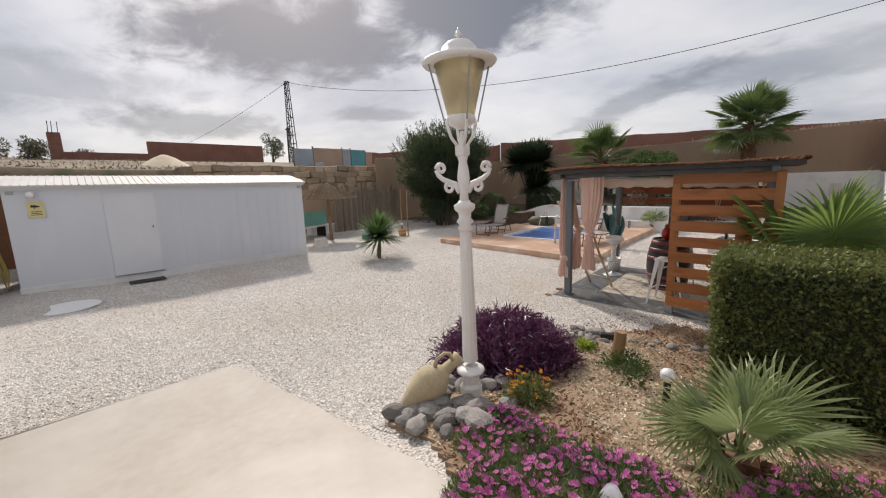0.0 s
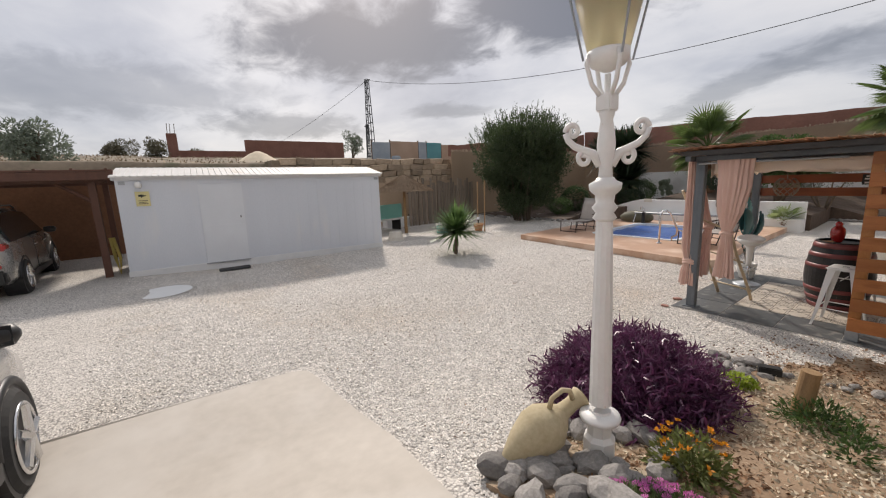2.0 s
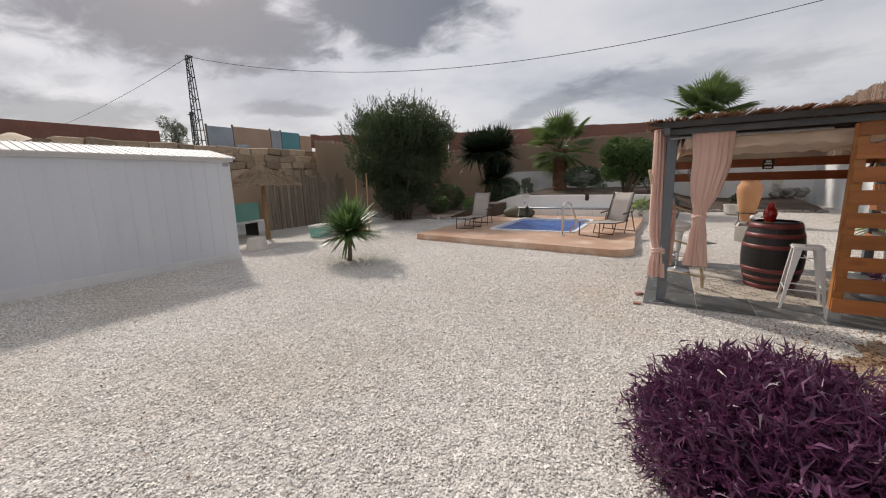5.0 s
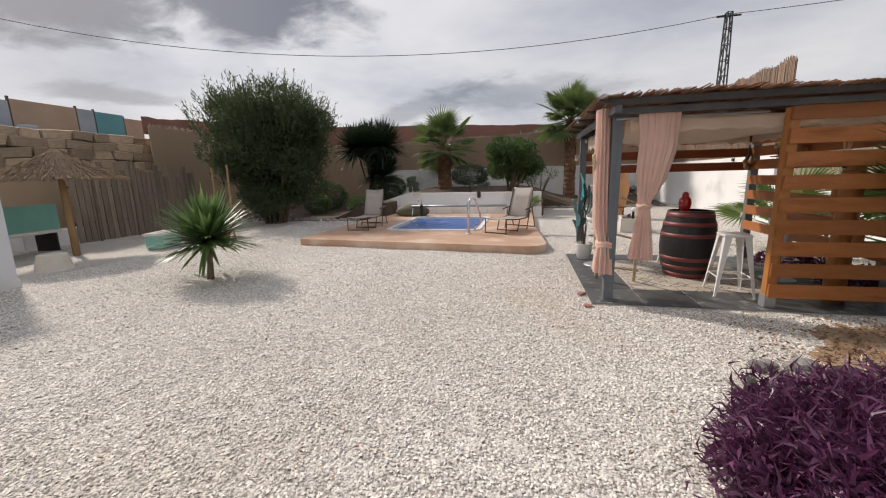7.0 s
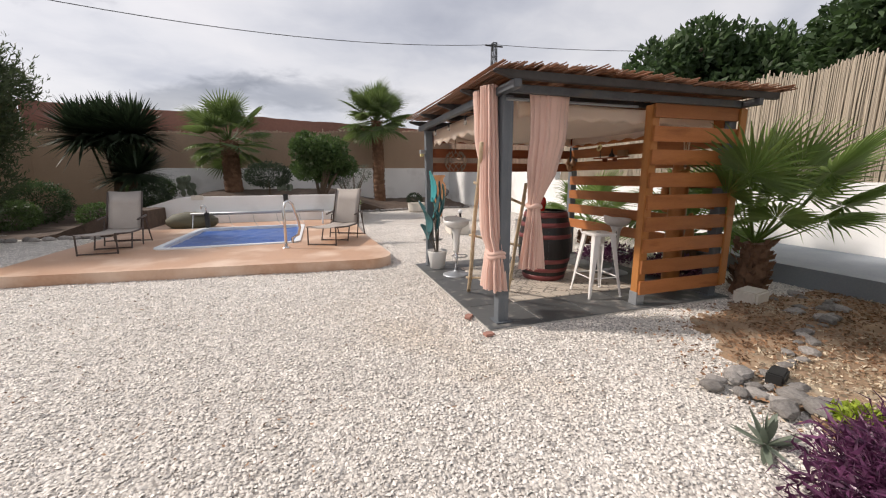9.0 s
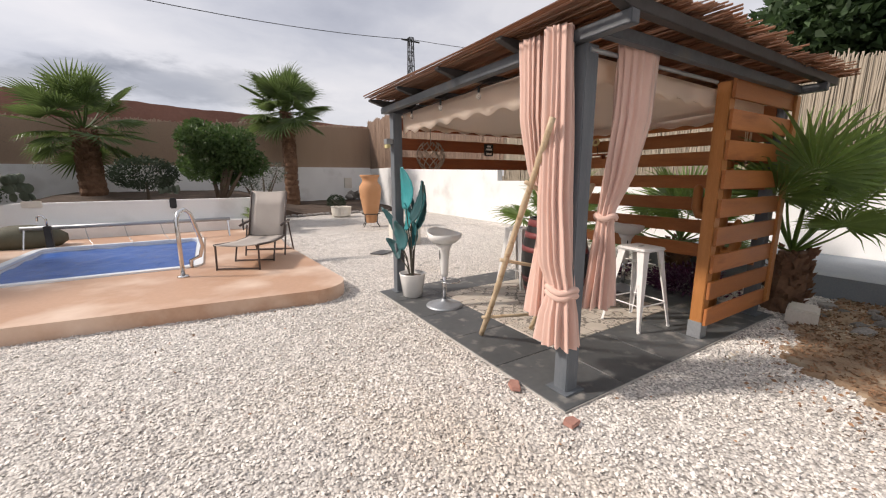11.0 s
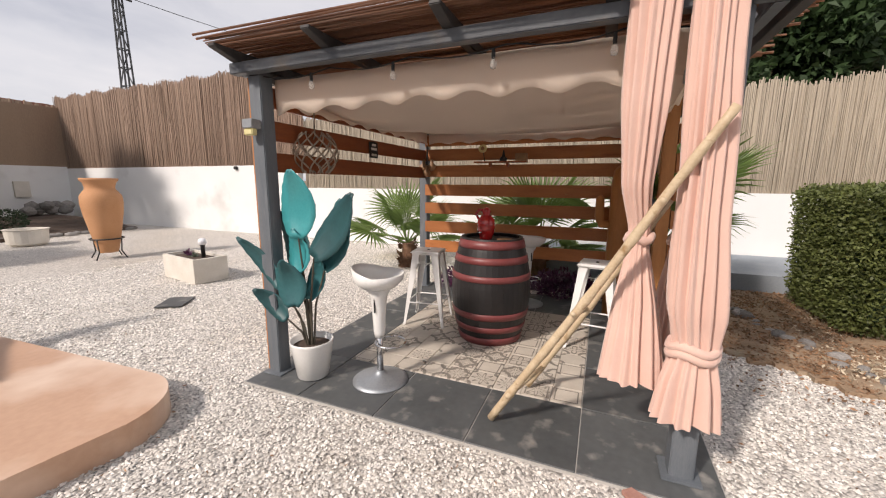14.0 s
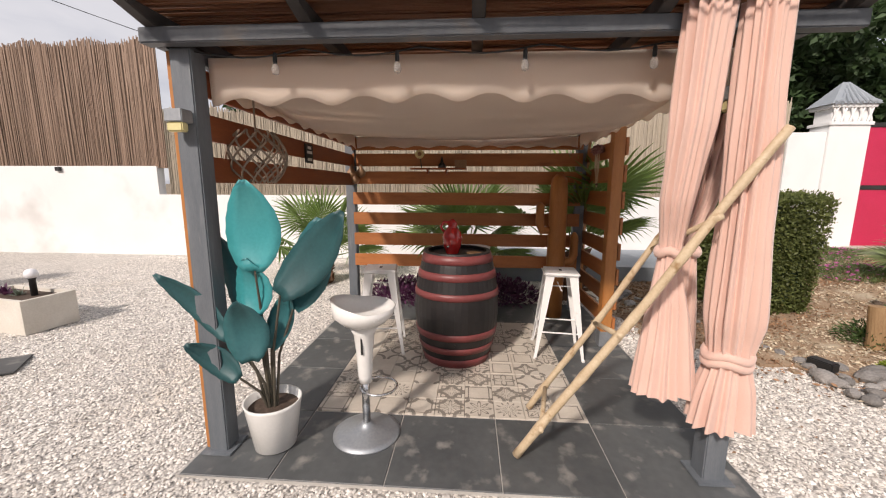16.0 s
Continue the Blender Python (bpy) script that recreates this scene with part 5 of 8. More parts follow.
def build_swivel_stool():
    s = thing("swivel_stool", "white moulded bar stool on a chrome disc foot", "bar stool", pose(-2.72, 8.64, FLOOR, 0, 0, 20), "moulded stools")
    part("base", lathe(bm_new(), [(0.205, 0), (0.205, 0.008), (0.17, 0.022), (0.06, 0.05), (0.035, 0.07), (0.03, 0.08)], 36), M["galv"], s, "brushed round base", smooth=True)
    part("column", lathe(bm_new(), [(0.024, 0.07), (0.024, 0.40)], 18), M["steel"], s, smooth=True)
    part("pedestal", lathe(bm_new(), [(0.035, 0.34), (0.042, 0.38), (0.05, 0.54), (0.062, 0.65), (0.10, 0.72)], 24), M["white_plastic"], s, smooth=True)
    bowl = bm_new()
    n, rows = 32, []
    for r, z in ((0.06, 0.70), (0.14, 0.725), (0.19, 0.77), (0.205, 0.82), (0.196, 0.822), (0.17, 0.785), (0.10, 0.76), (0.0, 0.755)):
        rows.append([bowl.verts.new((r * math.cos(a), r * math.sin(a) * 0.92, z + (0.05 * max(0, math.sin(a)) if z > 0.78 else 0))) for a in (2 * math.pi * k / n for k in range(n))])
    for a, b in zip(rows, rows[1:]):
        for k in range(n):
            bowl.faces.new((a[k], a[(k + 1) % n], b[(k + 1) % n], b[k]))
    part("seat", bowl, M["white_plastic"], s, smooth=True)
    part("lever", tube(bm_new(), [(-0.05, 0.02, 0.66), (-0.058, 0.02, 0.58), (-0.056, 0.02, 0.54)], 0.006, 6), M["black"], s)
    ring = bm_new()
    pts = [(0.11 * math.cos(a) , -0.06 + 0.11 * math.sin(a) - 0.02, 0.30) for a in (2 * math.pi * k / 24 for k in range(25))]
    tube(ring, pts, 0.008, 8)
    part("foot_ring", ring, M["steel"], s, smooth=True)
    return s


copy_thing(build_swivel_stool(), pose(-0.42, 7.98, FLOOR, 0, 0, 70))


def build_teal_plant():
    p = thing("metal_plant", "teal sheet-metal banana plant in a white pot", "artificial plant", pose(-2.86, 9.15, FLOOR))
    part("pot", lathe(bm_new(), [(0.10, 0), (0.115, 0.01), (0.155, 0.27), (0.16, 0.29), (0.15, 0.29), (0.14, 0.24), (0.0, 0.24)], 32, cap=False), M["white_plastic"], p, "tapered white pot", smooth=True)
    part("soil", lathe(bm_new(), [(0.138, 0.235), (0.138, 0.245), (0.0, 0.25)], 24, cap=False), M["dark_soil"], p)
    # each leaf: sideways place and height of its base and tip, width, offset to the front, colour
    for l0, h0, l1, h1, W, dx, bright in ((0.017, 1.06, 0.014, 1.54, 0.30, -0.05, True), (0.06, 0.80, 0.055, 1.13, 0.24, -0.03, True), (0.047, 0.57, 0.055, 0.93, 0.23, -0.10, False), (-0.12, 0.93, -0.50, 1.38, 0.25, -0.06, False), (-0.16, 0.84, -0.34, 1.34, 0.28, 0.0, False), (0.15, 0.79, 0.285, 1.24, 0.17, 0.04, False), (0.12, 0.78, 0.20, 1.20, 0.18, 0.07, False), (0.16, 0.69, 0.49, 1.06, 0.13, -0.09, False), (0.127, 0.46, 0.37, 0.68, 0.15, -0.09, False), (-0.026, 0.61, -0.15, 0.95, 0.14, -0.02, False)):
        base, tip = Vector((dx, l0, h0)), Vector((dx * 1.7, l1, h1))
        tip_dir, L = (tip - base).normalized(), (tip - base).length
        side = tip_dir.cross(Vector((-1, 0.25 * math.sin(h0 * 9), 0.15))).normalized()
        nrm = side.cross(tip_dir)
        bm = bm_new()
        rows = []
        for i in range(13):
            t = i / 12
            w = W * 0.5 * math.sin(math.pi * (0.05 + 0.93 * t) ** 0.85) ** 0.7
            c = base + tip_dir * L * t - nrm * 0.05 * math.sin(math.pi * t)
            rows.append([bm.verts.new(c + side * w * q + nrm * (0.02 * abs(q) + (0.006 if i % 2 and abs(q) > 0.4 else 0))) for q in (-1, -0.5, 0, 0.5, 1)])
        for a, b in zip(rows, rows[1:]):
            for k in range(4):
                bm.faces.new((a[k], a[k + 1], b[k + 1], b[k]))
        ext = bmesh.ops.extrude_face_region(bm, geom=bm.faces[:])
        bmesh.ops.translate(bm, verts=[g for g in ext["geom"] if isinstance(g, bmesh.types.BMVert)], vec=nrm * 0.004)
        leaf = part("leaf", bm, M["teal_light" if bright else "teal"], p, "bright teal leaf" if bright else "", smooth=True)
        mid = Vector((dx * 0.5, l0 * 0.35, h0 * 0.55 + 0.1))
        part("stem", tube(bm_new(), [(dx * 0.2, l0 * 0.12, 0.22), mid, base + nrm * 0.006], [0.008, 0.008, 0.006], 7), M["stem"], leaf)


build_teal_plant()


def build_ladder():
    lad = thing("bamboo_ladder", "pale bamboo ladder leaning against the curtained post", "ladder", pose(0, 0, 0))
    a0, a1 = Vector((-2.88, 7.74, FLOOR + 0.02)), Vector((-3.16, 6.75, 1.06))
    b0, b1 = Vector((-2.40, 7.60, FLOOR + 0.02)), Vector((-2.62, 6.86, 0.68))

    def pole(p, q, r):
        pts, rad = [], []
        n = 26
        for i in range(n + 1):
            t = i / n
            pts.append(p.lerp(q, t) + Vector((0.006 * math.sin(t * 9), 0.005 * math.cos(t * 7), 0)))
            rad.append(r * (1 - 0.2 * t) * (1.16 if i % 5 == 3 else 1.0))
        return tube(bm_new(), pts, rad, 12)

    part("stile", pole(a0, a1, 0.024), M["bamboo"], lad, smooth=True)
    part("stile", pole(b0, b1, 0.022), M["bamboo"], lad, smooth=True)
    for t in (0.12, 0.45, 0.78):
        p, q = a0.lerp(a1, t), b0.lerp(b1, t * 1.08)
        d = (q - p).normalized() * 0.05
        part("rung", tube(bm_new(), [p - d, q + d], 0.014, 10), M["bamboo"], lad, smooth=True)


build_ladder()


# ---- plants ----
def frond_mesh(name, petiole, size, seed, mat, segments=28, spread=125, droop=0.25):
    """A fan leaf along +x: a stalk and pleated blades that part towards their tips."""
    rng = np.random.default_rng(seed)
    v, f = [], []
    hub = np.array((petiole, 0, 0.06 * petiole))
    for k in range(segments):
        a = radians(-spread + 2 * spread * (k + 0.5) / segments)
        half = radians(spread / segments) * 1.02
        L = size * (0.70 + 0.30 * math.cos(a * 0.72)) * rng.uniform(0.93, 1.05)
        b = len(v)

        def at(r, ang, dz):
            return (hub[0] + r * math.cos(ang), hub[1] + r * math.sin(ang), hub[2] + dz)

        lift = 0.10 * size * math.cos(a)
        j = rng.uniform(-0.03, 0.03)
        v += [at(0.02, a, 0), at(0.45 * L, a - half * 0.92, lift * 0.4), at(0.45 * L, a, lift * 0.4 - 0.04 * size), at(0.45 * L, a + half * 0.92, lift * 0.4), at(0.80 * L, a - half * 0.26 + j, lift * 0.1 - droop * 0.12 * size), at(0.80 * L, a + half * 0.26 + j, lift * 0.1 - droop * 0.12 * size), at(L, a + j * 1.6, -droop * 0.42 * size * rng.uniform(0.6, 1.4))]
        f += [(b, b + 1, b + 2), (b, b + 2, b + 3), (b + 1, b + 4, b + 2), (b + 2, b + 4, b + 5), (b + 2, b + 5, b + 3), (b + 4, b + 6, b + 5)]
    n0 = len(v)
    m = 5
    for i in range(m + 1):
        t = i / m
        c = np.array((petiole * t, 0, 0.06 * petiole * t - 0.05 * petiole * math.sin(math.pi * t)))
        w = 0.022 * size * (1.4 - 0.8 * t)
        v += [tuple(c + np.array((0, w, 0))), tuple(c + np.array((0, -w, 0))), tuple(c + np.array((0, 0, -w)))]
    for i in range(m):
        for k in range(3):
            a, b2 = n0 + 3 * i + k, n0 + 3 * i + (k + 1) % 3
            f += [(a, b2, b2 + 3), (a, b2 + 3, a + 3)]
    me = bpy.data.meshes.new(name)
    me.from_pydata(v, [], f)
    me.materials.append(mat)
    return me


FRONDS = {}


def fan_palm(m, label, trunk_h, trunk_r, fronds, size, petiole, mat, seed, low=-35, high=80, extra=()):
    p = thing("fan_palm", label, "palm", m)
    rng = random.Random(seed)
    tr = bm_new()
    n = max(6, int(trunk_h / 0.12))
    tube(tr, [(0.02 * math.sin(i * 0.5), 0.02 * math.cos(i * 0.6), -0.1 + (trunk_h + 0.1) * i / n) for i in range(n + 1)], [trunk_r * (1.25 - 0.35 * i / n) * (1 + 0.10 * (i % 2)) for i in range(n + 1)], 12)
    part("trunk", tr, M["palm_trunk"], p, "fibrous brown trunk")
    boots = np.random.default_rng(seed)
    nb = int(trunk_h * trunk_r * 900) + 30
    ang, zz = boots.uniform(0, 2 * np.pi, nb), boots.uniform(0, trunk_h, nb)
    pts = np.stack([trunk_r * 1.02 * np.cos(ang), trunk_r * 1.02 * np.sin(ang), zz], axis=1)
    dirs = np.stack([np.cos(ang), np.sin(ang), np.full(nb, 1.1)], axis=1)
    v, f = leaves(pts, dirs, 0.11, 0.07, boots, 0.1)
    tagged(np_object("trunk_fibre", v, f, M["palm_trunk"], p), kind="stuff")
    key = (size, petiole, mat)
    if key not in FRONDS:
        FRONDS[key] = [frond_mesh("frond", petiole * q, size * w, s, M[mat], droop=dr) for s, q, w, dr in ((1, 1.0, 1.0, 0.25), (2, 0.85, 0.92, 0.5), (3, 1.1, 1.05, 0.15))]
    for k in range(fronds + len(extra)):
        ob = new("frond", FRONDS[key][k % 3])
        ob.parent = p
        t = k / max(1, fronds - 1)
        el = high + (low - high) * t ** 0.9 + rng.uniform(-8, 8)
        az = k * 137.5 + rng.uniform(-18, 18)
        if k >= fronds:
            az, el = extra[k - fronds]
        ob.matrix_basis = pose(0, 0, trunk_h, 0, 0, az) @ pose(0, 0, 0, 0, -el, 0) @ pose(0, 0, 0, rng.uniform(-25, 25), 0, 0) @ Matrix.Diagonal((*[rng.uniform(0.85, 1.1)] * 3, 1))
    return p


fan_palm(pose(-8.39, 23.6, 0.0), "stocky fan palm with green crown in the raised bed", 2.45, 0.31, 36, 1.06, 1.20, "leaf_palm", 3, -50, 82)
fan_palm(pose(-1.52, 24.0, -0.46), "tall fan palm with full round crown against the reed screen", 4.10, 0.235, 42, 1.14, 1.0, "leaf_palm", 5)
fan_palm(pose(0.40, 6.60, -0.72), "young fan palm beside the slatted panel", 0.66, 0.14, 8, 0.66, 0.86, "leaf_palm_young", 9, 30, 80, [(200, 50), (175, 62), (238, 58), (275, 50), (310, 30), (335, 16), (350, 40)])
fan_palm(pose(0.95, 10.35, -0.72), "young fan palm behind the pergola's slats", 0.45, 0.12, 12, 0.68, 0.66, "leaf_palm_young", 12, 0, 75)
fan_palm(pose(1.15, 8.1, -0.72), "young fan palm close behind the slatted wall", 0.50, 0.12, 16, 0.78, 0.72, "leaf_palm_young", 15, -8, 70)
fan_palm(pose(-0.06, 2.58, ground_z(-0.06, 2.58) + 0.03), "small silvery fan palm in the flower bed", 0.16, 0.08, 10, 0.38, 0.26, "leaf_palm_pale", 17, 5, 80)
fan_palm(pose(-3.72, 16.3, -0.68), "small fan palm in a gap by the pool wall", 0.35, 0.07, 12, 0.34, 0.30, "leaf_palm_pale", 19, 0, 75)


def blades(name, parent, centre, n, length, width, mat, seed, up=0.15, droop=0.35):
    """A rosette of long sword leaves."""
    rng = np.random.default_rng(seed)
    d = rng.normal(size=(n, 3))
    d[:, 2] = np.abs(d[:, 2]) * 1.2 - 0.55 + up
    d /= np.linalg.norm(d, axis=1, keepdims=True)
    side = np.cross(d, (0, 0, 1))
    side /= np.maximum(np.linalg.norm(side, axis=1, keepdims=True), 1e-5)
    L = length * rng.uniform(0.75, 1.12, n)[:, None]
    c = np.asarray(centre, float)
    rows = []
    for t, w in ((0.05, 0.55), (0.4, 1.0), (0.75, 0.75), (1.0, 0.06)):
        q = c + d * L * t - np.array((0, 0, 1)) * droop * L * t * t * (1 - np.clip(d[:, 2:3], -1, 1)) * 0.5
        rows += [q + side * width * w * 0.5, q - side * width * w * 0.5]
    v = np.stack(rows, axis=1).reshape(-1, 3)
    b = np.arange(n)[:, None] * 8
    f = np.concatenate([b + np.array([[i, i + 1, i + 3, i + 2]]) for i in (0, 2, 4)], axis=0)
    return tagged(np_object(name, v, f, mat, parent), kind="stuff")


def yucca(m, label, stems, mat, n, length, width, seed, up=0.15):
    y = thing("yucca", label, "yucca", m)
    for k, (pts, r) in enumerate(stems):
        part("trunk", tube(bm_new(), pts, [r * 1.2, r, r * 0.9][:len(pts)], 10), M["bark"], y, smooth=True)
        blades("leaf_rosette", y, pts[-1], n, length, width, M[mat], seed + k, up)
    return y


yucca(pose(-8.95, 7.02, -0.72), "green spiky yucca on a short bare trunk in the gravel", [([(0, 0, -0.05), (-0.02, 0.06, 0.26), (-0.06, 0.1, 0.58)], 0.045), ([(-0.02, 0.05, 0.2), (0.02, 0.06, 0.45), (0.04, 0.04, 0.70)], 0.03)], "leaf_yucca", 240, 0.84, 0.055, 21, 0.42)
yucca(pose(-11.95, 21.3, -0.5), "dark spiky yucca tree with a dense round head", [([(0, 0, 0), (0.1, 0, 1.3), (0.05, 0, 2.9)], 0.16), ([(0.2, 0, 0), (0.5, -0.1, 0.8), (0.75, -0.2, 1.45)], 0.12), ([(0, 0, 1.5), (-0.15, 0.1, 2.3), (-0.75, 0.1, 2.85)], 0.1), ([(0, 0, 1.5), (0.3, -0.1, 2.4), (0.80, -0.1, 2.95)], 0.1)], "leaf_dark", 700, 1.45, 0.10, 31, 0.26)


def leaf_blobs(name, parent, blobs, per_m2, length, width, mat, seed, shell=0.6, upward=0.2):
    rng = np.random.default_rng(seed)
    P, D = [], []
    for c, r in blobs:
        n = int(per_m2 * 4 * math.pi * (r[0] * r[1] + r[1] * r[2] + r[0] * r[2]) / 3)
        p, d = ball_points(n, c, r, rng, shell)
        p = p + rng.normal(0, 0.06 * max(r), p.shape)
        P.append(p)
        D.append(d + rng.normal(0, 0.7, d.shape) + np.array((0, 0, upward)))
    v, f = leaves(np.concatenate(P), np.concatenate(D), length, width, rng)
    return tagged(np_object(name, v, f, mat, parent), kind="stuff")


def limbs(parent, foot, ends, r, mat):
    for k, e in enumerate(ends):
        mid = [(foot[i] + e[i]) / 2 + (0.12 * math.sin(3 * k + i) if i < 2 else 0.1) for i in range(3)]
        part("trunk" if k == 0 else "limb", tube(bm_new(), [foot, mid, e], [r, r * 0.75, r * 0.3], 8), mat, parent, smooth=True)


def crown(rng, centre, radii, n, size):
    """Uneven clumps spread over an egg-shaped crown."""
    out = []
    for _ in range(n):
        d = Vector([rng.gauss(0, 1) for _ in range(3)]).normalized()
        k = rng.uniform(0.45, 0.95)
        c = [centre[i] + d[i] * radii[i] * k for i in range(3)]
        s = size * rng.uniform(0.6, 1.25)
        out.append((c, (s, s, s * rng.uniform(0.7, 1.1))))
    return out


def broad_tree(name, m, label, cat, trunk_r, centre, radii, clumps, size, per, ll, lw, mat, seed, foot=(0, 0, -0.1), spread=5):
    t = thing(name, label, cat, m)
    rng = random.Random(seed)
    blobs = crown(rng, centre, radii, clumps, size)
    limbs(t, foot, [tuple(blobs[k % len(blobs)][0]) for k in range(spread)], trunk_r, M["bark"])
    leaf_blobs("crown", t, blobs, per, ll, lw, M[mat], seed)
    return t


# oleander: many stems from the ground, feathery upright shoots
def oleander():
    t = thing("oleander", "large dark green oleander bush with many bare stems", "bush", pose(-13.1, 14.6, -0.7))
    rng = random.Random(4)
    for k in range(12):
        a = k * 2.4
        e = (1.2 * math.cos(a) * rng.uniform(0.4, 1), 1.0 * math.sin(a) * rng.uniform(0.4, 1), rng.uniform(1.6, 2.6))
        part("stem", tube(bm_new(), [(0.35 * math.cos(a), 0.3 * math.sin(a), -0.1), (e[0] * 0.6, e[1] * 0.6, e[2] * 0.5), e], [0.06, 0.05, 0.02], 7), M["bark"], t, smooth=True)
    blobs = crown(rng, (0, 0, 2.9), (2.35, 1.9, 1.85), 58, 0.62) + crown(rng, (0, 0, 1.7), (1.7, 1.4, 0.8), 12, 0.5) + crown(rng, (0, 0, 1.0), (1.5, 1.2, 0.6), 16, 0.45)
    leaf_blobs("crown", t, blobs, 165, 0.17, 0.035, M["leaf_oleander"], 5, 0.3, 0.9)
    # loose shoots break the outline
    nrng = np.random.default_rng(6)
    P, D = [], []
    for _ in range(420):
        d = nrng.normal(size=3)
        d[2] = abs(d[2]) * 0.9 + 0.1
        d /= np.linalg.norm(d)
        base = np.array((0, 0, 2.85)) + d * np.array((2.5, 2.0, 1.95)) * nrng.uniform(0.7, 1.0)
        g = d * np.array((0.6, 0.6, 0.3)) + np.array((0, 0, 0.9))
        g /= np.linalg.norm(g)
        for s in np.linspace(0, nrng.uniform(0.3, 0.85), 16):
            P.append(base + g * s)
            D.append(g + nrng.normal(0, 0.5, 3))
    v, f = leaves(np.array(P), np.array(D), 0.15, 0.03, nrng)
    tagged(np_object("shoot_growth", v, f, M["leaf_oleander"], t), kind="stuff")


oleander()
broad_tree("citrus_tree", pose(-4.55, 19.2, -0.1), "small round citrus tree with glossy leaves", "tree", 0.07, (0, 0, 1.6), (1.15, 1.15, 0.95), 26, 0.42, 330, 0.11, 0.06, "leaf_citrus", 41)
broad_tree("olive_shrub", pose(-3.3, 19.6, -0.35), "thin grey-green shrub with airy twigs", "shrub", 0.04, (0, 0, 1.2), (0.8, 0.8, 0.5), 12, 0.28, 130, 0.08, 0.03, "leaf_grey", 43)


def ball_bush(m, label, r, h, seed, mat="leaf_dark"):
    t = thing("clipped_bush", label, "bush", m)
    part("trunk", tube(bm_new(), [(0, 0, -0.05), (0.02, 0, h * 0.5), (0, 0, h)], [0.05, 0.04, 0.03], 8), M["bark"], t)
    leaf_blobs("crown", t, [((0, 0, h + r[2] * 0.6), r)], 700, 0.07, 0.04, M[mat], seed, 0.8)


ball_bush(pose(-6.5, 20.3, -0.1), "clipped mushroom-shaped bush on a short stem", (0.85, 0.85, 0.45), 0.72, 51)
ball_bush(pose(-10.4, 19.8, -0.3), "low dark clipped shrub in the planting bed", (0.6, 0.6, 0.4), 0.15, 52)
ball_bush(pose(-11.2, 18.0, -0.62), "low rounded shrub on dark mulch", (0.5, 0.5, 0.32), 0.12, 53, "leaf_citrus")
ball_bush(pose(-13.4, 19.5, -0.62), "dark leafy shrub below the yucca", (0.8, 0.7, 0.65), 0.25, 54, "leaf_tree")
ball_bush(pose(-13.0, 17.6, -0.62), "low green shrub in the mulch bed", (0.6, 0.5, 0.4), 0.12, 55, "leaf_citrus")
ball_bush(pose(-11.3, 22.5, -0.3), "broad dark shrub before the white wall", (0.9, 0.7, 0.6), 0.25, 56, "leaf_tree")
ball_bush(pose(-0.2, 21.6, -0.5), "small dark cushion shrub under the palm", (0.35, 0.35, 0.28), 0.05, 57)


def prickly_pear(m, label, seed):
    """Flat pads, each growing from the top of an older one."""
    c = thing("prickly_pear", label, "cactus", m)
    rng = random.Random(seed)
    feet = [(-0.22, 0, -0.03), (0.05, 0.05, -0.03), (0.28, -0.03, -0.03)]
    for k in range(17):
        bm = bm_new()
        lathe(bm, [(0.02, 0), (0.11, 0.08), (0.14, 0.18), (0.11, 0.29), (0.02, 0.35)], 12)
        ob = part("pad", bm, M["leaf_grey"], c, smooth=True)
        at = pose(*feet[k], rng.uniform(-15, 15), rng.uniform(-38, 38), rng.uniform(-60, 60)) @ Matrix.Diagonal((1, 0.28, 1, 1))
        ob.matrix_basis = at
        for _ in range(2 if k < 8 else 0):
            feet.append(tuple(at @ Vector((rng.uniform(-0.06, 0.06), 0, 0.315))))


prickly_pear(pose(-6.2, 23.4, -0.1), "grey-green prickly pear against the white wall", 61)
prickly_pear(pose(-10.2, 23.6, 0.0), "grey-green prickly pear beside the stocky palm", 62)


# trees beyond the east screen
for k, (x, y, h, s) in enumerate(((8.5, 13.5, 5.2, 61), (9.0, 8.6, 5.6, 62), (8.2, 3.6, 6.2, 63), (8.8, -0.9, 6.9, 64), (9.3, -5.0, 5.4, 65))):
    broad_tree("street_tree", pose(x, y, -0.5), "broad leafy green tree beyond the reed screen", "tree", 0.22, (0, 0, h - 1.6), (2.9, 2.9, 2.1), 46, 0.85, 75, 0.24, 0.12, "leaf_tree", s)

# hedge block
def hedge():
    h = thing("hedge", "clipped square green hedge in the flower bed", "hedge", pose(0.30, 4.53, -0.62))
    # solid core in a darker leaf colour stands in for shade between the leaves
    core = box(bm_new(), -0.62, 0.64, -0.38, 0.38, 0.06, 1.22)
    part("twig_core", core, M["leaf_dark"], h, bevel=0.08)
    rng = np.random.default_rng(71)
    n = 40000
    p = rng.uniform(-1, 1, (n, 3))
    face = rng.integers(0, 5, n)
    for i, (ax, s) in enumerate(((0, -1), (0, 1), (1, -1), (1, 1), (2, 1))):
        p[face == i, ax] = s
    taper = 0.88 + 0.12 * (p[:, 2:3] + 1) / 2
    nrm = np.zeros((n, 3))
    for i, (ax, s) in enumerate(((0, -1), (0, 1), (1, -1), (1, 1), (2, 1))):
        nrm[face == i, ax] = s
    half = np.array((0.71, 0.46, 0.66))
    q = p * half * np.concatenate([taper, taper, np.ones((n, 1))], axis=1) + np.array((0.02, 0, 0.66)) + nrm * rng.normal(0, 0.03, (n, 1))
    d = nrm * 0.8 + rng.normal(0, 0.6, (n, 3))
    v, f = leaves(q, d, 0.038, 0.024, rng)
    tagged(np_object("leaf_cover", v, f, M["leaf_hedge"], h), kind="stuff")


hedge()


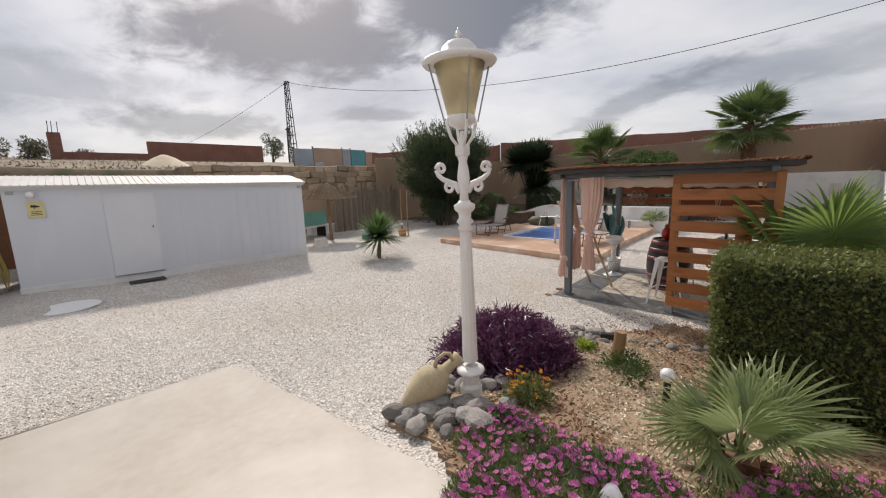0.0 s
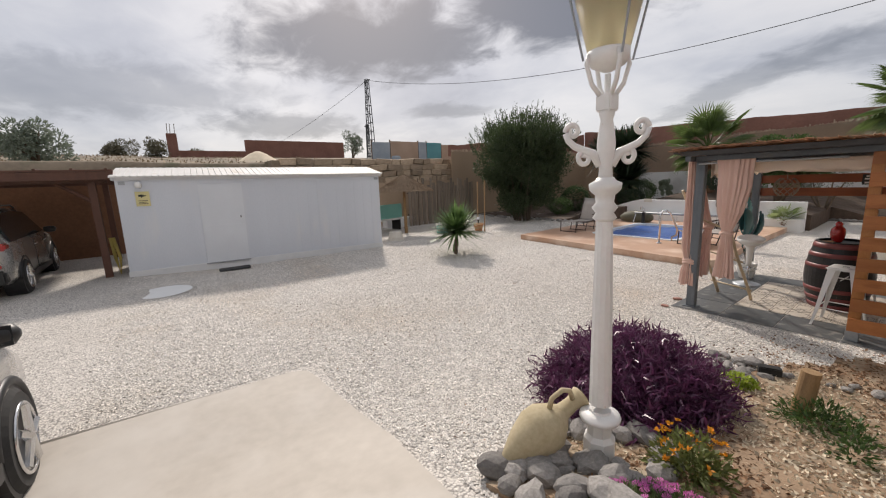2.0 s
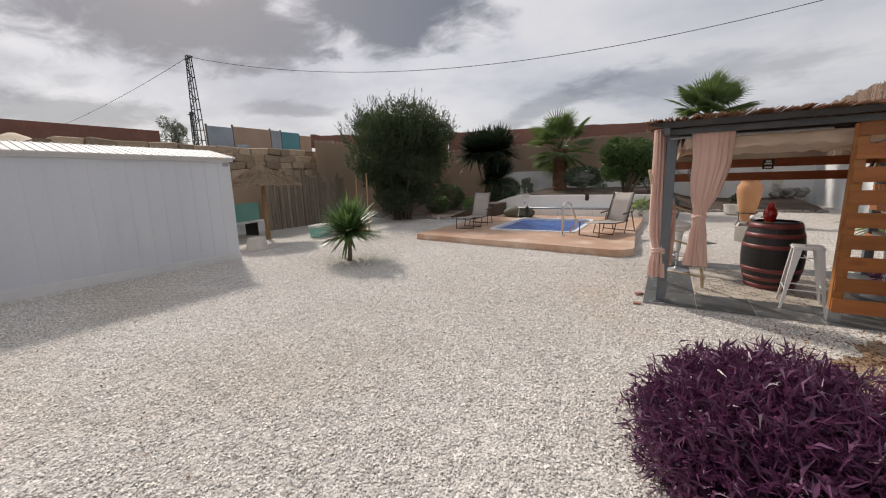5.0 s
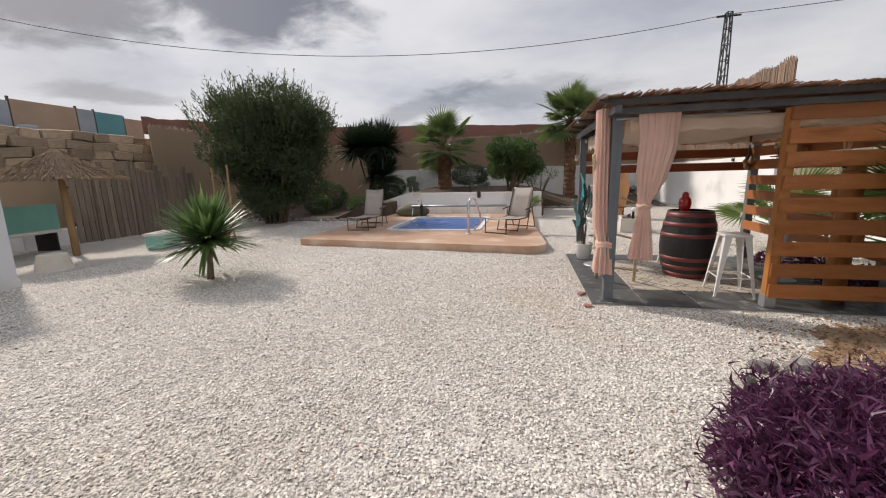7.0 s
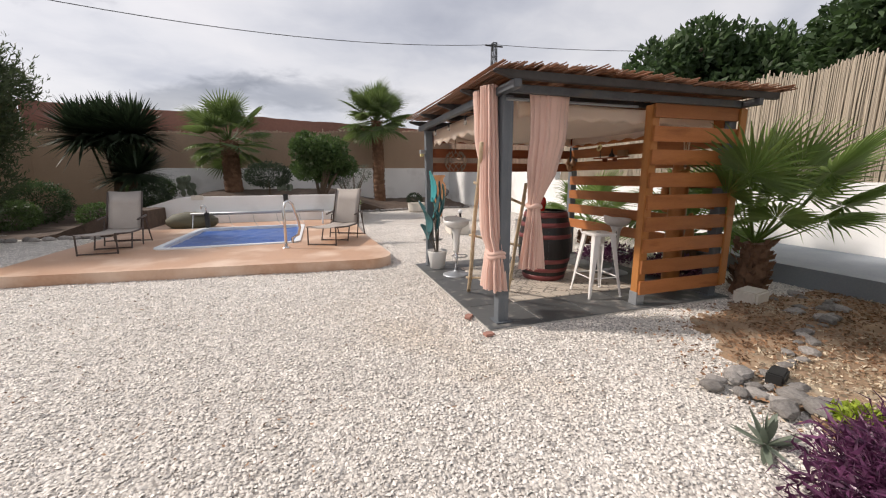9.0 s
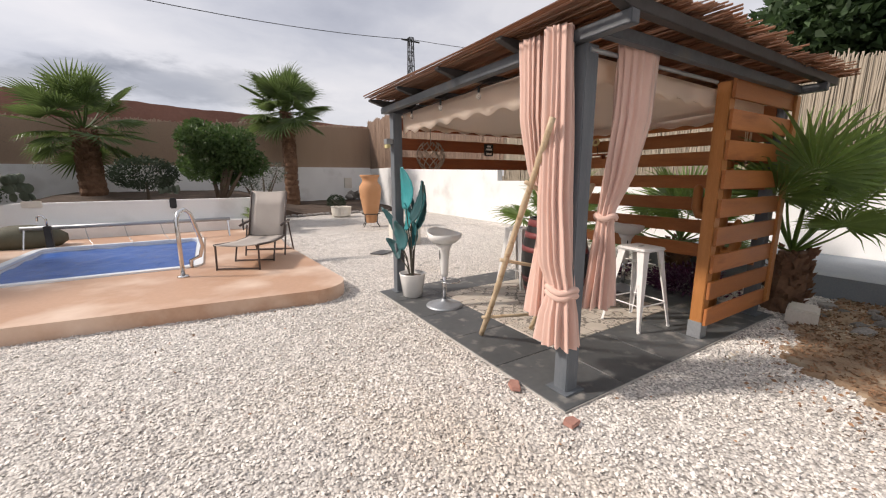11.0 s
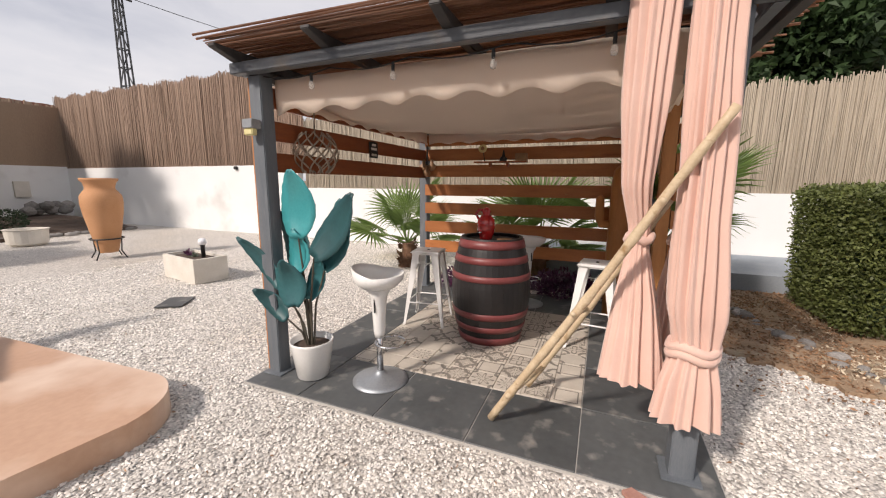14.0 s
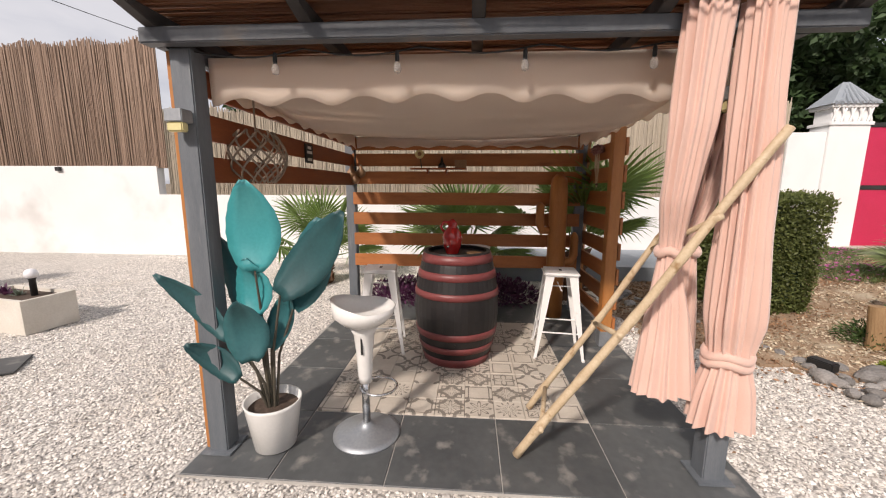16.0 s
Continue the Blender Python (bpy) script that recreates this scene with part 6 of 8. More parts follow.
def purple_bush():
    b = thing("purple_heart", "dense purple heart plant with pointed leaves", "bush", pose(-2.28, 3.55, -0.66))
    rng = np.random.default_rng(81)
    n = 2900
    d = rng.normal(size=(n, 3))
    d[:, 2] = np.abs(d[:, 2])
    d /= np.linalg.norm(d, axis=1, keepdims=True)
    bump = np.array([noise.noise(Vector(q) * 2.6) + 0.6 * noise.noise(Vector(q) * 6.0) for q in d])[:, None]
    base = d * rng.uniform(0.62, 0.90, (n, 1)) * np.array((0.80, 0.92, 0.60)) * (1 + 0.14 * bump)
    g = d * 0.7 + rng.normal(0, 0.55, (n, 3)) + np.array((0, 0, 0.15))
    g /= np.linalg.norm(g, axis=1, keepdims=True)
    L = rng.uniform(0.08, 0.19, (n, 1))
    # each shoot carries a spiral of boat-shaped leaves
    P, D = [], []
    for i in range(6):
        t = (i + 0.5) / 6
        P.append(base + g * L * t + np.array((0, 0, -0.25)) * (L * t) ** 2 * 4)
        D.append(g * (0.25 + 0.5 * t) + rng.normal(0, 0.62, (n, 3)))
    v, f = leaves(np.concatenate(P), np.concatenate(D), 0.09, 0.0145, rng, 0.42, 0.4)
    tagged(np_object("foliage", v, f, M["leaf_purple"], b), kind="stuff")
    core = bm_new()
    lathe(core, [(0.5, 0), (0.56, 0.1), (0.5, 0.27), (0.3, 0.38), (0.0, 0.42)], 24, cap=False)
    part("heart", core, M["leaf_purple"], b, smooth=True)
    stems = np_object("stem_tangle", *leaves(base, g, 0.16, 0.009, rng, 0.1), M["leaf_purple"], b)
    tagged(stems, kind="stuff")


purple_bush()


def flower_mat(m_label, cells, seed, n_leaf, n_flower, name="iceplant"):
    """A mat of fleshy leaves with many-rayed magenta flowers, on the bed."""
    t = thing(name, m_label, "flowers", pose(0, 0, 0))
    rng = np.random.default_rng(seed)

    def place(n):
        out = []
        while len(out) < n:
            x0, y0, rx, ry = cells[rng.integers(len(cells))]
            a, r = rng.uniform(0, 6.283), math.sqrt(rng.uniform(0, 1))
            x, y = x0 + rx * r * math.cos(a), y0 + ry * r * math.sin(a)
            out.append((x, y, ground_z(x, y) + 0.03 + 0.10 * (1 - r * r) * (0.6 + 0.4 * noise.noise(Vector((x * 5, y * 5, 0)))), r))
        return np.array(out)

    q = place(n_leaf)
    g = rng.normal(0, 0.55, (n_leaf, 3)) + np.array((0, 0, 0.8))
    v, f = leaves(q[:, :3], g, 0.06, 0.009, rng, 0.15)
    tagged(np_object("leaf_mat", v, f, M["leaf_mat"], t), kind="stuff")
    q = place(n_flower)
    V, F = [], []
    for x, y, z, r in q:
        tilt = rng.normal(0, 0.3, 2)
        R = rng.uniform(0.014, 0.022)
        c = np.array((x, y, z + 0.035 + rng.uniform(0, 0.015)))
        n = 9
        for k in range(n):
            a0, a1 = 2 * math.pi * k / n, 2 * math.pi * (k + 0.72) / n
            b = len(V)
            V.append(tuple(c))
            for a in (a0, (a0 + a1) / 2, a1):
                rr = R if a != (a0 + a1) / 2 else R * 1.15
                V.append((c[0] + rr * math.cos(a), c[1] + rr * math.sin(a), c[2] + 0.006 + tilt[0] * rr * math.cos(a) + tilt[1] * rr * math.sin(a)))
            F.append((b, b + 1, b + 2, b + 3))
    tagged(np_object("blossoms", V, F, M["petal_pink"], t), "bright magenta daisy-like blossoms", kind="stuff")
    return t


flower_mat("carpet of magenta iceplant in flower beside the lamp", [(-1.15, 1.95, 0.5, 0.36), (-0.75, 1.65, 0.5, 0.4), (-1.45, 2.15, 0.32, 0.26), (-0.55, 2.0, 0.35, 0.25), (-0.95, 1.4, 0.3, 0.25)], 91, 13000, 560)
flower_mat("magenta iceplant around the small fan palm", [(0.25, 2.35, 0.5, 0.4), (0.6, 2.8, 0.5, 0.4), (0.35, 1.7, 0.6, 0.4)], 92, 6000, 260)
flower_mat("sparse magenta iceplant along the path by the gate", [(1.7, 2.5, 0.7, 0.6), (2.2, 1.8, 0.6, 0.5), (1.5, 3.3, 0.4, 0.4)], 93, 7000, 320)


def small_clump(name, label, m, mat, n, r, h, ll, lw, seed, cat="plant"):
    rng = np.random.default_rng(seed)
    d = rng.normal(size=(n, 3))
    d[:, 2] = np.abs(d[:, 2])
    d /= np.linalg.norm(d, axis=1, keepdims=True)
    q = d * rng.uniform(0.3, 1, (n, 1)) * np.array((r, r, h))
    v, f = leaves(q, d + rng.normal(0, 0.5, (n, 3)), ll, lw, rng)
    ob = np_object(name, v, f, M[mat])
    ob.matrix_world = m
    return tagged(ob, label, cat)


mg = small_clump("marigold", "small marigold clump with orange blooms", pose(-1.50, 2.68, ground_z(-1.5, 2.68) + 0.02), "leaf_hedge", 900, 0.22, 0.24, 0.05, 0.02, 101)
fl_rng = np.random.default_rng(102)
fp, fd = ball_points(26, (0, 0, 0.16), (0.2, 0.2, 0.12), fl_rng, 0.8)
fp[:, 2] = np.abs(fp[:, 2] - 0.1) + 0.14
v_, f_ = leaves(np.repeat(fp, 8, axis=0), fl_rng.normal(0, 1, (208, 3)) + np.array((0, 0, 0.8)), 0.025, 0.016, fl_rng)
tagged(np_object("bloom", v_, f_, M["petal_orange"], mg), "orange blooms", kind="stuff")
small_clump("lime_shrub", "bright lime green ground cover clump", pose(-1.75, 4.55, ground_z(-1.75, 4.55)), "leaf_lime", 700, 0.15, 0.13, 0.045, 0.025, 103)
small_clump("lavender", "grey-green herb at the stump", pose(-1.15, 4.2, ground_z(-1.15, 4.2) + 0.02), "leaf_citrus", 900, 0.28, 0.20, 0.06, 0.012, 104)
small_clump("seedling", "thin green seedling with bare stalks", pose(-0.92, 3.75, ground_z(-0.92, 3.75) + 0.02), "leaf_citrus", 160, 0.12, 0.38, 0.05, 0.02, 105)
for i, (x, y) in enumerate(((-2.42, 4.62),)):
    ag = thing("agave", "small blue-grey agave at the bed's edge", "succulent", pose(x, y, -0.69))
    blades("rosette", ag, (0, 0, 0.02), 22, 0.2, 0.035, M["leaf_grey"], 106 + i, 0.5, 0.1)
small_clump("dark_succulent", "dark purple-leaved ground cover under the slatted wall", pose(0.35, 7.6, -0.7), "leaf_purple", 1500, 0.55, 0.28, 0.07, 0.03, 107)
small_clump("dark_succulent", "dark purple-leaved ground cover behind the slatted wall", pose(0.3, 8.9, -0.7), "leaf_purple", 1500, 0.55, 0.25, 0.07, 0.03, 108)
# bark scraps and twigs over the bed
rng_ = np.random.default_rng(110)
bp = []
while len(bp) < 34000:
    x, y = rng_.uniform(-2.3, 2.4), rng_.uniform(1.4, 6.4)
    if in_bed(x, y) or (rng_.uniform() < 0.18 and in_bed(x + rng_.uniform(0, 0.7), y - rng_.uniform(0, 0.8)) and y > 3):
        bp.append((x, y, ground_z(x, y) + 0.036))
bp = np.array(bp)
brown = np.array([noise.noise(Vector((x * 1.1, y * 1.1, 9))) + 0.30 * smooth01(0.0, 1.0, x) + 0.45 * smooth01(4.4, 5.3, y) + 0.1 * rng_.normal() > 0.20 for x, y, z in bp])
for pick, mat_, lab_ in ((~brown, "pale_chip", "pale dry straw and stone chips on the bed"), (brown, "bark_chip", "red-brown bark scraps on the bed")):
    q_ = bp[pick]
    v_, f_ = leaves(q_, rng_.normal(0, 1, (len(q_), 3)) * np.array((1, 1, 0.25)) + np.array((0, 0, 0.15)), 0.034, 0.016, rng_, 0.1, 0.6)
    tagged(np_object("bark_litter", v_, f_, M[mat_]), lab_, "litter", kind="stuff")


# ---- lamp bed ----
def build_lamp():
    z0 = -0.46
    lp = thing("garden_lamp", "white cast-iron garden lamp post with yellowed lantern", "lamp post", pose(-1.94, 2.46, z0, 0.45, -0.5, 0) @ Matrix.Diagonal((0.89, 0.89, 1, 1)))
    part("base", lathe(bm_new(), [(0.11, -0.1), (0.11, 0.16), (0.085, 0.19), (0.08, 0.33), (0.075, 0.36)], 8), M["lamp_white"], lp)
    part("collar", lathe(bm_new(), [(0.08, 0.27), (0.135, 0.295), (0.14, 0.31), (0.135, 0.325), (0.08, 0.345)], 24), M["lamp_white"], lp, smooth=True)
    sh = bm_new()
    n = 24
    rows = []
    for z, r in ((0.40, 0.072), (0.9, 0.064), (1.5, 0.052), (1.56, 0.05)):
        rows.append([sh.verts.new((r * (1 + 0.06 * (k % 2)) * math.cos(2 * math.pi * k / n), r * (1 + 0.06 * (k % 2)) * math.sin(2 * math.pi * k / n), z)) for k in range(n)])
    for a, b in zip(rows, rows[1:]):
        for k in range(n):
            sh.faces.new((a[k], a[(k + 1) % n], b[(k + 1) % n], b[k]))
    part("shaft", sh, M["lamp_white"], lp, "fluted white shaft")
    part("knop", lathe(bm_new(), [(0.05, 1.55), (0.075, 1.57), (0.055, 1.60), (0.08, 1.63), (0.055, 1.66), (0.06, 1.70), (0.095, 1.73), (0.10, 1.765), (0.06, 1.785), (0.052, 1.80)], 24), M["lamp_white"], lp, smooth=True)
    part("upper_shaft", lathe(bm_new(), [(0.044, 1.79), (0.040, 1.85), (0.050, 1.92), (0.056, 1.98), (0.050, 2.04), (0.036, 2.11), (0.046, 2.14), (0.048, 2.16)], 16), M["lamp_white"], lp, smooth=True)
    part("capital", box(bm_new(), -0.05, 0.05, -0.05, 0.05, 2.155, 2.245), M["lamp_white"], lp, bevel=0.008)
    # two scroll arms across the view from the terrace
    ux, uy = 0.74, 0.67
    for s in (-1, 1):
        pts = [(s * r * ux, s * r * uy, z) for r, z in ((0.035, 1.87), (0.08, 1.935), (0.135, 1.955), (0.19, 1.98), (0.23, 2.015), (0.246, 2.055))]
        part("scroll_arm", tube(bm_new(), pts, [0.028, 0.026, 0.022, 0.02, 0.019, 0.018], 10), M["lamp_white"], lp, smooth=True)
        for c, R, a0, a1 in (((0.202, 2.06), 0.044, 0, 420), ((0.128, 1.91), 0.044, 90, -330)):
            pts = []
            for i in range(22):
                t = i / 21
                a, r = radians(a0 + (a1 - a0) * t), R * (1 - 0.72 * t)
                q = c[0] + r * math.cos(a)
                pts.append((s * q * ux, s * q * uy, c[1] + r * math.sin(a)))
            part("scroll", tube(bm_new(), pts, [0.018 - 0.006 * i / 21 for i in range(22)], 8), M["lamp_white"], lp, smooth=True)
    for k in range(4):
        a = radians(45 + 90 * k + 12)
        part("bracket", tube(bm_new(), [(0.05 * math.cos(a), 0.05 * math.sin(a), 2.24), (0.10 * math.cos(a), 0.10 * math.sin(a), 2.30), (0.135 * math.cos(a), 0.135 * math.sin(a), 2.40), (0.12 * math.cos(a), 0.12 * math.sin(a), 2.45)], 0.014, 8), M["lamp_white"], lp, smooth=True)
    part("neck", lathe(bm_new(), [(0.018, 2.23), (0.018, 2.35)], 10), M["lamp_white"], lp)
    lan = part("lantern_cup", lathe(bm_new(), [(0.03, 2.37), (0.05, 2.38), (0.095, 2.405), (0.12, 2.44), (0.122, 2.50), (0.115, 2.505)], 28), M["lamp_white"], lp, smooth=True)
    part("lantern_glass", lathe(bm_new(), [(0.12, 2.50), (0.225, 2.98), (0.221, 2.98), (0.115, 2.505)], 32, cap=False), M["amber_glass"], lan, "cloudy yellowed lantern glass", smooth=True)
    part("lamp_holder", lathe(bm_new(), [(0.05, 2.50), (0.05, 2.60), (0.03, 2.62), (0.03, 2.72), (0.0, 2.74)], 14, cap=False), M["white_plastic"], lan, smooth=True)
    for k in range(4):
        a = radians(45 + 90 * k + 12)
        part("glass_bar", tube(bm_new(), [(0.155 * math.cos(a), 0.155 * math.sin(a), 2.44), (0.28 * math.cos(a), 0.28 * math.sin(a), 2.99)], 0.007, 6), M["galv"], lan)
    part("lantern_roof", lathe(bm_new(), [(0.225, 2.965), (0.31, 2.965), (0.325, 2.985), (0.31, 3.01), (0.20, 3.055), (0.165, 3.065), (0.15, 3.12), (0.10, 3.17), (0.03, 3.19), (0.02, 3.20)], 40), M["lamp_white"], lan, "white domed lantern roof", smooth=True)
    lan.matrix_basis = Matrix.Translation((0, 0, 2.33 * 0.2)) @ Matrix.Diagonal((1, 1, 0.8, 1))
    part("finial", lathe(bm_new(), [(0.02, 3.19), (0.015, 3.215), (0.035, 3.235), (0.02, 3.255), (0.012, 3.275), (0.003, 3.30)], 14), M["lamp_white"], lan, smooth=True)


build_lamp()


def stone_meshes(mat, n=6):
    out = []
    for k in range(n):
        bm = bm_new()
        bmesh.ops.create_icosphere(bm, subdivisions=2, radius=1)
        for v in bm.verts:
            q = v.co.copy()
            v.co *= 1 + 0.30 * noise.noise(q * 1.3 + Vector((k * 7, 0, 0))) + 0.08 * noise.noise(q * 3.5 + Vector((0, k * 5, 0)))
        out.append(to_mesh("stone", bm, mat, False))
    return out


STONES = stone_meshes(M["rock"])


def stone(x, y, z, sx, sy, sz, rz, k, label, group, name="stone"):
    ob = new(name, STONES[k % 6])
    ob.matrix_world = pose(x, y, z, 0, 0, rz) @ Matrix.Diagonal((sx, sy, sz, 1))
    return tagged(ob, label, "stone", group)


rnd = random.Random(14)
count = 0
while count < 46:
    x, y = rnd.uniform(-2.42, -1.52), rnd.uniform(1.72, 2.95)
    if math.hypot(x + 1.94, y - 2.46) < 0.14 or math.hypot((x + 1.95) / 0.5, (y - 2.3) / 0.62) > 1:
        continue
    s = rnd.uniform(0.045, 0.10)
    stone(x, y, ground_z(x, y) + 0.03 + s * rnd.uniform(0.25, 0.75), s * 1.3, s, s * 0.75, rnd.uniform(0, 180), count, "rounded grey field stone heaped round the lamp foot", "stones at the lamp", "field_stone")
    count += 1
for k in range(26):
    t = k / 25
    x = -1.95 + 2.9 * t + rnd.uniform(-0.05, 0.05)
    y = 4.92 + 0.36 * (x + 2.0) + rnd.uniform(-0.08, 0.08)
    s = rnd.uniform(0.03, 0.07)
    stone(x, y, ground_z(x, y) + 0.02 + s * 0.4, s * 1.4, s, s * 0.7, rnd.uniform(0, 180), k + 2, "rounded grey stone edging the flower bed", "stones along the bed", "edging_stone")
for k in range(14):
    x, y = rnd.uniform(-2.15, -1.6), rnd.uniform(4.7, 5.2)
    s = rnd.uniform(0.04, 0.075)
    stone(x, y, ground_z(x, y) + 0.02 + s * 0.4, s * 1.4, s, s * 0.7, rnd.uniform(0, 180), k + 4, "grey stone in the corner heap of the bed", "stones along the bed", "edging_stone")
for k in range(9):
    x, y = rnd.uniform(0.05, 0.9), rnd.uniform(5.6, 6.4)
    s = rnd.uniform(0.03, 0.075)
    stone(x, y, ground_z(x, y) + s * 0.4, s * 1.4, s, s * 0.7, rnd.uniform(0, 180), k + 1, "pale stone beside the young palm", "stones by the palm", "field_stone")
single("planter_block", box(bm_new(), -0.16, 0.16, -0.12, 0.12, 0, 0.16), M["stone_white"], "white stone block at the palm's foot", "block", pose(0.08, 6.35, -0.71, 0, 0, 12), bevel=0.02)


def build_amphora():
    foot, mouth = Vector((-2.24, 1.92, -0.36)), Vector((-2.10, 2.48, -0.10))
    d = (mouth - foot).normalized()
    L = (mouth - foot).length
    am = thing("amphora", "pale clay amphora lying on the stones", "amphora", Matrix.Translation(foot) @ d.to_track_quat("Z", "Y").to_matrix().to_4x4())
    part("body", lathe(bm_new(), [(0.015, -0.04), (0.045, 0.0), (0.11, 0.12), (0.155, 0.25), (0.15, 0.34), (0.10, 0.42), (0.055, 0.47), (0.048, 0.56), (0.062, 0.62), (0.07, 0.64), (0.055, 0.64), (0.035, 0.56), (0.0, 0.50)], 32, cap=False), M["amphora"], am, smooth=True)
    part("handle", tube(bm_new(), [(-0.02, 0.115, 0.39), (-0.02, 0.165, 0.43), (-0.02, 0.165, 0.52), (-0.02, 0.12, 0.57), (-0.02, 0.05, 0.565)], 0.017, 10), M["amphora"], am, smooth=True)


build_amphora()
single("log_stump", tube(bm_new(), [(0, 0, -0.08), (0.01, 0.0, 0.16), (0.03, 0.015, 0.42)], [0.068, 0.066, 0.062], 18), M["log"], "short honey-coloured log standing in the bed", "stump", pose(-1.27, 4.3, ground_z(-1.27, 4.3)), smooth=False)


def bollard(m, label):
    b = thing("bollard_lamp", label, "garden light", m)
    part("body", lathe(bm_new(), [(0.03, -0.05), (0.03, 0.2), (0.045, 0.22)], 14), M["black"], b, smooth=True)
    part("cap", lathe(bm_new(), [(0.045, 0.22), (0.06, 0.24), (0.06, 0.28), (0.04, 0.31), (0.0, 0.32)], 18, cap=False), M["lamp_dome"], b, "white plastic dome", smooth=True)


bollard(pose(-0.62, 3.55, ground_z(-0.62, 3.55) + 0.03), "small white-capped black garden light in the bed")
single("pale_stone", lathe(bm_new(), [(0.0, 0), (0.05, 0.0), (0.06, 0.05), (0.03, 0.11), (0, 0.12)], 14, cap=False), M["lamp_dome"], "smooth white stone among the iceplant", "stone", pose(-0.50, 1.72, ground_z(-0.50, 1.72) + 0.04), smooth=True)
single("speaker_box", box(bm_new(), -0.09, 0.09, -0.05, 0.05, 0, 0.09), M["black"], "small black floodlight at the bed's edge", "floodlight", pose(-1.62, 5.05, -0.69, 0, 0, 20), bevel=0.01)


# ---- east side: path, gate ----
wall_box("path_east", 1.32, 3.09, 3.7, 8.8, -0.9, -0.44, M["blue_path"], "grey-blue concrete path along the east wall", "path")


def build_gate():
    pil = thing("gate_pillar", "white rendered gate pillar with pierced cap and grey tiles", "pillar", pose(3.12, 0.53, -0.7) @ Matrix.Diagonal((0.6, 0.655, 1.03, 1)))
    part("shaft", box(bm_new(), 0, 0.75, 0, 1.1, 0, 2.62), M["white_wall"], pil, bevel=0.012)
    part("shoulder", box(bm_new(), 0.05, 0.4, 1.105, 2.16, 0, 2.5), M["white_wall"], pil, bevel=0.012)
    part("cornice", box(bm_new(), -0.05, 0.80, -0.05, 1.15, 2.62, 2.68), M["white_wall"], pil, bevel=0.01)
    for k in range(5):
        y = 0.08 + k * 0.235
        for dy in (-0.09, 0.09):
            part("lattice_bar", tube(bm_new(), [(-0.01, y - dy * 0.6, 2.68), (-0.01, y + dy * 0.6, 2.93)], 0.03, 6), M["white_wall"], pil)
    part("cap_core", box(bm_new(), 0.06, 0.69, 0.04, 1.06, 2.68, 2.93), M["white_wall"], pil)
    part("cap_band", box(bm_new(), -0.06, 0.81, -0.06, 1.16, 2.93, 2.99), M["white_wall"], pil, bevel=0.01)
    bm = bm_new()
    base = [bm.verts.new(p) for p in ((-0.12, -0.12, 2.99), (0.87, -0.12, 2.99), (0.87, 1.22, 2.99), (-0.12, 1.22, 2.99))]
    apex = [bm.verts.new((0.375, 0.45, 3.42)), bm.verts.new((0.375, 0.65, 3.42))]
    bm.faces.new(base[::-1])
    bm.faces.new((base[0], base[1], apex[0]))
    bm.faces.new((base[1], base[2], apex[1], apex[0]))
    bm.faces.new((base[2], base[3], apex[1]))
    bm.faces.new((base[3], base[0], apex[0], apex[1]))
    roof = part("cap_roof", bm, M["blue_path"], pil, "grey glazed tile cap")
    for k in range(8):
        y = -0.05 + k * 0.17
        t = abs(y + 0.03 - 0.55) / 0.67
        part("roof_tile", tube(bm_new(), [(-0.13, y, 3.0), (0.36 - 0.42 * t, 0.55 + (y - 0.55) * 0.55, 3.40 - 0.36 * t)], 0.04, 8), M["blue_path"], roof)
    gate = thing("gate", "crimson sheet gate in a black steel frame", "gate", pose(3.40, -2.87, -0.45))
    for y in (0.0, 1.62, 3.3):
        part("frame_post", box(bm_new(), -0.04, 0.04, y, y + 0.08, 0, 2.5), M["black"], gate, bevel=0.004)
    for z in (0.02, 1.25, 2.45):
        part("frame_rail", box(bm_new(), -0.03, 0.03, 0.08, 3.3, z, z + 0.08), M["black"], gate, bevel=0.004)
    for y0, y1 in ((0.085, 1.615), (1.705, 3.295)):
        for z0, z1 in ((0.105, 1.245), (1.335, 2.445)):
            part("panel", box(bm_new(), -0.01, 0.01, y0, y1, z0, z1), M["gate_red"], gate)


build_gate()
wall_box("wall_south_east", 3.3, 3.5, -9.0, -2.92, -1.0, 1.9, M["white_wall"], "white rendered wall beyond the gate")

# the house stands behind the walk and closes the place
wall_box("house_wall", 0.6, 3.0, -8.5, -1.2, -0.8, 3.2, M["white_wall"], "plain white rendered house wall")
wall_box("wall_south", -17.0, 0.6, -9.0, -8.7, -1.0, 1.6, M["white_wall"], "plain white boundary wall")


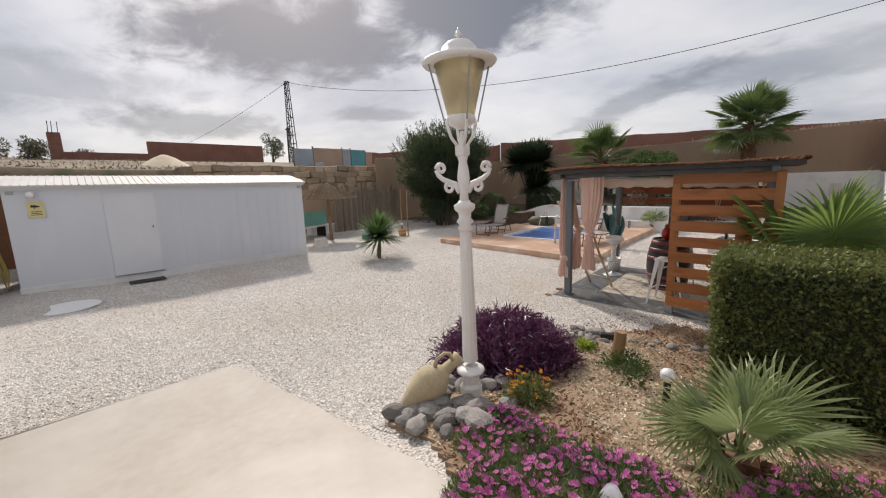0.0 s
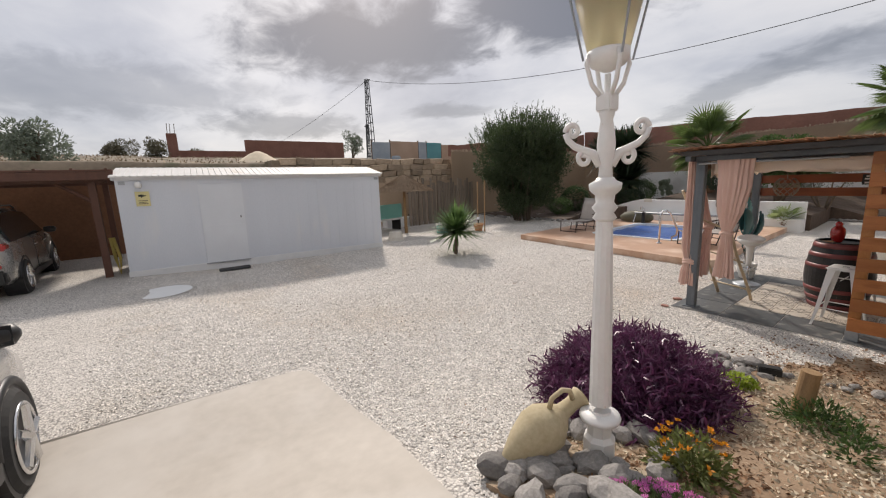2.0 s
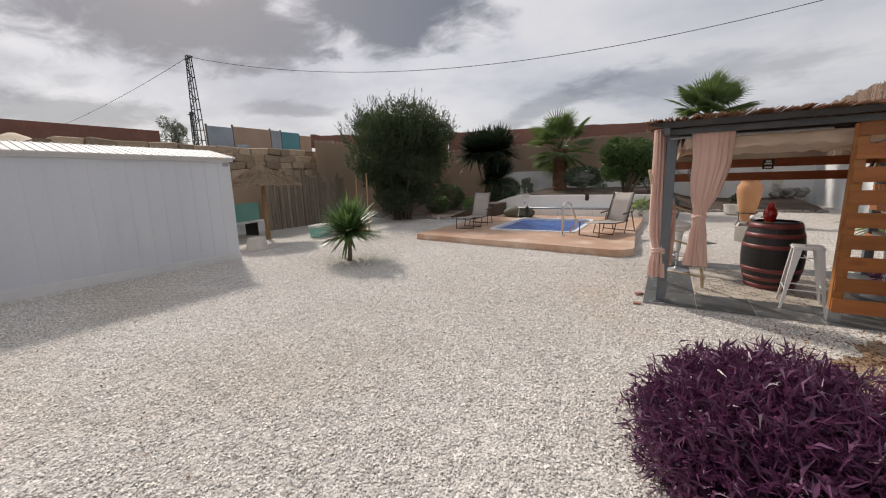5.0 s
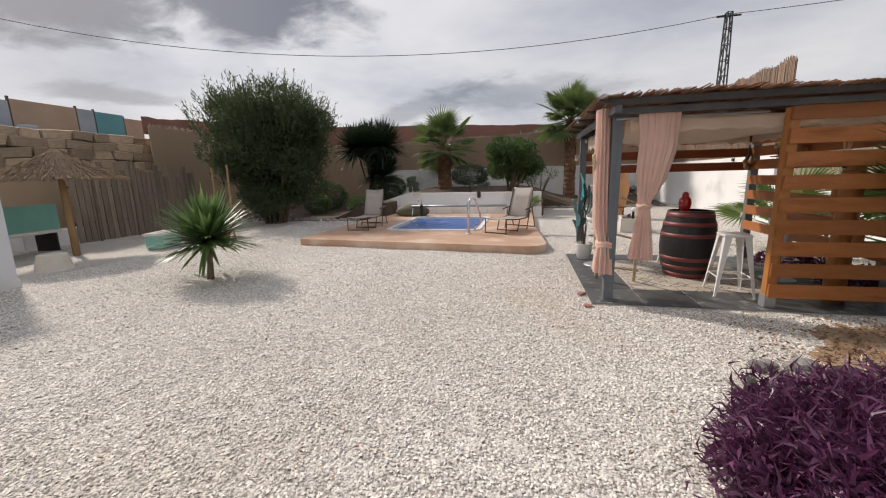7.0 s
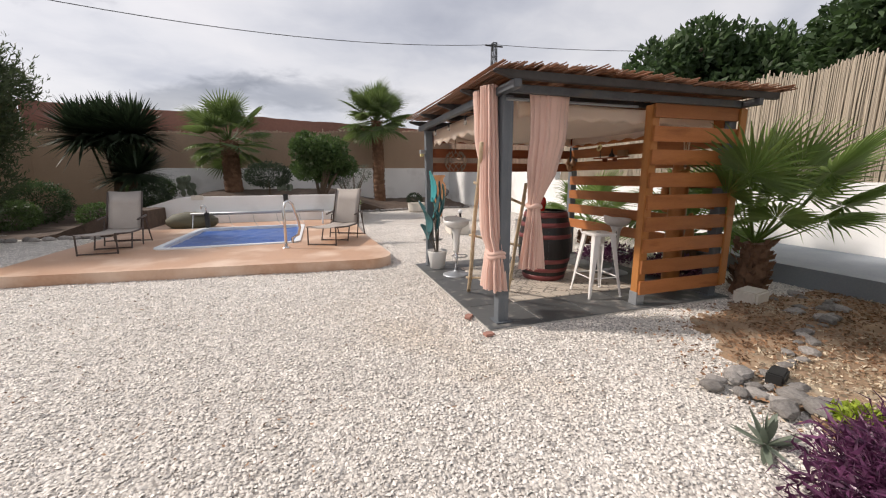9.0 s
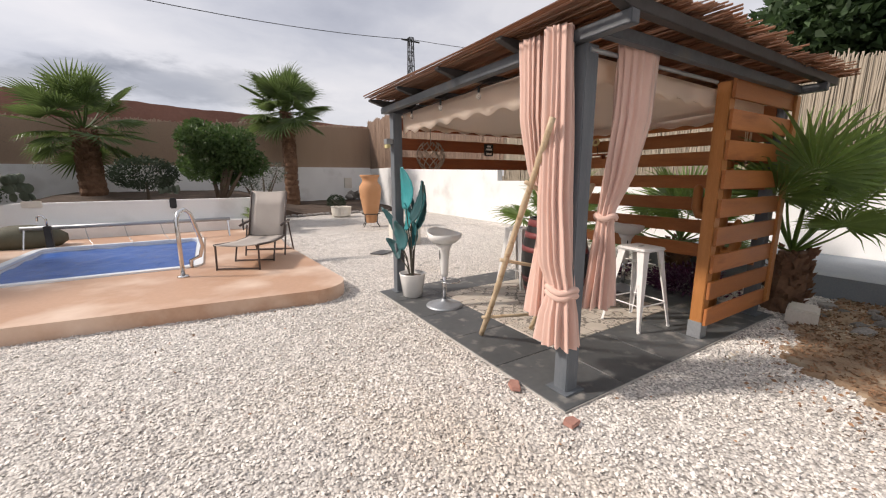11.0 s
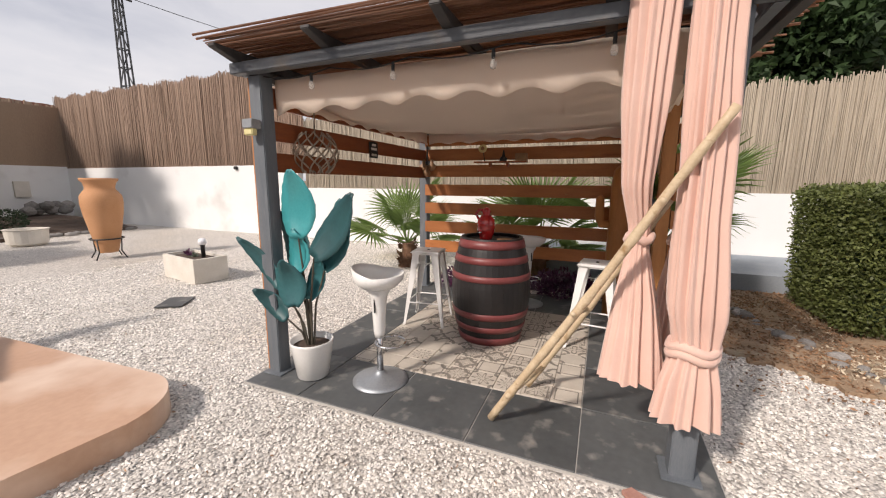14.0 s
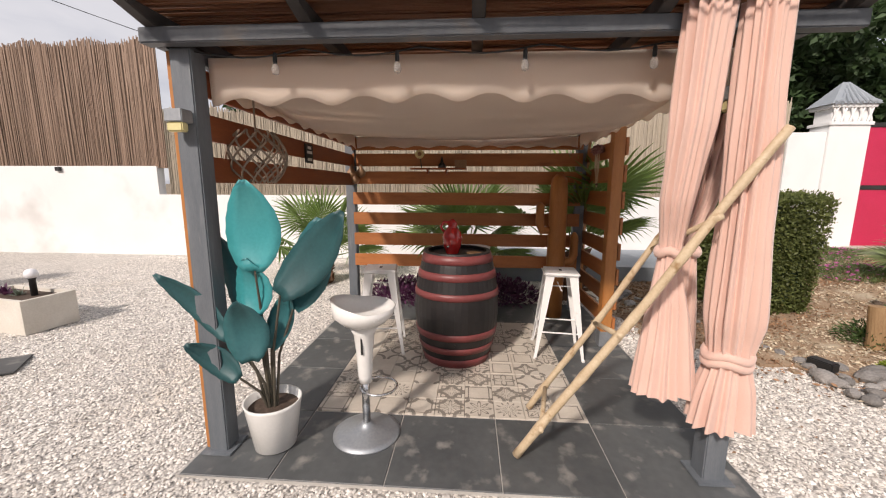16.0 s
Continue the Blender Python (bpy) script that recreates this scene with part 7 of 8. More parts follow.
# ---- north-east corner ----
def build_urn():
    u = thing("terracotta_urn", "tall terracotta urn in a black iron stand", "urn", pose(-0.76, 16.0, -0.70) @ Matrix.Diagonal((1.12, 1.12, 1.12, 1)))
    part("body", lathe(bm_new(), [(0.13, 0.10), (0.15, 0.16), (0.205, 0.42), (0.265, 0.75), (0.287, 0.95), (0.28, 1.06), (0.24, 1.13), (0.205, 1.17), (0.20, 1.21), (0.215, 1.28), (0.255, 1.325), (0.255, 1.36), (0.21, 1.36), (0.18, 1.25), (0, 1.2)], 32, cap=False), M["terracotta"], u, smooth=True)
    ring = bm_new()
    tube(ring, [(0.23 * math.cos(a), 0.23 * math.sin(a), 0.34) for a in (2 * math.pi * k / 20 for k in range(21))], 0.012, 8)
    st = part("stand_ring", ring, M["iron"], u, "black iron ring stand")
    for k in range(4):
        a = k * math.pi / 2 + 0.5
        part("stand_leg", tube(bm_new(), [(0.23 * math.cos(a), 0.23 * math.sin(a), 0.34), (0.21 * math.cos(a), 0.21 * math.sin(a), 0.12), (0.29 * math.cos(a), 0.29 * math.sin(a), 0.0)], 0.011, 8), M["iron"], st, smooth=True)


build_urn()


def build_planter():
    p = thing("planter_box", "cream stone planter trough with a few dark succulents", "planter", pose(-1.14, 12.95, -0.70, 0, 0, -10))
    bm = bm_new()
    box(bm, -0.24, 0.24, -0.48, 0.48, 0, 0.04)
    for x0, x1, y0, y1 in ((-0.24, -0.20, -0.48, 0.48), (0.20, 0.24, -0.48, 0.48), (-0.20, 0.20, -0.48, -0.44), (-0.20, 0.20, 0.44, 0.48)):
        box(bm, x0, x1, y0, y1, 0.04, 0.36)
    part("trough", bm, M["stone_white"], p)
    part("soil", box(bm_new(), -0.20, 0.20, -0.44, 0.44, 0.04, 0.32), M["dark_soil"], p)
    blades("succulent", p, (0, 0.2, 0.31), 26, 0.14, 0.03, M["leaf_purple"], 122, 0.5, 0.1)
    blades("succulent", p, (0.02, 0.02, 0.31), 20, 0.11, 0.03, M["leaf_grey"], 123, 0.5, 0.1)


build_planter()
bollard(pose(-1.10, 12.80, -0.40), "small white-domed black solar light in the planter")
single("round_planter", lathe(bm_new(), [(0.24, 0), (0.30, 0.05), (0.32, 0.33), (0.34, 0.36), (0.28, 0.36), (0.26, 0.28), (0, 0.28)], 20, cap=False), M["stone_white"], "round pale stone tub by the mulch bed", "planter", pose(-0.65, 19.4, -0.70) @ Matrix.Diagonal((1.15, 1.15, 1.05, 1)))
single("drain_cover", box(bm_new(), -0.2, 0.2, -0.15, 0.15, 0, 0.014), M["slab"], "grey rectangular drain lid in the gravel", "cover", pose(-2.1, 11.95, -0.70, 0, 0, 35), bevel=0.005)
single("meter_box", box(bm_new(), 1.55, 1.95, 25.89, 25.997, 0.2, 0.75), M["stone_white"], "pale meter box on the white wall", "box", bevel=0.01)
for k in range(8):
    stone(1.55 + 0.16 * k, 25.2 + 0.12 * (k % 3), -0.25 + 0.16 * (k % 2), 0.22, 0.2, 0.16, 40 * k, k, "dark field stone heaped below the meter box", "stones by the wall", "field_stone")
for k in range(30):
    t = k / 29
    stone(-3.1 + 5.4 * t, 20.3 + 0.1 * 5.4 * t + rnd.uniform(-0.15, 0.15), -0.68, 0.13, 0.1, 0.07, rnd.uniform(0, 180), k, "small grey stone edging the mulch bed", "stones along the mulch", "edging_stone")
for k in range(26):
    t = k / 25
    stone(-16.0 + 6.0 * t, 15.15 + rnd.uniform(-0.12, 0.12), -0.68, 0.13, 0.1, 0.07, rnd.uniform(0, 180), k, "small pale stone edging the mulch bed", "stones along the mulch", "edging_stone")
single("wall_light", box(bm_new(), 3.04, 3.098, 17.0, 17.12, 1.13, 1.22), M["black"], "small black lamp on the white wall", "lamp", bevel=0.008)


# ---- west side: umbrella, bench, fence ----
def build_umbrella():
    u = thing("thatched_umbrella", "brown thatched beach umbrella on a timber pole", "umbrella", pose(-13.9, 8.5, -0.72))
    part("pole", tube(bm_new(), [(0, 0, -0.05), (0, 0, 2.25)], [0.07, 0.055], 12), M["log"], u, smooth=True)
    part("frame", lathe(bm_new(), [(1.08, 1.72), (0.6, 1.96), (0.12, 2.28), (0.0, 2.33), ], 24, cap=False), M["thatch"], u, smooth=True)
    rng = np.random.default_rng(131)
    n = 9000
    a, r = rng.uniform(0, 2 * np.pi, n), np.sqrt(rng.uniform(0, 1, n)) * 1.08
    p = np.stack([r * np.cos(a), r * np.sin(a), 2.36 - 0.58 * r + rng.uniform(0, 0.03, n)], axis=1)
    d = np.stack([np.cos(a), np.sin(a), np.full(n, -0.60)], axis=1) + rng.normal(0, 0.05, (n, 3))
    tagged(np_object("thatch", *leaves(p, d, 0.13, 0.016, rng, 0.05), M["thatch"], u), "layered brown thatch", kind="stuff")
    return u


build_umbrella()


def build_bench():
    b = thing("bench", "mint-backed white bench beyond the shed", "bench", pose(-15.3, 8.2, -0.72, 0, 0, -78))
    part("backrest", box(bm_new(), -0.85, 0.85, 0.30, 0.34, 0.55, 1.15), M["mint"], b, "mint green backrest", bevel=0.01)
    part("seat", box(bm_new(), -0.9, 0.9, -0.25, 0.32, 0.46, 0.52), M["white_plastic"], b, "white seat board", bevel=0.01)
    for x in (-0.75, 0.75):
        part("leg", box(bm_new(), x - 0.03, x + 0.03, -0.22, 0.3, 0, 0.46), M["black"], b, bevel=0.005)


build_bench()
single("white_block", lathe(bm_new(), [(0.30, 0), (0.28, 0.03), (0.22, 0.3), (0.20, 0.32)], 12), M["stone_white"], "white plaster block beside the shed corner", "block", pose(-12.7, 7.3, -0.72))
single("white_ledge", box(bm_new(), -0.25, 0.25, -0.8, 0.8, 0, 0.45), M["white_wall"], "low white rendered ledge behind the umbrella", "ledge", pose(-16.2, 9.6, -0.75), bevel=0.02)
tb = thing("mint_tub", "mint green tub by the stick fence", "tub", pose(-12.7, 9.6, -0.72, 0, 0, 15))
part("body", box(bm_new(), -0.2, 0.2, -0.35, 0.35, 0.02, 0.34), M["mint"], tb, bevel=0.02)
part("lid", box(bm_new(), -0.22, 0.22, -0.37, 0.37, 0.34, 0.40), M["white_plastic"], tb, bevel=0.01)
fence = thing("stick_fence", "weathered grey board fence behind the yucca", "fence", pose(-15.8, 9.9, -0.72))
for k in range(26):
    h = 2.0 + 0.14 * math.sin(k * 1.7) + 0.10 * math.sin(k * 4.1)
    part("board", box(bm_new(), -0.015, 0.015, k * 0.155, k * 0.155 + 0.125 + 0.015 * math.sin(k * 2.9), 0, h), M["board"], fence)
for z in (0.5, 1.5):
    part("rail", box(bm_new(), -0.06, -0.018, -0.05, 4.05, z, z + 0.07), M["bark"], fence)
for k, (x, y, h) in enumerate(((-12.46, 11.13, 1.95), (-11.55, 10.65, 2.0), (-15.6, 10.3, 2.2), (-15.6, 11.4, 2.3))):
    single("garden_pole", tube(bm_new(), [(0, 0, -0.1), (0.01, 0.01, h / 2), (0.0, 0.03, h)], 0.024, 8), M["log"] if k < 2 else M["bark"], "upright bare wooden pole in the gravel" if k < 2 else "dark upright pole at the board fence", "pole", pose(x, y, -0.72))
pt = thing("flower_pot", "small terracotta pot at the foot of a pole", "pot", pose(-11.9, 10.65, -0.72))
part("body", lathe(bm_new(), [(0.13, 0), (0.19, 0.26), (0.21, 0.27), (0.21, 0.33), (0.18, 0.33), (0.17, 0.25), (0, 0.25)], 20, cap=False), M["terracotta"], pt, smooth=True)
bollard(pose(-11.9, 10.65, -0.46), "white-domed black solar light in a pot")


# ---- carport and cars ----
def build_carport():
    c = thing("carport", "dark brown timber carport with sheet roof", "carport", pose(0, 0, 0))
    for x, y in ((-12.72, -0.62), (-16.3, -0.62), (-12.72, -6.2), (-16.3, -6.2)):
        part("post", box(bm_new(), x - 0.07, x + 0.07, y - 0.07, y + 0.07, -0.75, 1.62), M["carport"], c, bevel=0.006)
    for x in (-12.72, -16.3):
        part("beam", box(bm_new(), x - 0.06, x + 0.06, -6.5, -0.35, 1.62, 1.80), M["carport"], c, bevel=0.006)
    part("roof", box(bm_new(), -16.6, -12.4, -6.7, -0.2, 1.865, 1.905), M["carport"], c, "dark red-brown sheet roof")
    for k in range(12):
        y = -6.6 + k * 0.57
        part("roof_rib", box(bm_new(), -16.6, -12.38, y, y + 0.05, 1.906, 1.935), M["carport"], c)
    part("fascia", box(bm_new(), -12.45, -12.40, -6.7, -0.2, 1.68, 1.86), M["carport"], c, bevel=0.004)
    part("fascia", box(bm_new(), -16.6, -12.46, -0.25, -0.2, 1.68, 1.86), M["carport"], c, bevel=0.004)
    for s in (1,):
        part("brace", tube(bm_new(), [(-12.72, -0.68, 1.2), (-12.72, -1.2, 1.62)], 0.045, 6), M["carport"], c)
    for k in range(6):
        part("purlin", box(bm_new(), -16.5, -12.5, -6.3 + k * 1.15, -6.22 + k * 1.15, 1.80, 1.863), M["carport"], c)
    single("hose", tube(bm_new(), [(0, 0.0, 1.0), (0.02, 0.03, 0.5), (0.0, 0.08, 0.05), (0.02, 0.12, 0.5), (0, 0.05, 1.0)], 0.035, 8), M["yellow_rope"], "yellow hose hanging on the carport post", "hose", pose(-13.0, -0.5, -0.7), smooth=True)


build_carport()
wall_box("earth_wall", -17.4, -16.9, -8.6, 5.4, -1.0, 1.75, M["red_earth"], "rust-brown earth bank behind the carport", "bank")
wall_box("earth_wall_2", -17.4, -17.0, 5.4, 13.5, -1.0, 1.35, M["reed_tan"], "tan earth bank below the stone wall", "bank")


def build_car(m, label):
    """A silver hatchback-SUV that points along its own +x."""
    car = thing("car", label, "car", m)
    # stations: x, half-width, floor, sill, shoulder, roof, roof half-width
    st = [(-2.18, 0.70, 0.55, 0.60, 0.92, 0.98, 0.60), (-2.12, 0.82, 0.38, 0.50, 0.98, 1.30, 0.60), (-1.95, 0.88, 0.30, 0.42, 1.02, 1.52, 0.60), (-1.5, 0.905, 0.26, 0.36, 1.03, 1.62, 0.63), (-0.6, 0.91, 0.24, 0.34, 1.02, 1.66, 0.65), (0.2, 0.91, 0.24, 0.34, 1.0, 1.62, 0.64), (0.75, 0.91, 0.24, 0.34, 0.99, 1.38, 0.62), (1.15, 0.905, 0.25, 0.36, 0.98, 1.06, 0.66), (1.6, 0.89, 0.27, 0.40, 0.93, 1.00, 0.62), (1.98, 0.84, 0.30, 0.42, 0.84, 0.90, 0.55), (2.16, 0.70, 0.36, 0.45, 0.70, 0.76, 0.45), (2.22, 0.55, 0.42, 0.5, 0.62, 0.66, 0.35)]
    bm = bm_new()
    rings = []
    for x, w, zf, zs, zb, zt, wt in st:
        half = [(0.0, zf), (w * 0.85, zf), (w * 0.97, zs), (w, (zs + zb) / 2), (w * 0.985, zb - 0.06), (w * 0.94, zb), (wt + (w * 0.94 - wt) * 0.45, zb + (zt - zb) * 0.55), (wt, zt - 0.05), (wt * 0.85, zt), (0.0, zt + 0.015)]
        ring = [bm.verts.new((x, y, z)) for y, z in half] + [bm.verts.new((x, -y, z)) for y, z in half[-2:0:-1]]
        rings.append(ring)
    n = len(rings[0])
    for a, b in zip(rings, rings[1:]):
        for k in range(n):
            bm.faces.new((a[k], a[(k + 1) % n], b[(k + 1) % n], b[k]))
    bm.faces.new(rings[0])
    bm.faces.new(rings[-1][::-1])
    body = part("body", bm, M["car_paint"], car, smooth=True)
    for s in (-1, 1):
        # side glass, following the lean of the pillars
        g = bm_new()
        low, high = 1.045, 1.52
        outline = [(-1.75, low), (0.95, low), (0.35, high), (-0.5, high + 0.06), (-1.45, high + 0.02), (-1.8, high - 0.15)]
        vs = []
        for off in (0.012, -0.02):
            vs.append([g.verts.new((x, s * (0.872 - (z - 1.0) * 0.36 + off), z)) for x, z in outline])
        g.faces.new(vs[0])
        g.faces.new(vs[1][::-1])
        for k in range(6):
            g.faces.new((vs[0][k], vs[0][(k + 1) % 6], vs[1][(k + 1) % 6], vs[1][k]))
        part("side_window", g, M["car_glass"], car, "dark side glass")
        part("sill_trim", box(bm_new(), -1.0, 0.95, s * 0.885 - 0.03, s * 0.885 + 0.03, 0.24, 0.36), M["car_black"], car, bevel=0.01)
        for x in (-0.35, 0.78):
            part("door_seam", box(bm_new(), x - 0.006, x + 0.006, s * 0.906 - 0.006, s * 0.906 + 0.006, 0.38, 0.98), M["car_black"], car)
        for x in (-0.25, 0.0 + 0.62):
            part("door_handle", tube(bm_new(), [(x - 0.18, s * 0.915, 0.86), (x - 0.12, s * 0.94, 0.865), (x, s * 0.94, 0.87), (x + 0.04, s * 0.915, 0.87)], 0.014, 8), M["steel"], car, smooth=True)
        mir = part("mirror", lathe(bm_new(), [(0.02, -0.12), (0.085, -0.09), (0.095, 0.0), (0.08, 0.09), (0.03, 0.12)], 14), M["car_black"], car, "black wing mirror", smooth=True)
        mir.matrix_basis = pose(0.72, s * 1.03, 1.08, 90, 0, 0) @ Matrix.Diagonal((0.8, 0.75, 1, 1))
        part("mirror_glass", box(bm_new(), -0.07, -0.062, -0.07, 0.07, -0.1, 0.1), M["car_glass"], mir)
        for x in (-1.35, 1.35):
            ar = bm_new()
            tube(ar, [(x + 0.385 * math.cos(a), s * 0.885, 0.335 + 0.385 * math.sin(a)) for a in (math.pi * k / 16 for k in range(17))], 0.035, 8)
            part("wheel_arch", ar, M["car_black"], car, smooth=True)
            disc = part("arch_shadow", tube(bm_new(), [(x, s * 0.60, 0.335), (x, s * 0.898, 0.335)], 0.375, 28), M["car_black"], car)
            wheel = part("wheel", tube(bm_new(), [(x, s * 0.70, 0.335), (x, s * 0.73, 0.335), (x, s * 0.90, 0.335), (x, s * 0.93, 0.335)], [0.31, 0.335, 0.335, 0.30], 32), M["tyre"], car, smooth=False)
            part("rim", tube(bm_new(), [(x, s * 0.925, 0.335), (x, s * 0.936, 0.335)], [0.235, 0.22], 28), M["car_black"], wheel)
            for k in range(5):
                a = 2 * math.pi * k / 5 + 0.3
                part("spoke", tube(bm_new(), [(x, s * 0.945, 0.335), (x + 0.21 * math.cos(a - 0.08), s * 0.94, 0.335 + 0.21 * math.sin(a - 0.08))], [0.035, 0.03], 6), M["steel"], wheel)
            rg = bm_new()
            tube(rg, [(x + 0.225 * math.cos(a), s * 0.935, 0.335 + 0.225 * math.sin(a)) for a in (2 * math.pi * k / 28 for k in range(29))], 0.014, 6)
            part("rim_edge", rg, M["steel"], wheel, smooth=True)
        part("tail_lamp", box(bm_new(), -2.17, -1.9, s * 0.72 - 0.14, s * 0.72 + 0.145, 0.92, 1.05), M["tail_red"], car, "red wrap-round tail lamp", bevel=0.03)
        part("reflector", box(bm_new(), -2.20, -2.05, s * 0.62 - 0.14, s * 0.62 + 0.14, 0.62, 0.68), M["tail_red"], car, bevel=0.01)
    part("rear_bumper", box(bm_new(), -2.21, -2.0, -0.80, 0.80, 0.33, 0.58), M["car_black"], car, "black lower bumper", bevel=0.04)
    gl = bm_new()
    vs = [gl.verts.new(p) for p in ((-2.165, -0.62, 1.02), (-2.165, 0.62, 1.02), (-2.03, 0.52, 1.45), (-2.03, -0.52, 1.45))]
    gl.faces.new(vs)
    bmesh.ops.solidify(gl, geom=gl.faces[:], thickness=0.02)
    part("rear_window", gl, M["car_glass"], car)
    ws = bm_new()
    vs = [ws.verts.new(p) for p in ((1.13, -0.66, 1.075), (1.13, 0.66, 1.075), (0.30, 0.58, 1.60), (0.30, -0.58, 1.60))]
    ws.faces.new(vs)
    bmesh.ops.solidify(ws, geom=ws.faces[:], thickness=-0.02)
    part("windscreen", ws, M["car_glass"], car)
    for s in (-1, 1):
        part("roof_rail", tube(bm_new(), [(-1.5, s * 0.6, 1.62), (-1.3, s * 0.6, 1.69), (0.0, s * 0.6, 1.68), (0.2, s * 0.6, 1.62)], 0.016, 8), M["galv"], car, smooth=True)
    return car


near = build_car(pose(-3.05, -1.47, -0.46, 0, 8, 180) @ Matrix.Diagonal((1.06, 1.0, 1.08, 1)), "silver car parked on the sloping terrace")
far = copy_thing(near, pose(-13.7, -2.75, -0.62, 0, 0, 180))
tagged(far, "silver car parked under the brown carport")


# ---- pergola fittings ----
def build_string_lights():
    s = thing("string_lights", "clear bulbs on a dark cord along the roof beam", "string lights", pose(0, 0, 0))
    pts = []
    for i in range(41):
        t = i / 40
        pts.append((-2.92, 9.40 - 2.5 * t, 1.47 - 0.035 * abs(math.sin(t * 4.4 * math.pi))))
    part("cord", tube(bm_new(), pts, 0.004, 6), M["black"], s)
    for y in (8.98, 8.38, 7.78, 7.20):
        b = part("socket", lathe(bm_new(), [(0.006, 0), (0.010, -0.012), (0.010, -0.045), (0.008, -0.052)], 10), M["black"], s)
        b.location = (-2.92, y, 1.455)
        part("bulb", lathe(bm_new(), [(0.010, -0.05), (0.016, -0.066), (0.019, -0.082), (0.014, -0.098), (0.0, -0.104)], 14, cap=False), M["bulb_glass"], b, "clear glass bulb", smooth=True)


build_string_lights()
for x, y, z, rz in ((-2.99, 9.44, 1.12, 0), (-2.96, 6.86, 1.20, -90)):
    sl = thing("solar_lamp", "small solar lamp screwed to the post", "lamp", pose(x, y, z, 0, 0, rz), "solar lamps on the posts")
    part("housing", box(bm_new(), -0.05, 0.03, -0.045, 0.045, 0.0, 0.06), M["galv"], sl, bevel=0.004)
    part("lens", box(bm_new(), -0.045, 0.0, -0.04, 0.04, -0.045, -0.001), M["yellow"], sl, "yellowish lens", bevel=0.006)


def build_basket():
    b = thing("rattan_lantern", "round brown rattan lantern hanging on a cord", "lantern", pose(-2.47, 9.36, 1.0))
    for k in range(10):
        for s in (-1, 1):
            pts = []
            for i in range(13):
                t = i / 12
                a = 2 * math.pi * k / 10 + s * 1.7 * t
                r = 0.04 + 0.10 * math.sin(math.pi * (0.08 + 0.84 * t)) ** 0.7
                pts.append((1.25 * r * math.cos(a), 1.25 * r * math.sin(a), 0.15 - 0.31 * t))
            part("cane", tube(bm_new(), pts, 0.0065, 5), M["basket"], b)
    part("cord", tube(bm_new(), [(0, 0, 0.12), (0, 0, 0.44)], 0.006, 6), M["basket"], b)


build_basket()
gd = thing("dried_gourds", "brown dried gourds hanging on the corner post", "gourds", pose(-0.21, 9.40, 1.0))
for dx, dy, dz, r in ((-0.03, -0.06, -0.02, 0.055), (-0.05, 0.05, -0.03, 0.06), (-0.06, 0.0, -0.10, 0.05)):
    q = part("gourd", lathe(bm_new(), [(0.01, r * 1.9), (r * 0.35, r * 1.5), (r * 0.4, r), (r * 0.9, r * 0.4), (r, 0), (r * 0.8, -r * 0.6), (0.01, -r)], 16), M["gourd"], gd, smooth=True)
    q.location = (dx, dy, dz)
part("cord", tube(bm_new(), [(-0.05, 0, 0.0), (-0.05, 0, 0.25)], 0.012, 6), M["black"], gd)
pl = thing("plaque", "small black plaque with pale lettering on the board", "sign", pose(-1.50, 9.445, 1.10))
part("board", box(bm_new(), -0.075, 0.075, -0.012, 0.0, -0.08, 0.08), M["black"], pl)
for z, w in ((0.05, 0.07), (0.01, 0.10), (-0.05, 0.09)):
    part("text_line", box(bm_new(), -w / 2, w / 2, -0.0145, -0.0125, z - 0.012, z + 0.012), M["white_plastic"], pl)
sh = thing("wall_shelf", "narrow dark shelf on the slatted wall", "shelf", pose(-0.26, 8.40, 1.02))
part("board", box(bm_new(), -0.05, 0.055, -0.33, 0.33, 0.0, 0.018), M["red_wood"], sh)
for y in (-0.1, 0.12):
    part("bracket", box(bm_new(), -0.03, 0.05, y, y + 0.02, -0.05, -0.001), M["red_wood"], sh)
sf = thing("sunflower", "small artificial sunflower on the shelf", "ornament", pose(-0.27, 8.60, 1.04))
part("stem", tube(bm_new(), [(0, 0, 0), (0.0, 0.01, 0.07), (-0.01, 0.02, 0.13)], 0.005, 6), M["leaf_dark"], sf)
part("petals", tube(bm_new(), [(-0.012, 0.02, 0.15), (-0.028, 0.02, 0.155)], [0.05, 0.055], 14), M["yellow"], sf, "yellow petals")
part("flower_eye", tube(bm_new(), [(-0.029, 0.02, 0.155), (-0.036, 0.02, 0.157)], 0.024, 12), M["gourd"], sf)
single("oil_can", lathe(bm_new(), [(0.045, 0), (0.045, 0.03), (0.02, 0.06), (0.006, 0.13)], 14), M["iron"], "small dark oil can on the shelf", "ornament", pose(-0.27, 8.36, 1.04), smooth=True)
single("small_box", box(bm_new(), -0.04, 0.04, -0.07, 0.07, 0, 0.09), M["gourd"], "small brown wooden box on the shelf", "box", pose(-0.265, 8.14, 1.04), bevel=0.004)


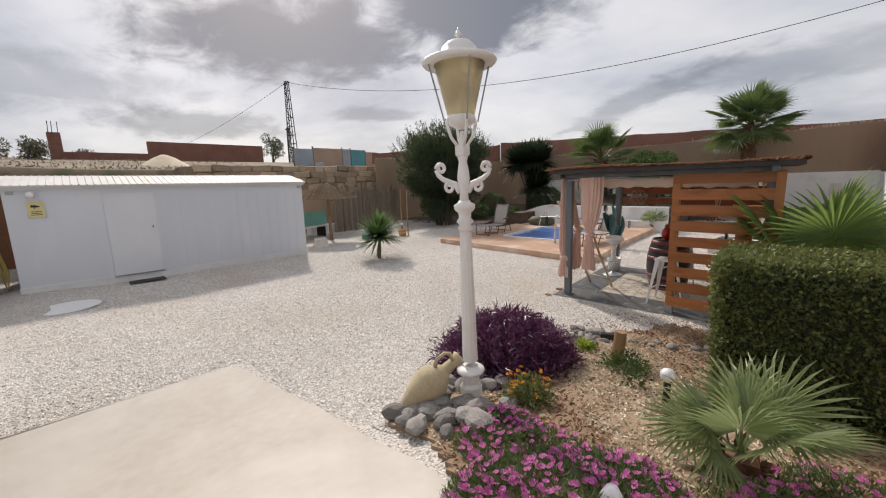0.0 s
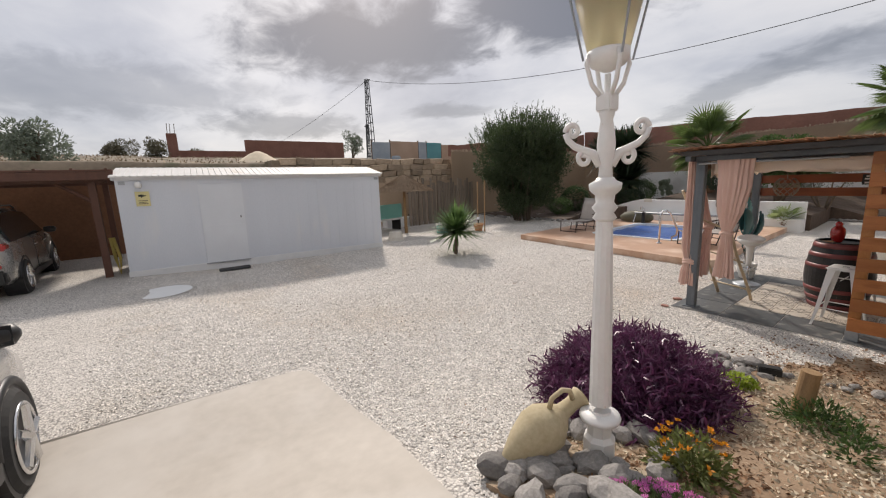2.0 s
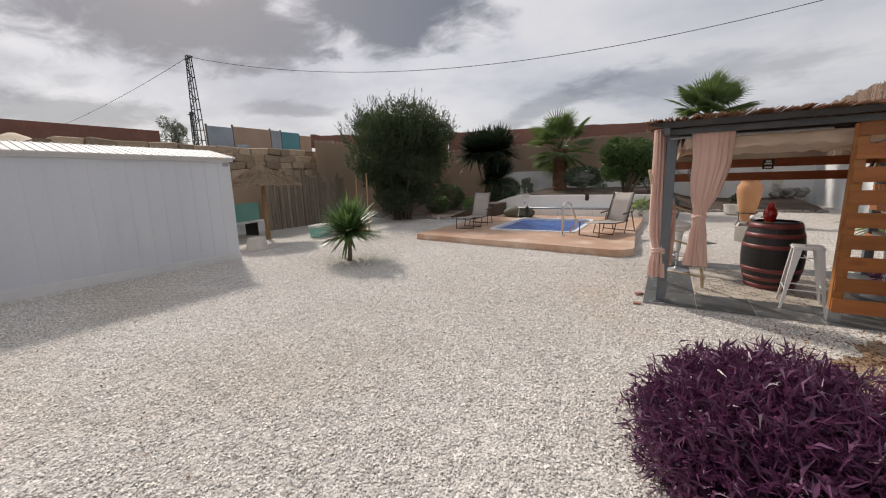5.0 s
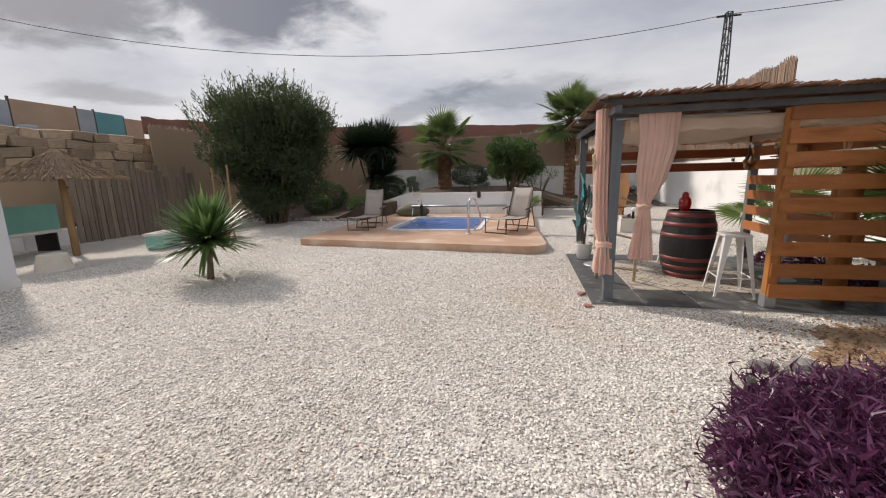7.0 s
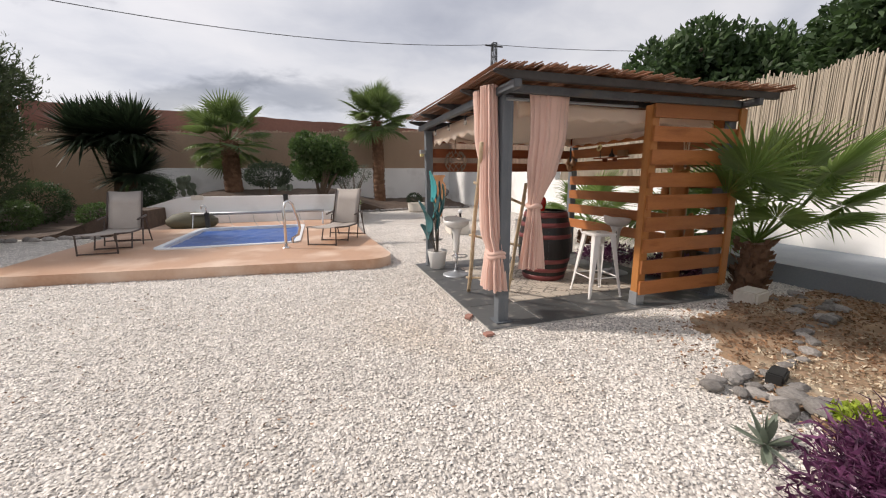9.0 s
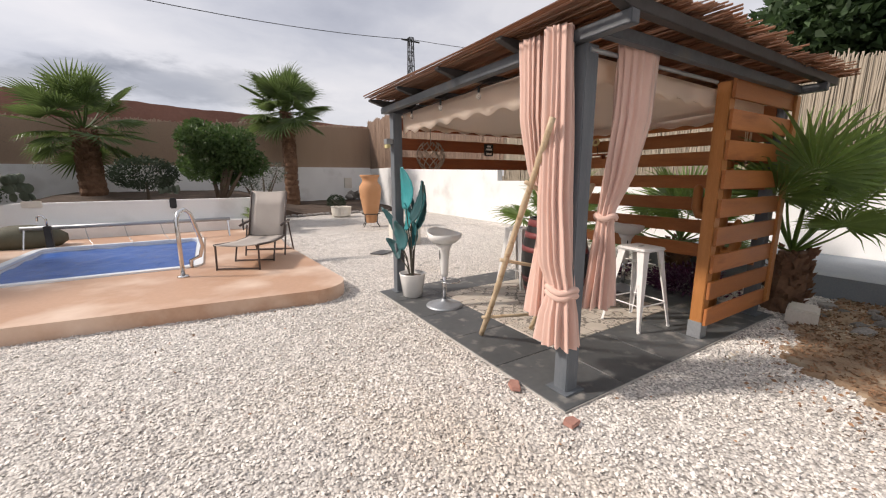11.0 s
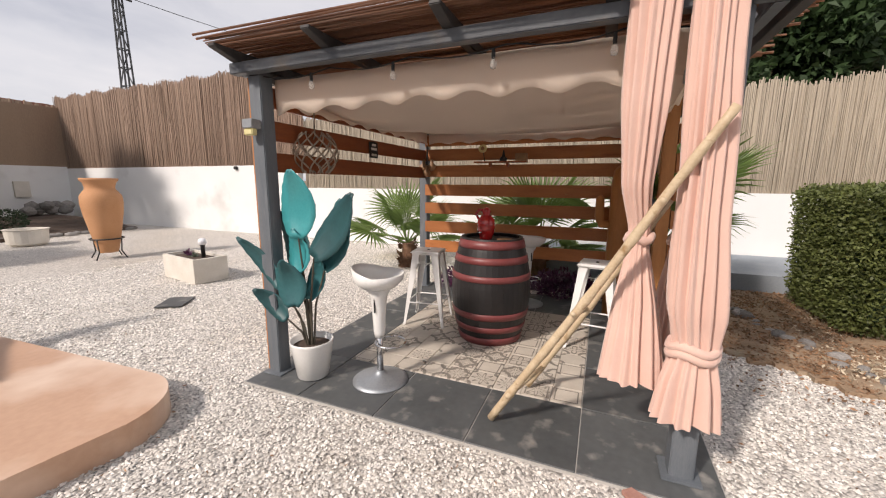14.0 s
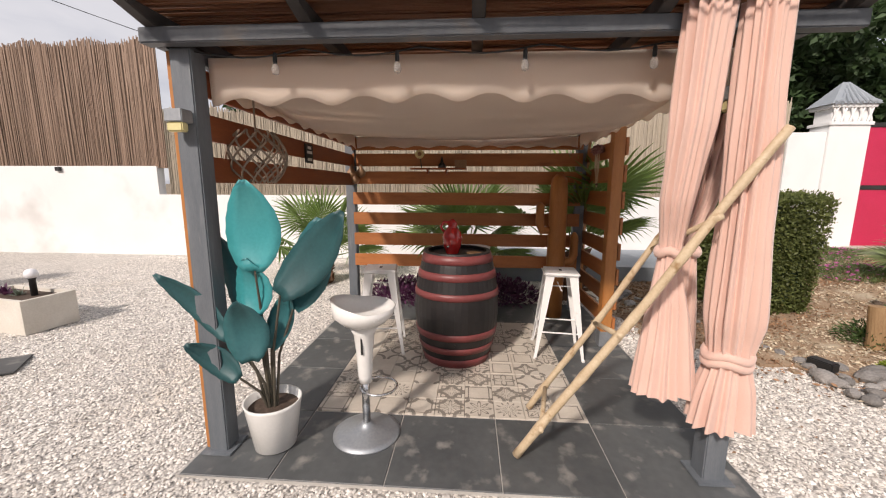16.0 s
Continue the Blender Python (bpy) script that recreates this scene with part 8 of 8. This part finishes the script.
def build_cactus():
    c = thing("wooden_cactus", "ochre carved wooden cactus against the slatted wall", "ornament", pose(-0.40, 7.02, FLOOR))
    part("trunk", tube(bm_new(), [(0, 0, 0), (0, 0, 0.6), (0, 0, 1.45), (0, 0, 1.60), (0, 0, 1.66)], [0.10, 0.105, 0.10, 0.085, 0.03], 14), M["orange_post"], c, smooth=True)
    part("arm", tube(bm_new(), [(0, 0.06, 1.02), (0, 0.17, 1.02), (0, 0.20, 1.10), (0, 0.20, 1.30), (0, 0.20, 1.34)], [0.05, 0.05, 0.05, 0.045, 0.015], 10), M["orange_post"], c, smooth=True)
    part("arm", tube(bm_new(), [(0, -0.06, 0.66), (0, -0.17, 0.66), (0, -0.20, 0.74), (0, -0.20, 0.95), (0, -0.20, 1.0)], [0.05, 0.05, 0.05, 0.045, 0.015], 10), M["orange_post"], c, smooth=True)


build_cactus()


def build_dried_flowers():
    """A hanging bunch: papery blooms over bare stalks tied at the foot."""
    d = thing("dried_flowers", "dusty pink dried flower bunch tied to the slatted panel", "dried flowers", pose(-0.71, 6.70, 0.82))
    rng = np.random.default_rng(171)
    H = 0.37
    for k in range(7):
        dx, dy = 0.05 * math.cos(k * 2.4), 0.02 * math.sin(k * 2.4) + 0.02
        part("stalk", tube(bm_new(), [(0.008 * math.cos(k), 0.01, 0), (dx * 0.4, dy, H * 0.5), (dx, dy, H)], 0.004, 5), M["bamboo"], d)
        p, g = ball_points(60, (dx, dy, H + 0.01 * k % 0.03), (0.035, 0.03, 0.035), rng, 0.4)
        tagged(np_object("bloom", *leaves(p, g, 0.025, 0.02, rng), M["dusty_petal"], d), "papery dusty pink bloom", kind="stuff")
    part("tie", tube(bm_new(), [(-0.015, 0.01, 0.03), (0.015, 0.01, 0.03)], 0.012, 8), M["bark"], d)


build_dried_flowers()
cb = single("hanging_cable", tube(bm_new(), [(-3.0, 6.86, 1.50), (-3.02, 6.88, 1.40), (-3.02, 6.87, 1.28), (-3.01, 6.85, 1.26), (-3.0, 6.84, 1.34), (-3.0, 6.85, 1.48)], 0.004, 6), M["white_plastic"], "white cord looped on the corner post", "cable")
rod = thing("curtain_rod", "grey curtain rod below the beam", "curtain rod", pose(0, 0, 0))
part("rod", tube(bm_new(), [(-2.95, 6.69, 1.44), (-1.46, 6.69, 1.44)], 0.014, 8), M["galv"], rod)


for x, y, rz, w in ((-3.2, 6.95, 60, 0.075), (-3.19, 6.47, 20, 0.055)):
    sb = prism(bm_new(), [(-w, -0.03), (w * 0.7, -0.045), (w, 0.01), (w * 0.2, 0.04), (-w * 0.8, 0.03)], 0, 0.025)
    single("tile_shard", sb, M["shard"], "broken pink clay tile shard pressed into the gravel", "shard", pose(x, y, -0.70, 0, 4, rz), bevel=0.004, group="shards at the paving")


# ---- land beyond ----
def mast(m, label, h, w0, w1):
    t = thing("lattice_mast", label, "mast", m)
    for sx, sy in ((-1, -1), (1, -1), (1, 1), (-1, 1)):
        part("leg", tube(bm_new(), [(sx * w0, sy * w0, -1), (sx * w1, sy * w1, h)], 0.05, 5), M["cable"], t)
    n = int(h / 0.9)
    for k in range(n):
        z0, z1 = h * k / n, h * (k + 1) / n
        wa, wb = w0 + (w1 - w0) * k / n, w0 + (w1 - w0) * (k + 1) / n
        bm = bm_new()
        s = 1 if k % 2 else -1
        tube(bm, [(-s * wa, -wa, z0), (s * wb, -wb, z1)], 0.03, 4)
        tube(bm, [(-wa, -s * wa, z0), (-wb, s * wb, z1)], 0.03, 4)
        tube(bm, [(-wb, -wb, z1), (wb, -wb, z1), (wb, wb, z1), (-wb, wb, z1), (-wb, -wb, z1)], 0.03, 4)
        part("brace", bm, M["cable"], t)
    part("cross_arm", tube(bm_new(), [(-0.7, 0, h - 0.2), (0.7, 0, h - 0.2)], 0.06, 6), M["cable"], t)
    return t


mast(pose(-43.0, 22.3, 3.5), "tall grey lattice power mast on the hill", 9.7, 0.42, 0.16)
mast(pose(-52.0, 26.5, 3.6), "thin grey lattice mast behind the power mast", 6.0, 0.25, 0.1)
mast(pose(8.6, 31.5, 0.2), "grey lattice power mast beyond the reed screen", 10.4, 0.30, 0.14)


def wire(a, b, sag, label, r=0.02):
    a, b = Vector(a), Vector(b)
    pts = [a.lerp(b, i / 30) - Vector((0, 0, sag * 4 * (i / 30) * (1 - i / 30))) for i in range(31)]
    return single("power_line", tube(bm_new(), pts, r, 5), M["cable"], label, "power line")


wire((-43, 22.3, 13.1), (8.6, 31.5, 10.5), 2.9, "dark sagging power line between the masts")
wire((8.6, 31.5, 10.5), (40, 14, 10), 1.2, "dark power line running off over the trees")
wire((-43, 22.3, 13.1), (-108, 19, 8.5), 1.5, "dark power line running off over the hill")

# stone terrace wall
def block_meshes(mat, n=6):
    """Rough-hewn blocks: squared, with chipped edges."""
    out = []
    for k in range(n):
        bm = box(bm_new(), -1, 1, -1, 1, -1, 1)
        bmesh.ops.bevel(bm, geom=bm.edges[:], offset=0.16, segments=1, affect="EDGES")
        for v in bm.verts:
            v.co *= 1 + 0.22 * noise.noise(v.co * 0.9 + Vector((k * 7, 0, 3)))
        out.append(to_mesh("block", bm, mat, False))
    return out


WALL_STONES = block_meshes(M["wall_rock"])
sw = thing("wall_stone_terrace", "dry stone terrace wall of brown blocks", "stone wall", pose(0, 0, 0), kind="structure")
rr = random.Random(22)
part("earth_core", box(bm_new(), -18.6, -17.45, 4.5, 14.0, 0.8, 2.42), M["hill"], sw)
for row in range(5):
    y, z = 4.6 + rr.uniform(0, 0.3), 1.2 + row * 0.285
    while y < 13.9:
        w = rr.uniform(0.38, 0.9)
        ob = new("block", WALL_STONES[rr.randrange(6)])
        ob.parent = sw
        ob.matrix_basis = pose(-17.38 - 0.06 * row + rr.uniform(-0.04, 0.04), y + w / 2, z + rr.uniform(-0.02, 0.02), rr.uniform(-6, 6), 0, rr.uniform(-8, 8)) @ Matrix.Diagonal((0.28, w * 0.49, 0.14, 1))
        y += w
# sheets and boards on top
for y0, y1, z0, z1, mat, lab in ((10.4, 11.5, 2.45, 3.55, "tin_blue", "weathered blue-grey sheet fence panel"), (11.55, 13.4, 2.45, 3.62, "orange_sheet", "ochre board fence panel"), (13.45, 14.0, 2.45, 3.62, "tin_blue", "dark blue sheet fence panel"), (14.05, 15.1, 2.45, 3.6, "teal_sheet", "faded teal tarpaulin fence panel"), (15.15, 15.9, 2.45, 3.5, "orange_sheet", "ochre board fence panel")):
    fp_ = thing("sheet_panel", lab, "fence panel", pose(-20.0, y0, 0), "panels on the terrace")
    part("sheet", box(bm_new(), 0, 0.03, 0, y1 - y0, z0 - 0.2, z1), M[mat], fp_)
    part("post", box(bm_new(), -0.06, 0.0, -0.04, 0.02, z0 - 0.4, z1 + 0.08), M["bark"], fp_)
single("blue_drum", lathe(bm_new(), [(0.25, 0), (0.25, 0.35), (0.22, 0.4), (0.0, 0.42)], 16, cap=False), M["tin_blue"], "dark blue drum on the terrace", "drum", pose(-19.2, 11.4, 2.35))
hb = thing("ruined_building", "unfinished red brick building shell on the hill", "building", pose(-40, 0, 3.9))
part("wall", box(bm_new(), -0.2, 0.2, 8.0, 17.4, -0.6, 1.75), M["brick_red"], hb)
part("wall", box(bm_new(), -0.2, 0.2, 2.6, 8.0, -0.6, 0.75), M["brick_red"], hb)
part("pillar", box(bm_new(), -0.3, 0.3, 2.2, 2.9, -0.6, 2.1), M["brick_red"], hb)
part("back_wall", box(bm_new(), -6.2, -5.8, 2.6, 17.4, -0.6, 1.2), M["brick_red"], hb)
for y in (2.3, 2.5, 2.8):
    part("rebar", tube(bm_new(), [(0, y, 2.0), (0.02, y + 0.05, 2.9)], 0.03, 4), M["bark"], hb)
single("sand_heap", lathe(bm_new(), [(2.0, -0.2), (1.3, 0.3), (0.6, 0.75), (0.15, 0.95), (0, 0.97)], 24, cap=False), M["pale_chip"], "tan heap of building sand on the hill", "sand heap", pose(-31, 7.0, 2.95), smooth=True)
for k, (x, y, z, r, h, mt) in enumerate(((-27, -3.5, 2.6, 1.6, 1.4, "leaf_grey"), (-29, -6.5, 2.8, 1.8, 1.5, "leaf_grey"), (-38, 1.2, 3.7, 1.0, 1.0, "leaf_scrub"), (-45, -1.0, 4.0, 1.5, 1.3, "leaf_scrub"), (-36, -5.5, 3.4, 1.3, 1.1, "leaf_scrub"), (-46, 12.0, 4.2, 1.3, 1.2, "leaf_scrub"), (-42, 19.3, 4.0, 1.3, 2.4, "leaf_grey"), (-60, -14, 5.0, 2.2, 1.8, "leaf_scrub"), (-55, 5.5, 4.6, 1.0, 1.0, "leaf_scrub"), (-50, -8, 4.4, 1.3, 1.2, "leaf_scrub"))):
    broad_tree("hill_shrub", pose(x, y, z), "dull grey-green shrub on the dry hillside", "shrub", 0.08, (0, 0, h * 0.8), (r * 0.8, r * 0.8, h * 0.65), 14, r * 0.34, 70, 0.22, 0.07, mt, 140 + k, spread=3)
rng_ = np.random.default_rng(150)
hp = np.stack([rng_.uniform(-46, -18.8, 2600), rng_.uniform(-14, 13, 2600)], axis=1)
hp = np.array([(x, y, terrain_z(x, y)) for x, y in hp])
v_, f_ = leaves(hp, rng_.normal(0, 0.4, (len(hp), 3)) + np.array((0, 0, 0.9)), 0.13, 0.07, rng_)
tagged(np_object("dry_grass", v_, f_, M["dry_tuft"]), "tufts of dry grass on the hillside", "grass", kind="stuff")


# ---- floor tiles of the pergola ----
def tile_mesh(name, sx, sy, mat):
    bm = box(bm_new(), -sx / 2, sx / 2, -sy / 2, sy / 2, -0.012, 0.006)
    bmesh.ops.bevel(bm, geom=[e for e in bm.edges if all(v.co.z > 0 for v in e.verts)], offset=0.0025, segments=1, affect="EDGES")
    return to_mesh(name, bm, mat, False)


SMALL = tile_mesh("pattern_tile", 0.198, 0.198, M["pattern_tile"])
tr_ = random.Random(33)
for i in range(9):
    for j in range(9):
        ob = new("pattern_tile", SMALL)
        ob.parent = FLOOR_BASE
        ob.matrix_basis = pose(-2.41 + 0.2015 * i, 7.335 + 0.2015 * j, FLOOR - 0.004 + tr_.uniform(0, 0.0015), 0, 0, 90 * tr_.randrange(4))
for i in range(5):
    for j in range(5):
        x0, x1, y0, y1 = -3.13 + 0.635 * i, -3.13 + 0.635 * (i + 1) - 0.006, 6.565 + 0.597 * j, 6.565 + 0.597 * (j + 1) - 0.006
        # the border keeps clear of the patterned field
        if i and i < 4 and 0 < j < 4:
            continue
        if i == 0:
            x1 = -2.52
        if i == 4:
            x0 = -0.69
        if j == 0:
            y1 = 7.228
        if j == 4:
            y0 = 9.055
        if 0 < i < 4:
            x0, x1 = -2.514 + 0.608 * (i - 1), -2.514 + 0.608 * i - 0.006
        if 0 < j < 4:
            y0, y1 = 7.234 + 0.607 * (j - 1), 7.234 + 0.607 * j - 0.006
        bm = box(bm_new(), x0, x1, y0, y1, FLOOR - 0.014, FLOOR + tr_.uniform(-0.001, 0.001))
        bmesh.ops.bevel(bm, geom=[e for e in bm.edges if all(v.co.z > FLOOR - 0.005 for v in e.verts)], offset=0.003, segments=1, affect="EDGES")
        part("paver", bm, M["slab"], FLOOR_BASE)


# ---- gravel ----
def on_gravel(x, y):
    if in_bed(x, y) or (x > -5.05 and y < 1.66 and not (x > -2.0)) or (x > -2.1 and y < 1.7):
        return False
    if -3.15 < x < 0.07 and 6.54 < y < 9.58:
        return False
    if -9.3 < x < -3.5 and 10.0 < y < 16.9:
        return False
    if math.hypot(x + 10.15, y - 0.35) < 0.58:
        return False
    return x < 3.05


def pebbles(name, n, x0, x1, y0, y1, size, seed, dens=None):
    """Loose angular chips, half sunk in the bed, each turned and squashed its own way."""
    rng = np.random.default_rng(seed)
    pts = rng.uniform((x0, y0), (x1, y1), (n, 2))
    keep = np.array([on_gravel(x, y) and (dens is None or rng.uniform() < dens(x, y)) for x, y in pts])
    pts = pts[keep]
    z = np.array([ground_z(x, y) + 0.012 * noise.noise(Vector((x * 1.3, y * 1.3, 0))) + 0.007 * noise.noise(Vector((x * 9, y * 9, 4))) for x, y in pts])
    n = len(pts)
    s = size * rng.uniform(0.55, 1.35, n)
    base = np.array([(1, 0, 0), (0, 1, 0), (-1, 0, 0), (0, -1, 0), (0, 0, 1)], float)
    v = base[None] * (s[:, None, None] * np.stack([rng.uniform(0.8, 1.5, n), rng.uniform(0.6, 1.1, n), rng.uniform(0.5, 1.0, n)], axis=1)[:, None, :])
    v += rng.normal(0, 0.18, v.shape) * s[:, None, None]
    a, b = rng.uniform(0, 2 * np.pi, n), rng.normal(0, 0.45, n)
    ca, sa, cb, sb = np.cos(a), np.sin(a), np.cos(b), np.sin(b)
    x, y, zz = v[..., 0], v[..., 1], v[..., 2]
    y, zz = y * cb[:, None] - zz * sb[:, None], y * sb[:, None] + zz * cb[:, None]
    x, y = x * ca[:, None] - y * sa[:, None], x * sa[:, None] + y * ca[:, None]
    v = np.stack([x + pts[:, 0:1], y + pts[:, 1:2], zz + z[:, None] + s[:, None] * 0.35], axis=2).reshape(-1, 3)
    tri = np.array([(0, 1, 4), (1, 2, 4), (2, 3, 4), (3, 0, 4)])
    f = (np.arange(n)[:, None, None] * 5 + tri[None]).reshape(-1, 3)
    return tagged(np_object(name, v, f, M["pebble"]), "loose white marble gravel chips", "gravel", kind="stuff")


def near_walk(x, y):
    """Full cover in the middle of the yard, thinning out towards its sides."""
    return (0.45 + 0.55 * smooth01(-9.5, -7.0, x)) * smooth01(-0.6, 0.4, y) * (1 - smooth01(9.5, 14.0, y) * 0.45)


pebbles("gravel_chips", 860000, -12.1, 2.9, -0.6, 15.0, 0.0093, 201, near_walk)

# dry leaf scraps blown over the gravel
lr = np.random.default_rng(203)
lp_ = np.stack([lr.uniform(-10.5, -2.2, 2600), lr.uniform(1.5, 11.5, 2600)], axis=1)
lp_ = np.array([(x, y, ground_z(x, y) + 0.022) for x, y in lp_ if on_gravel(x, y) and noise.noise(Vector((x * 0.9, y * 0.9, 6))) > -0.1])
v_, f_ = leaves(lp_, lr.normal(0, 1, (len(lp_), 3)) * np.array((1, 1, 0.15)), 0.026, 0.010, lr, 0.15, 0.6)
tagged(np_object("leaf_scraps", v_, f_, M["bark_chip"]), "small dry brown leaf scraps on the gravel", "litter", kind="stuff")
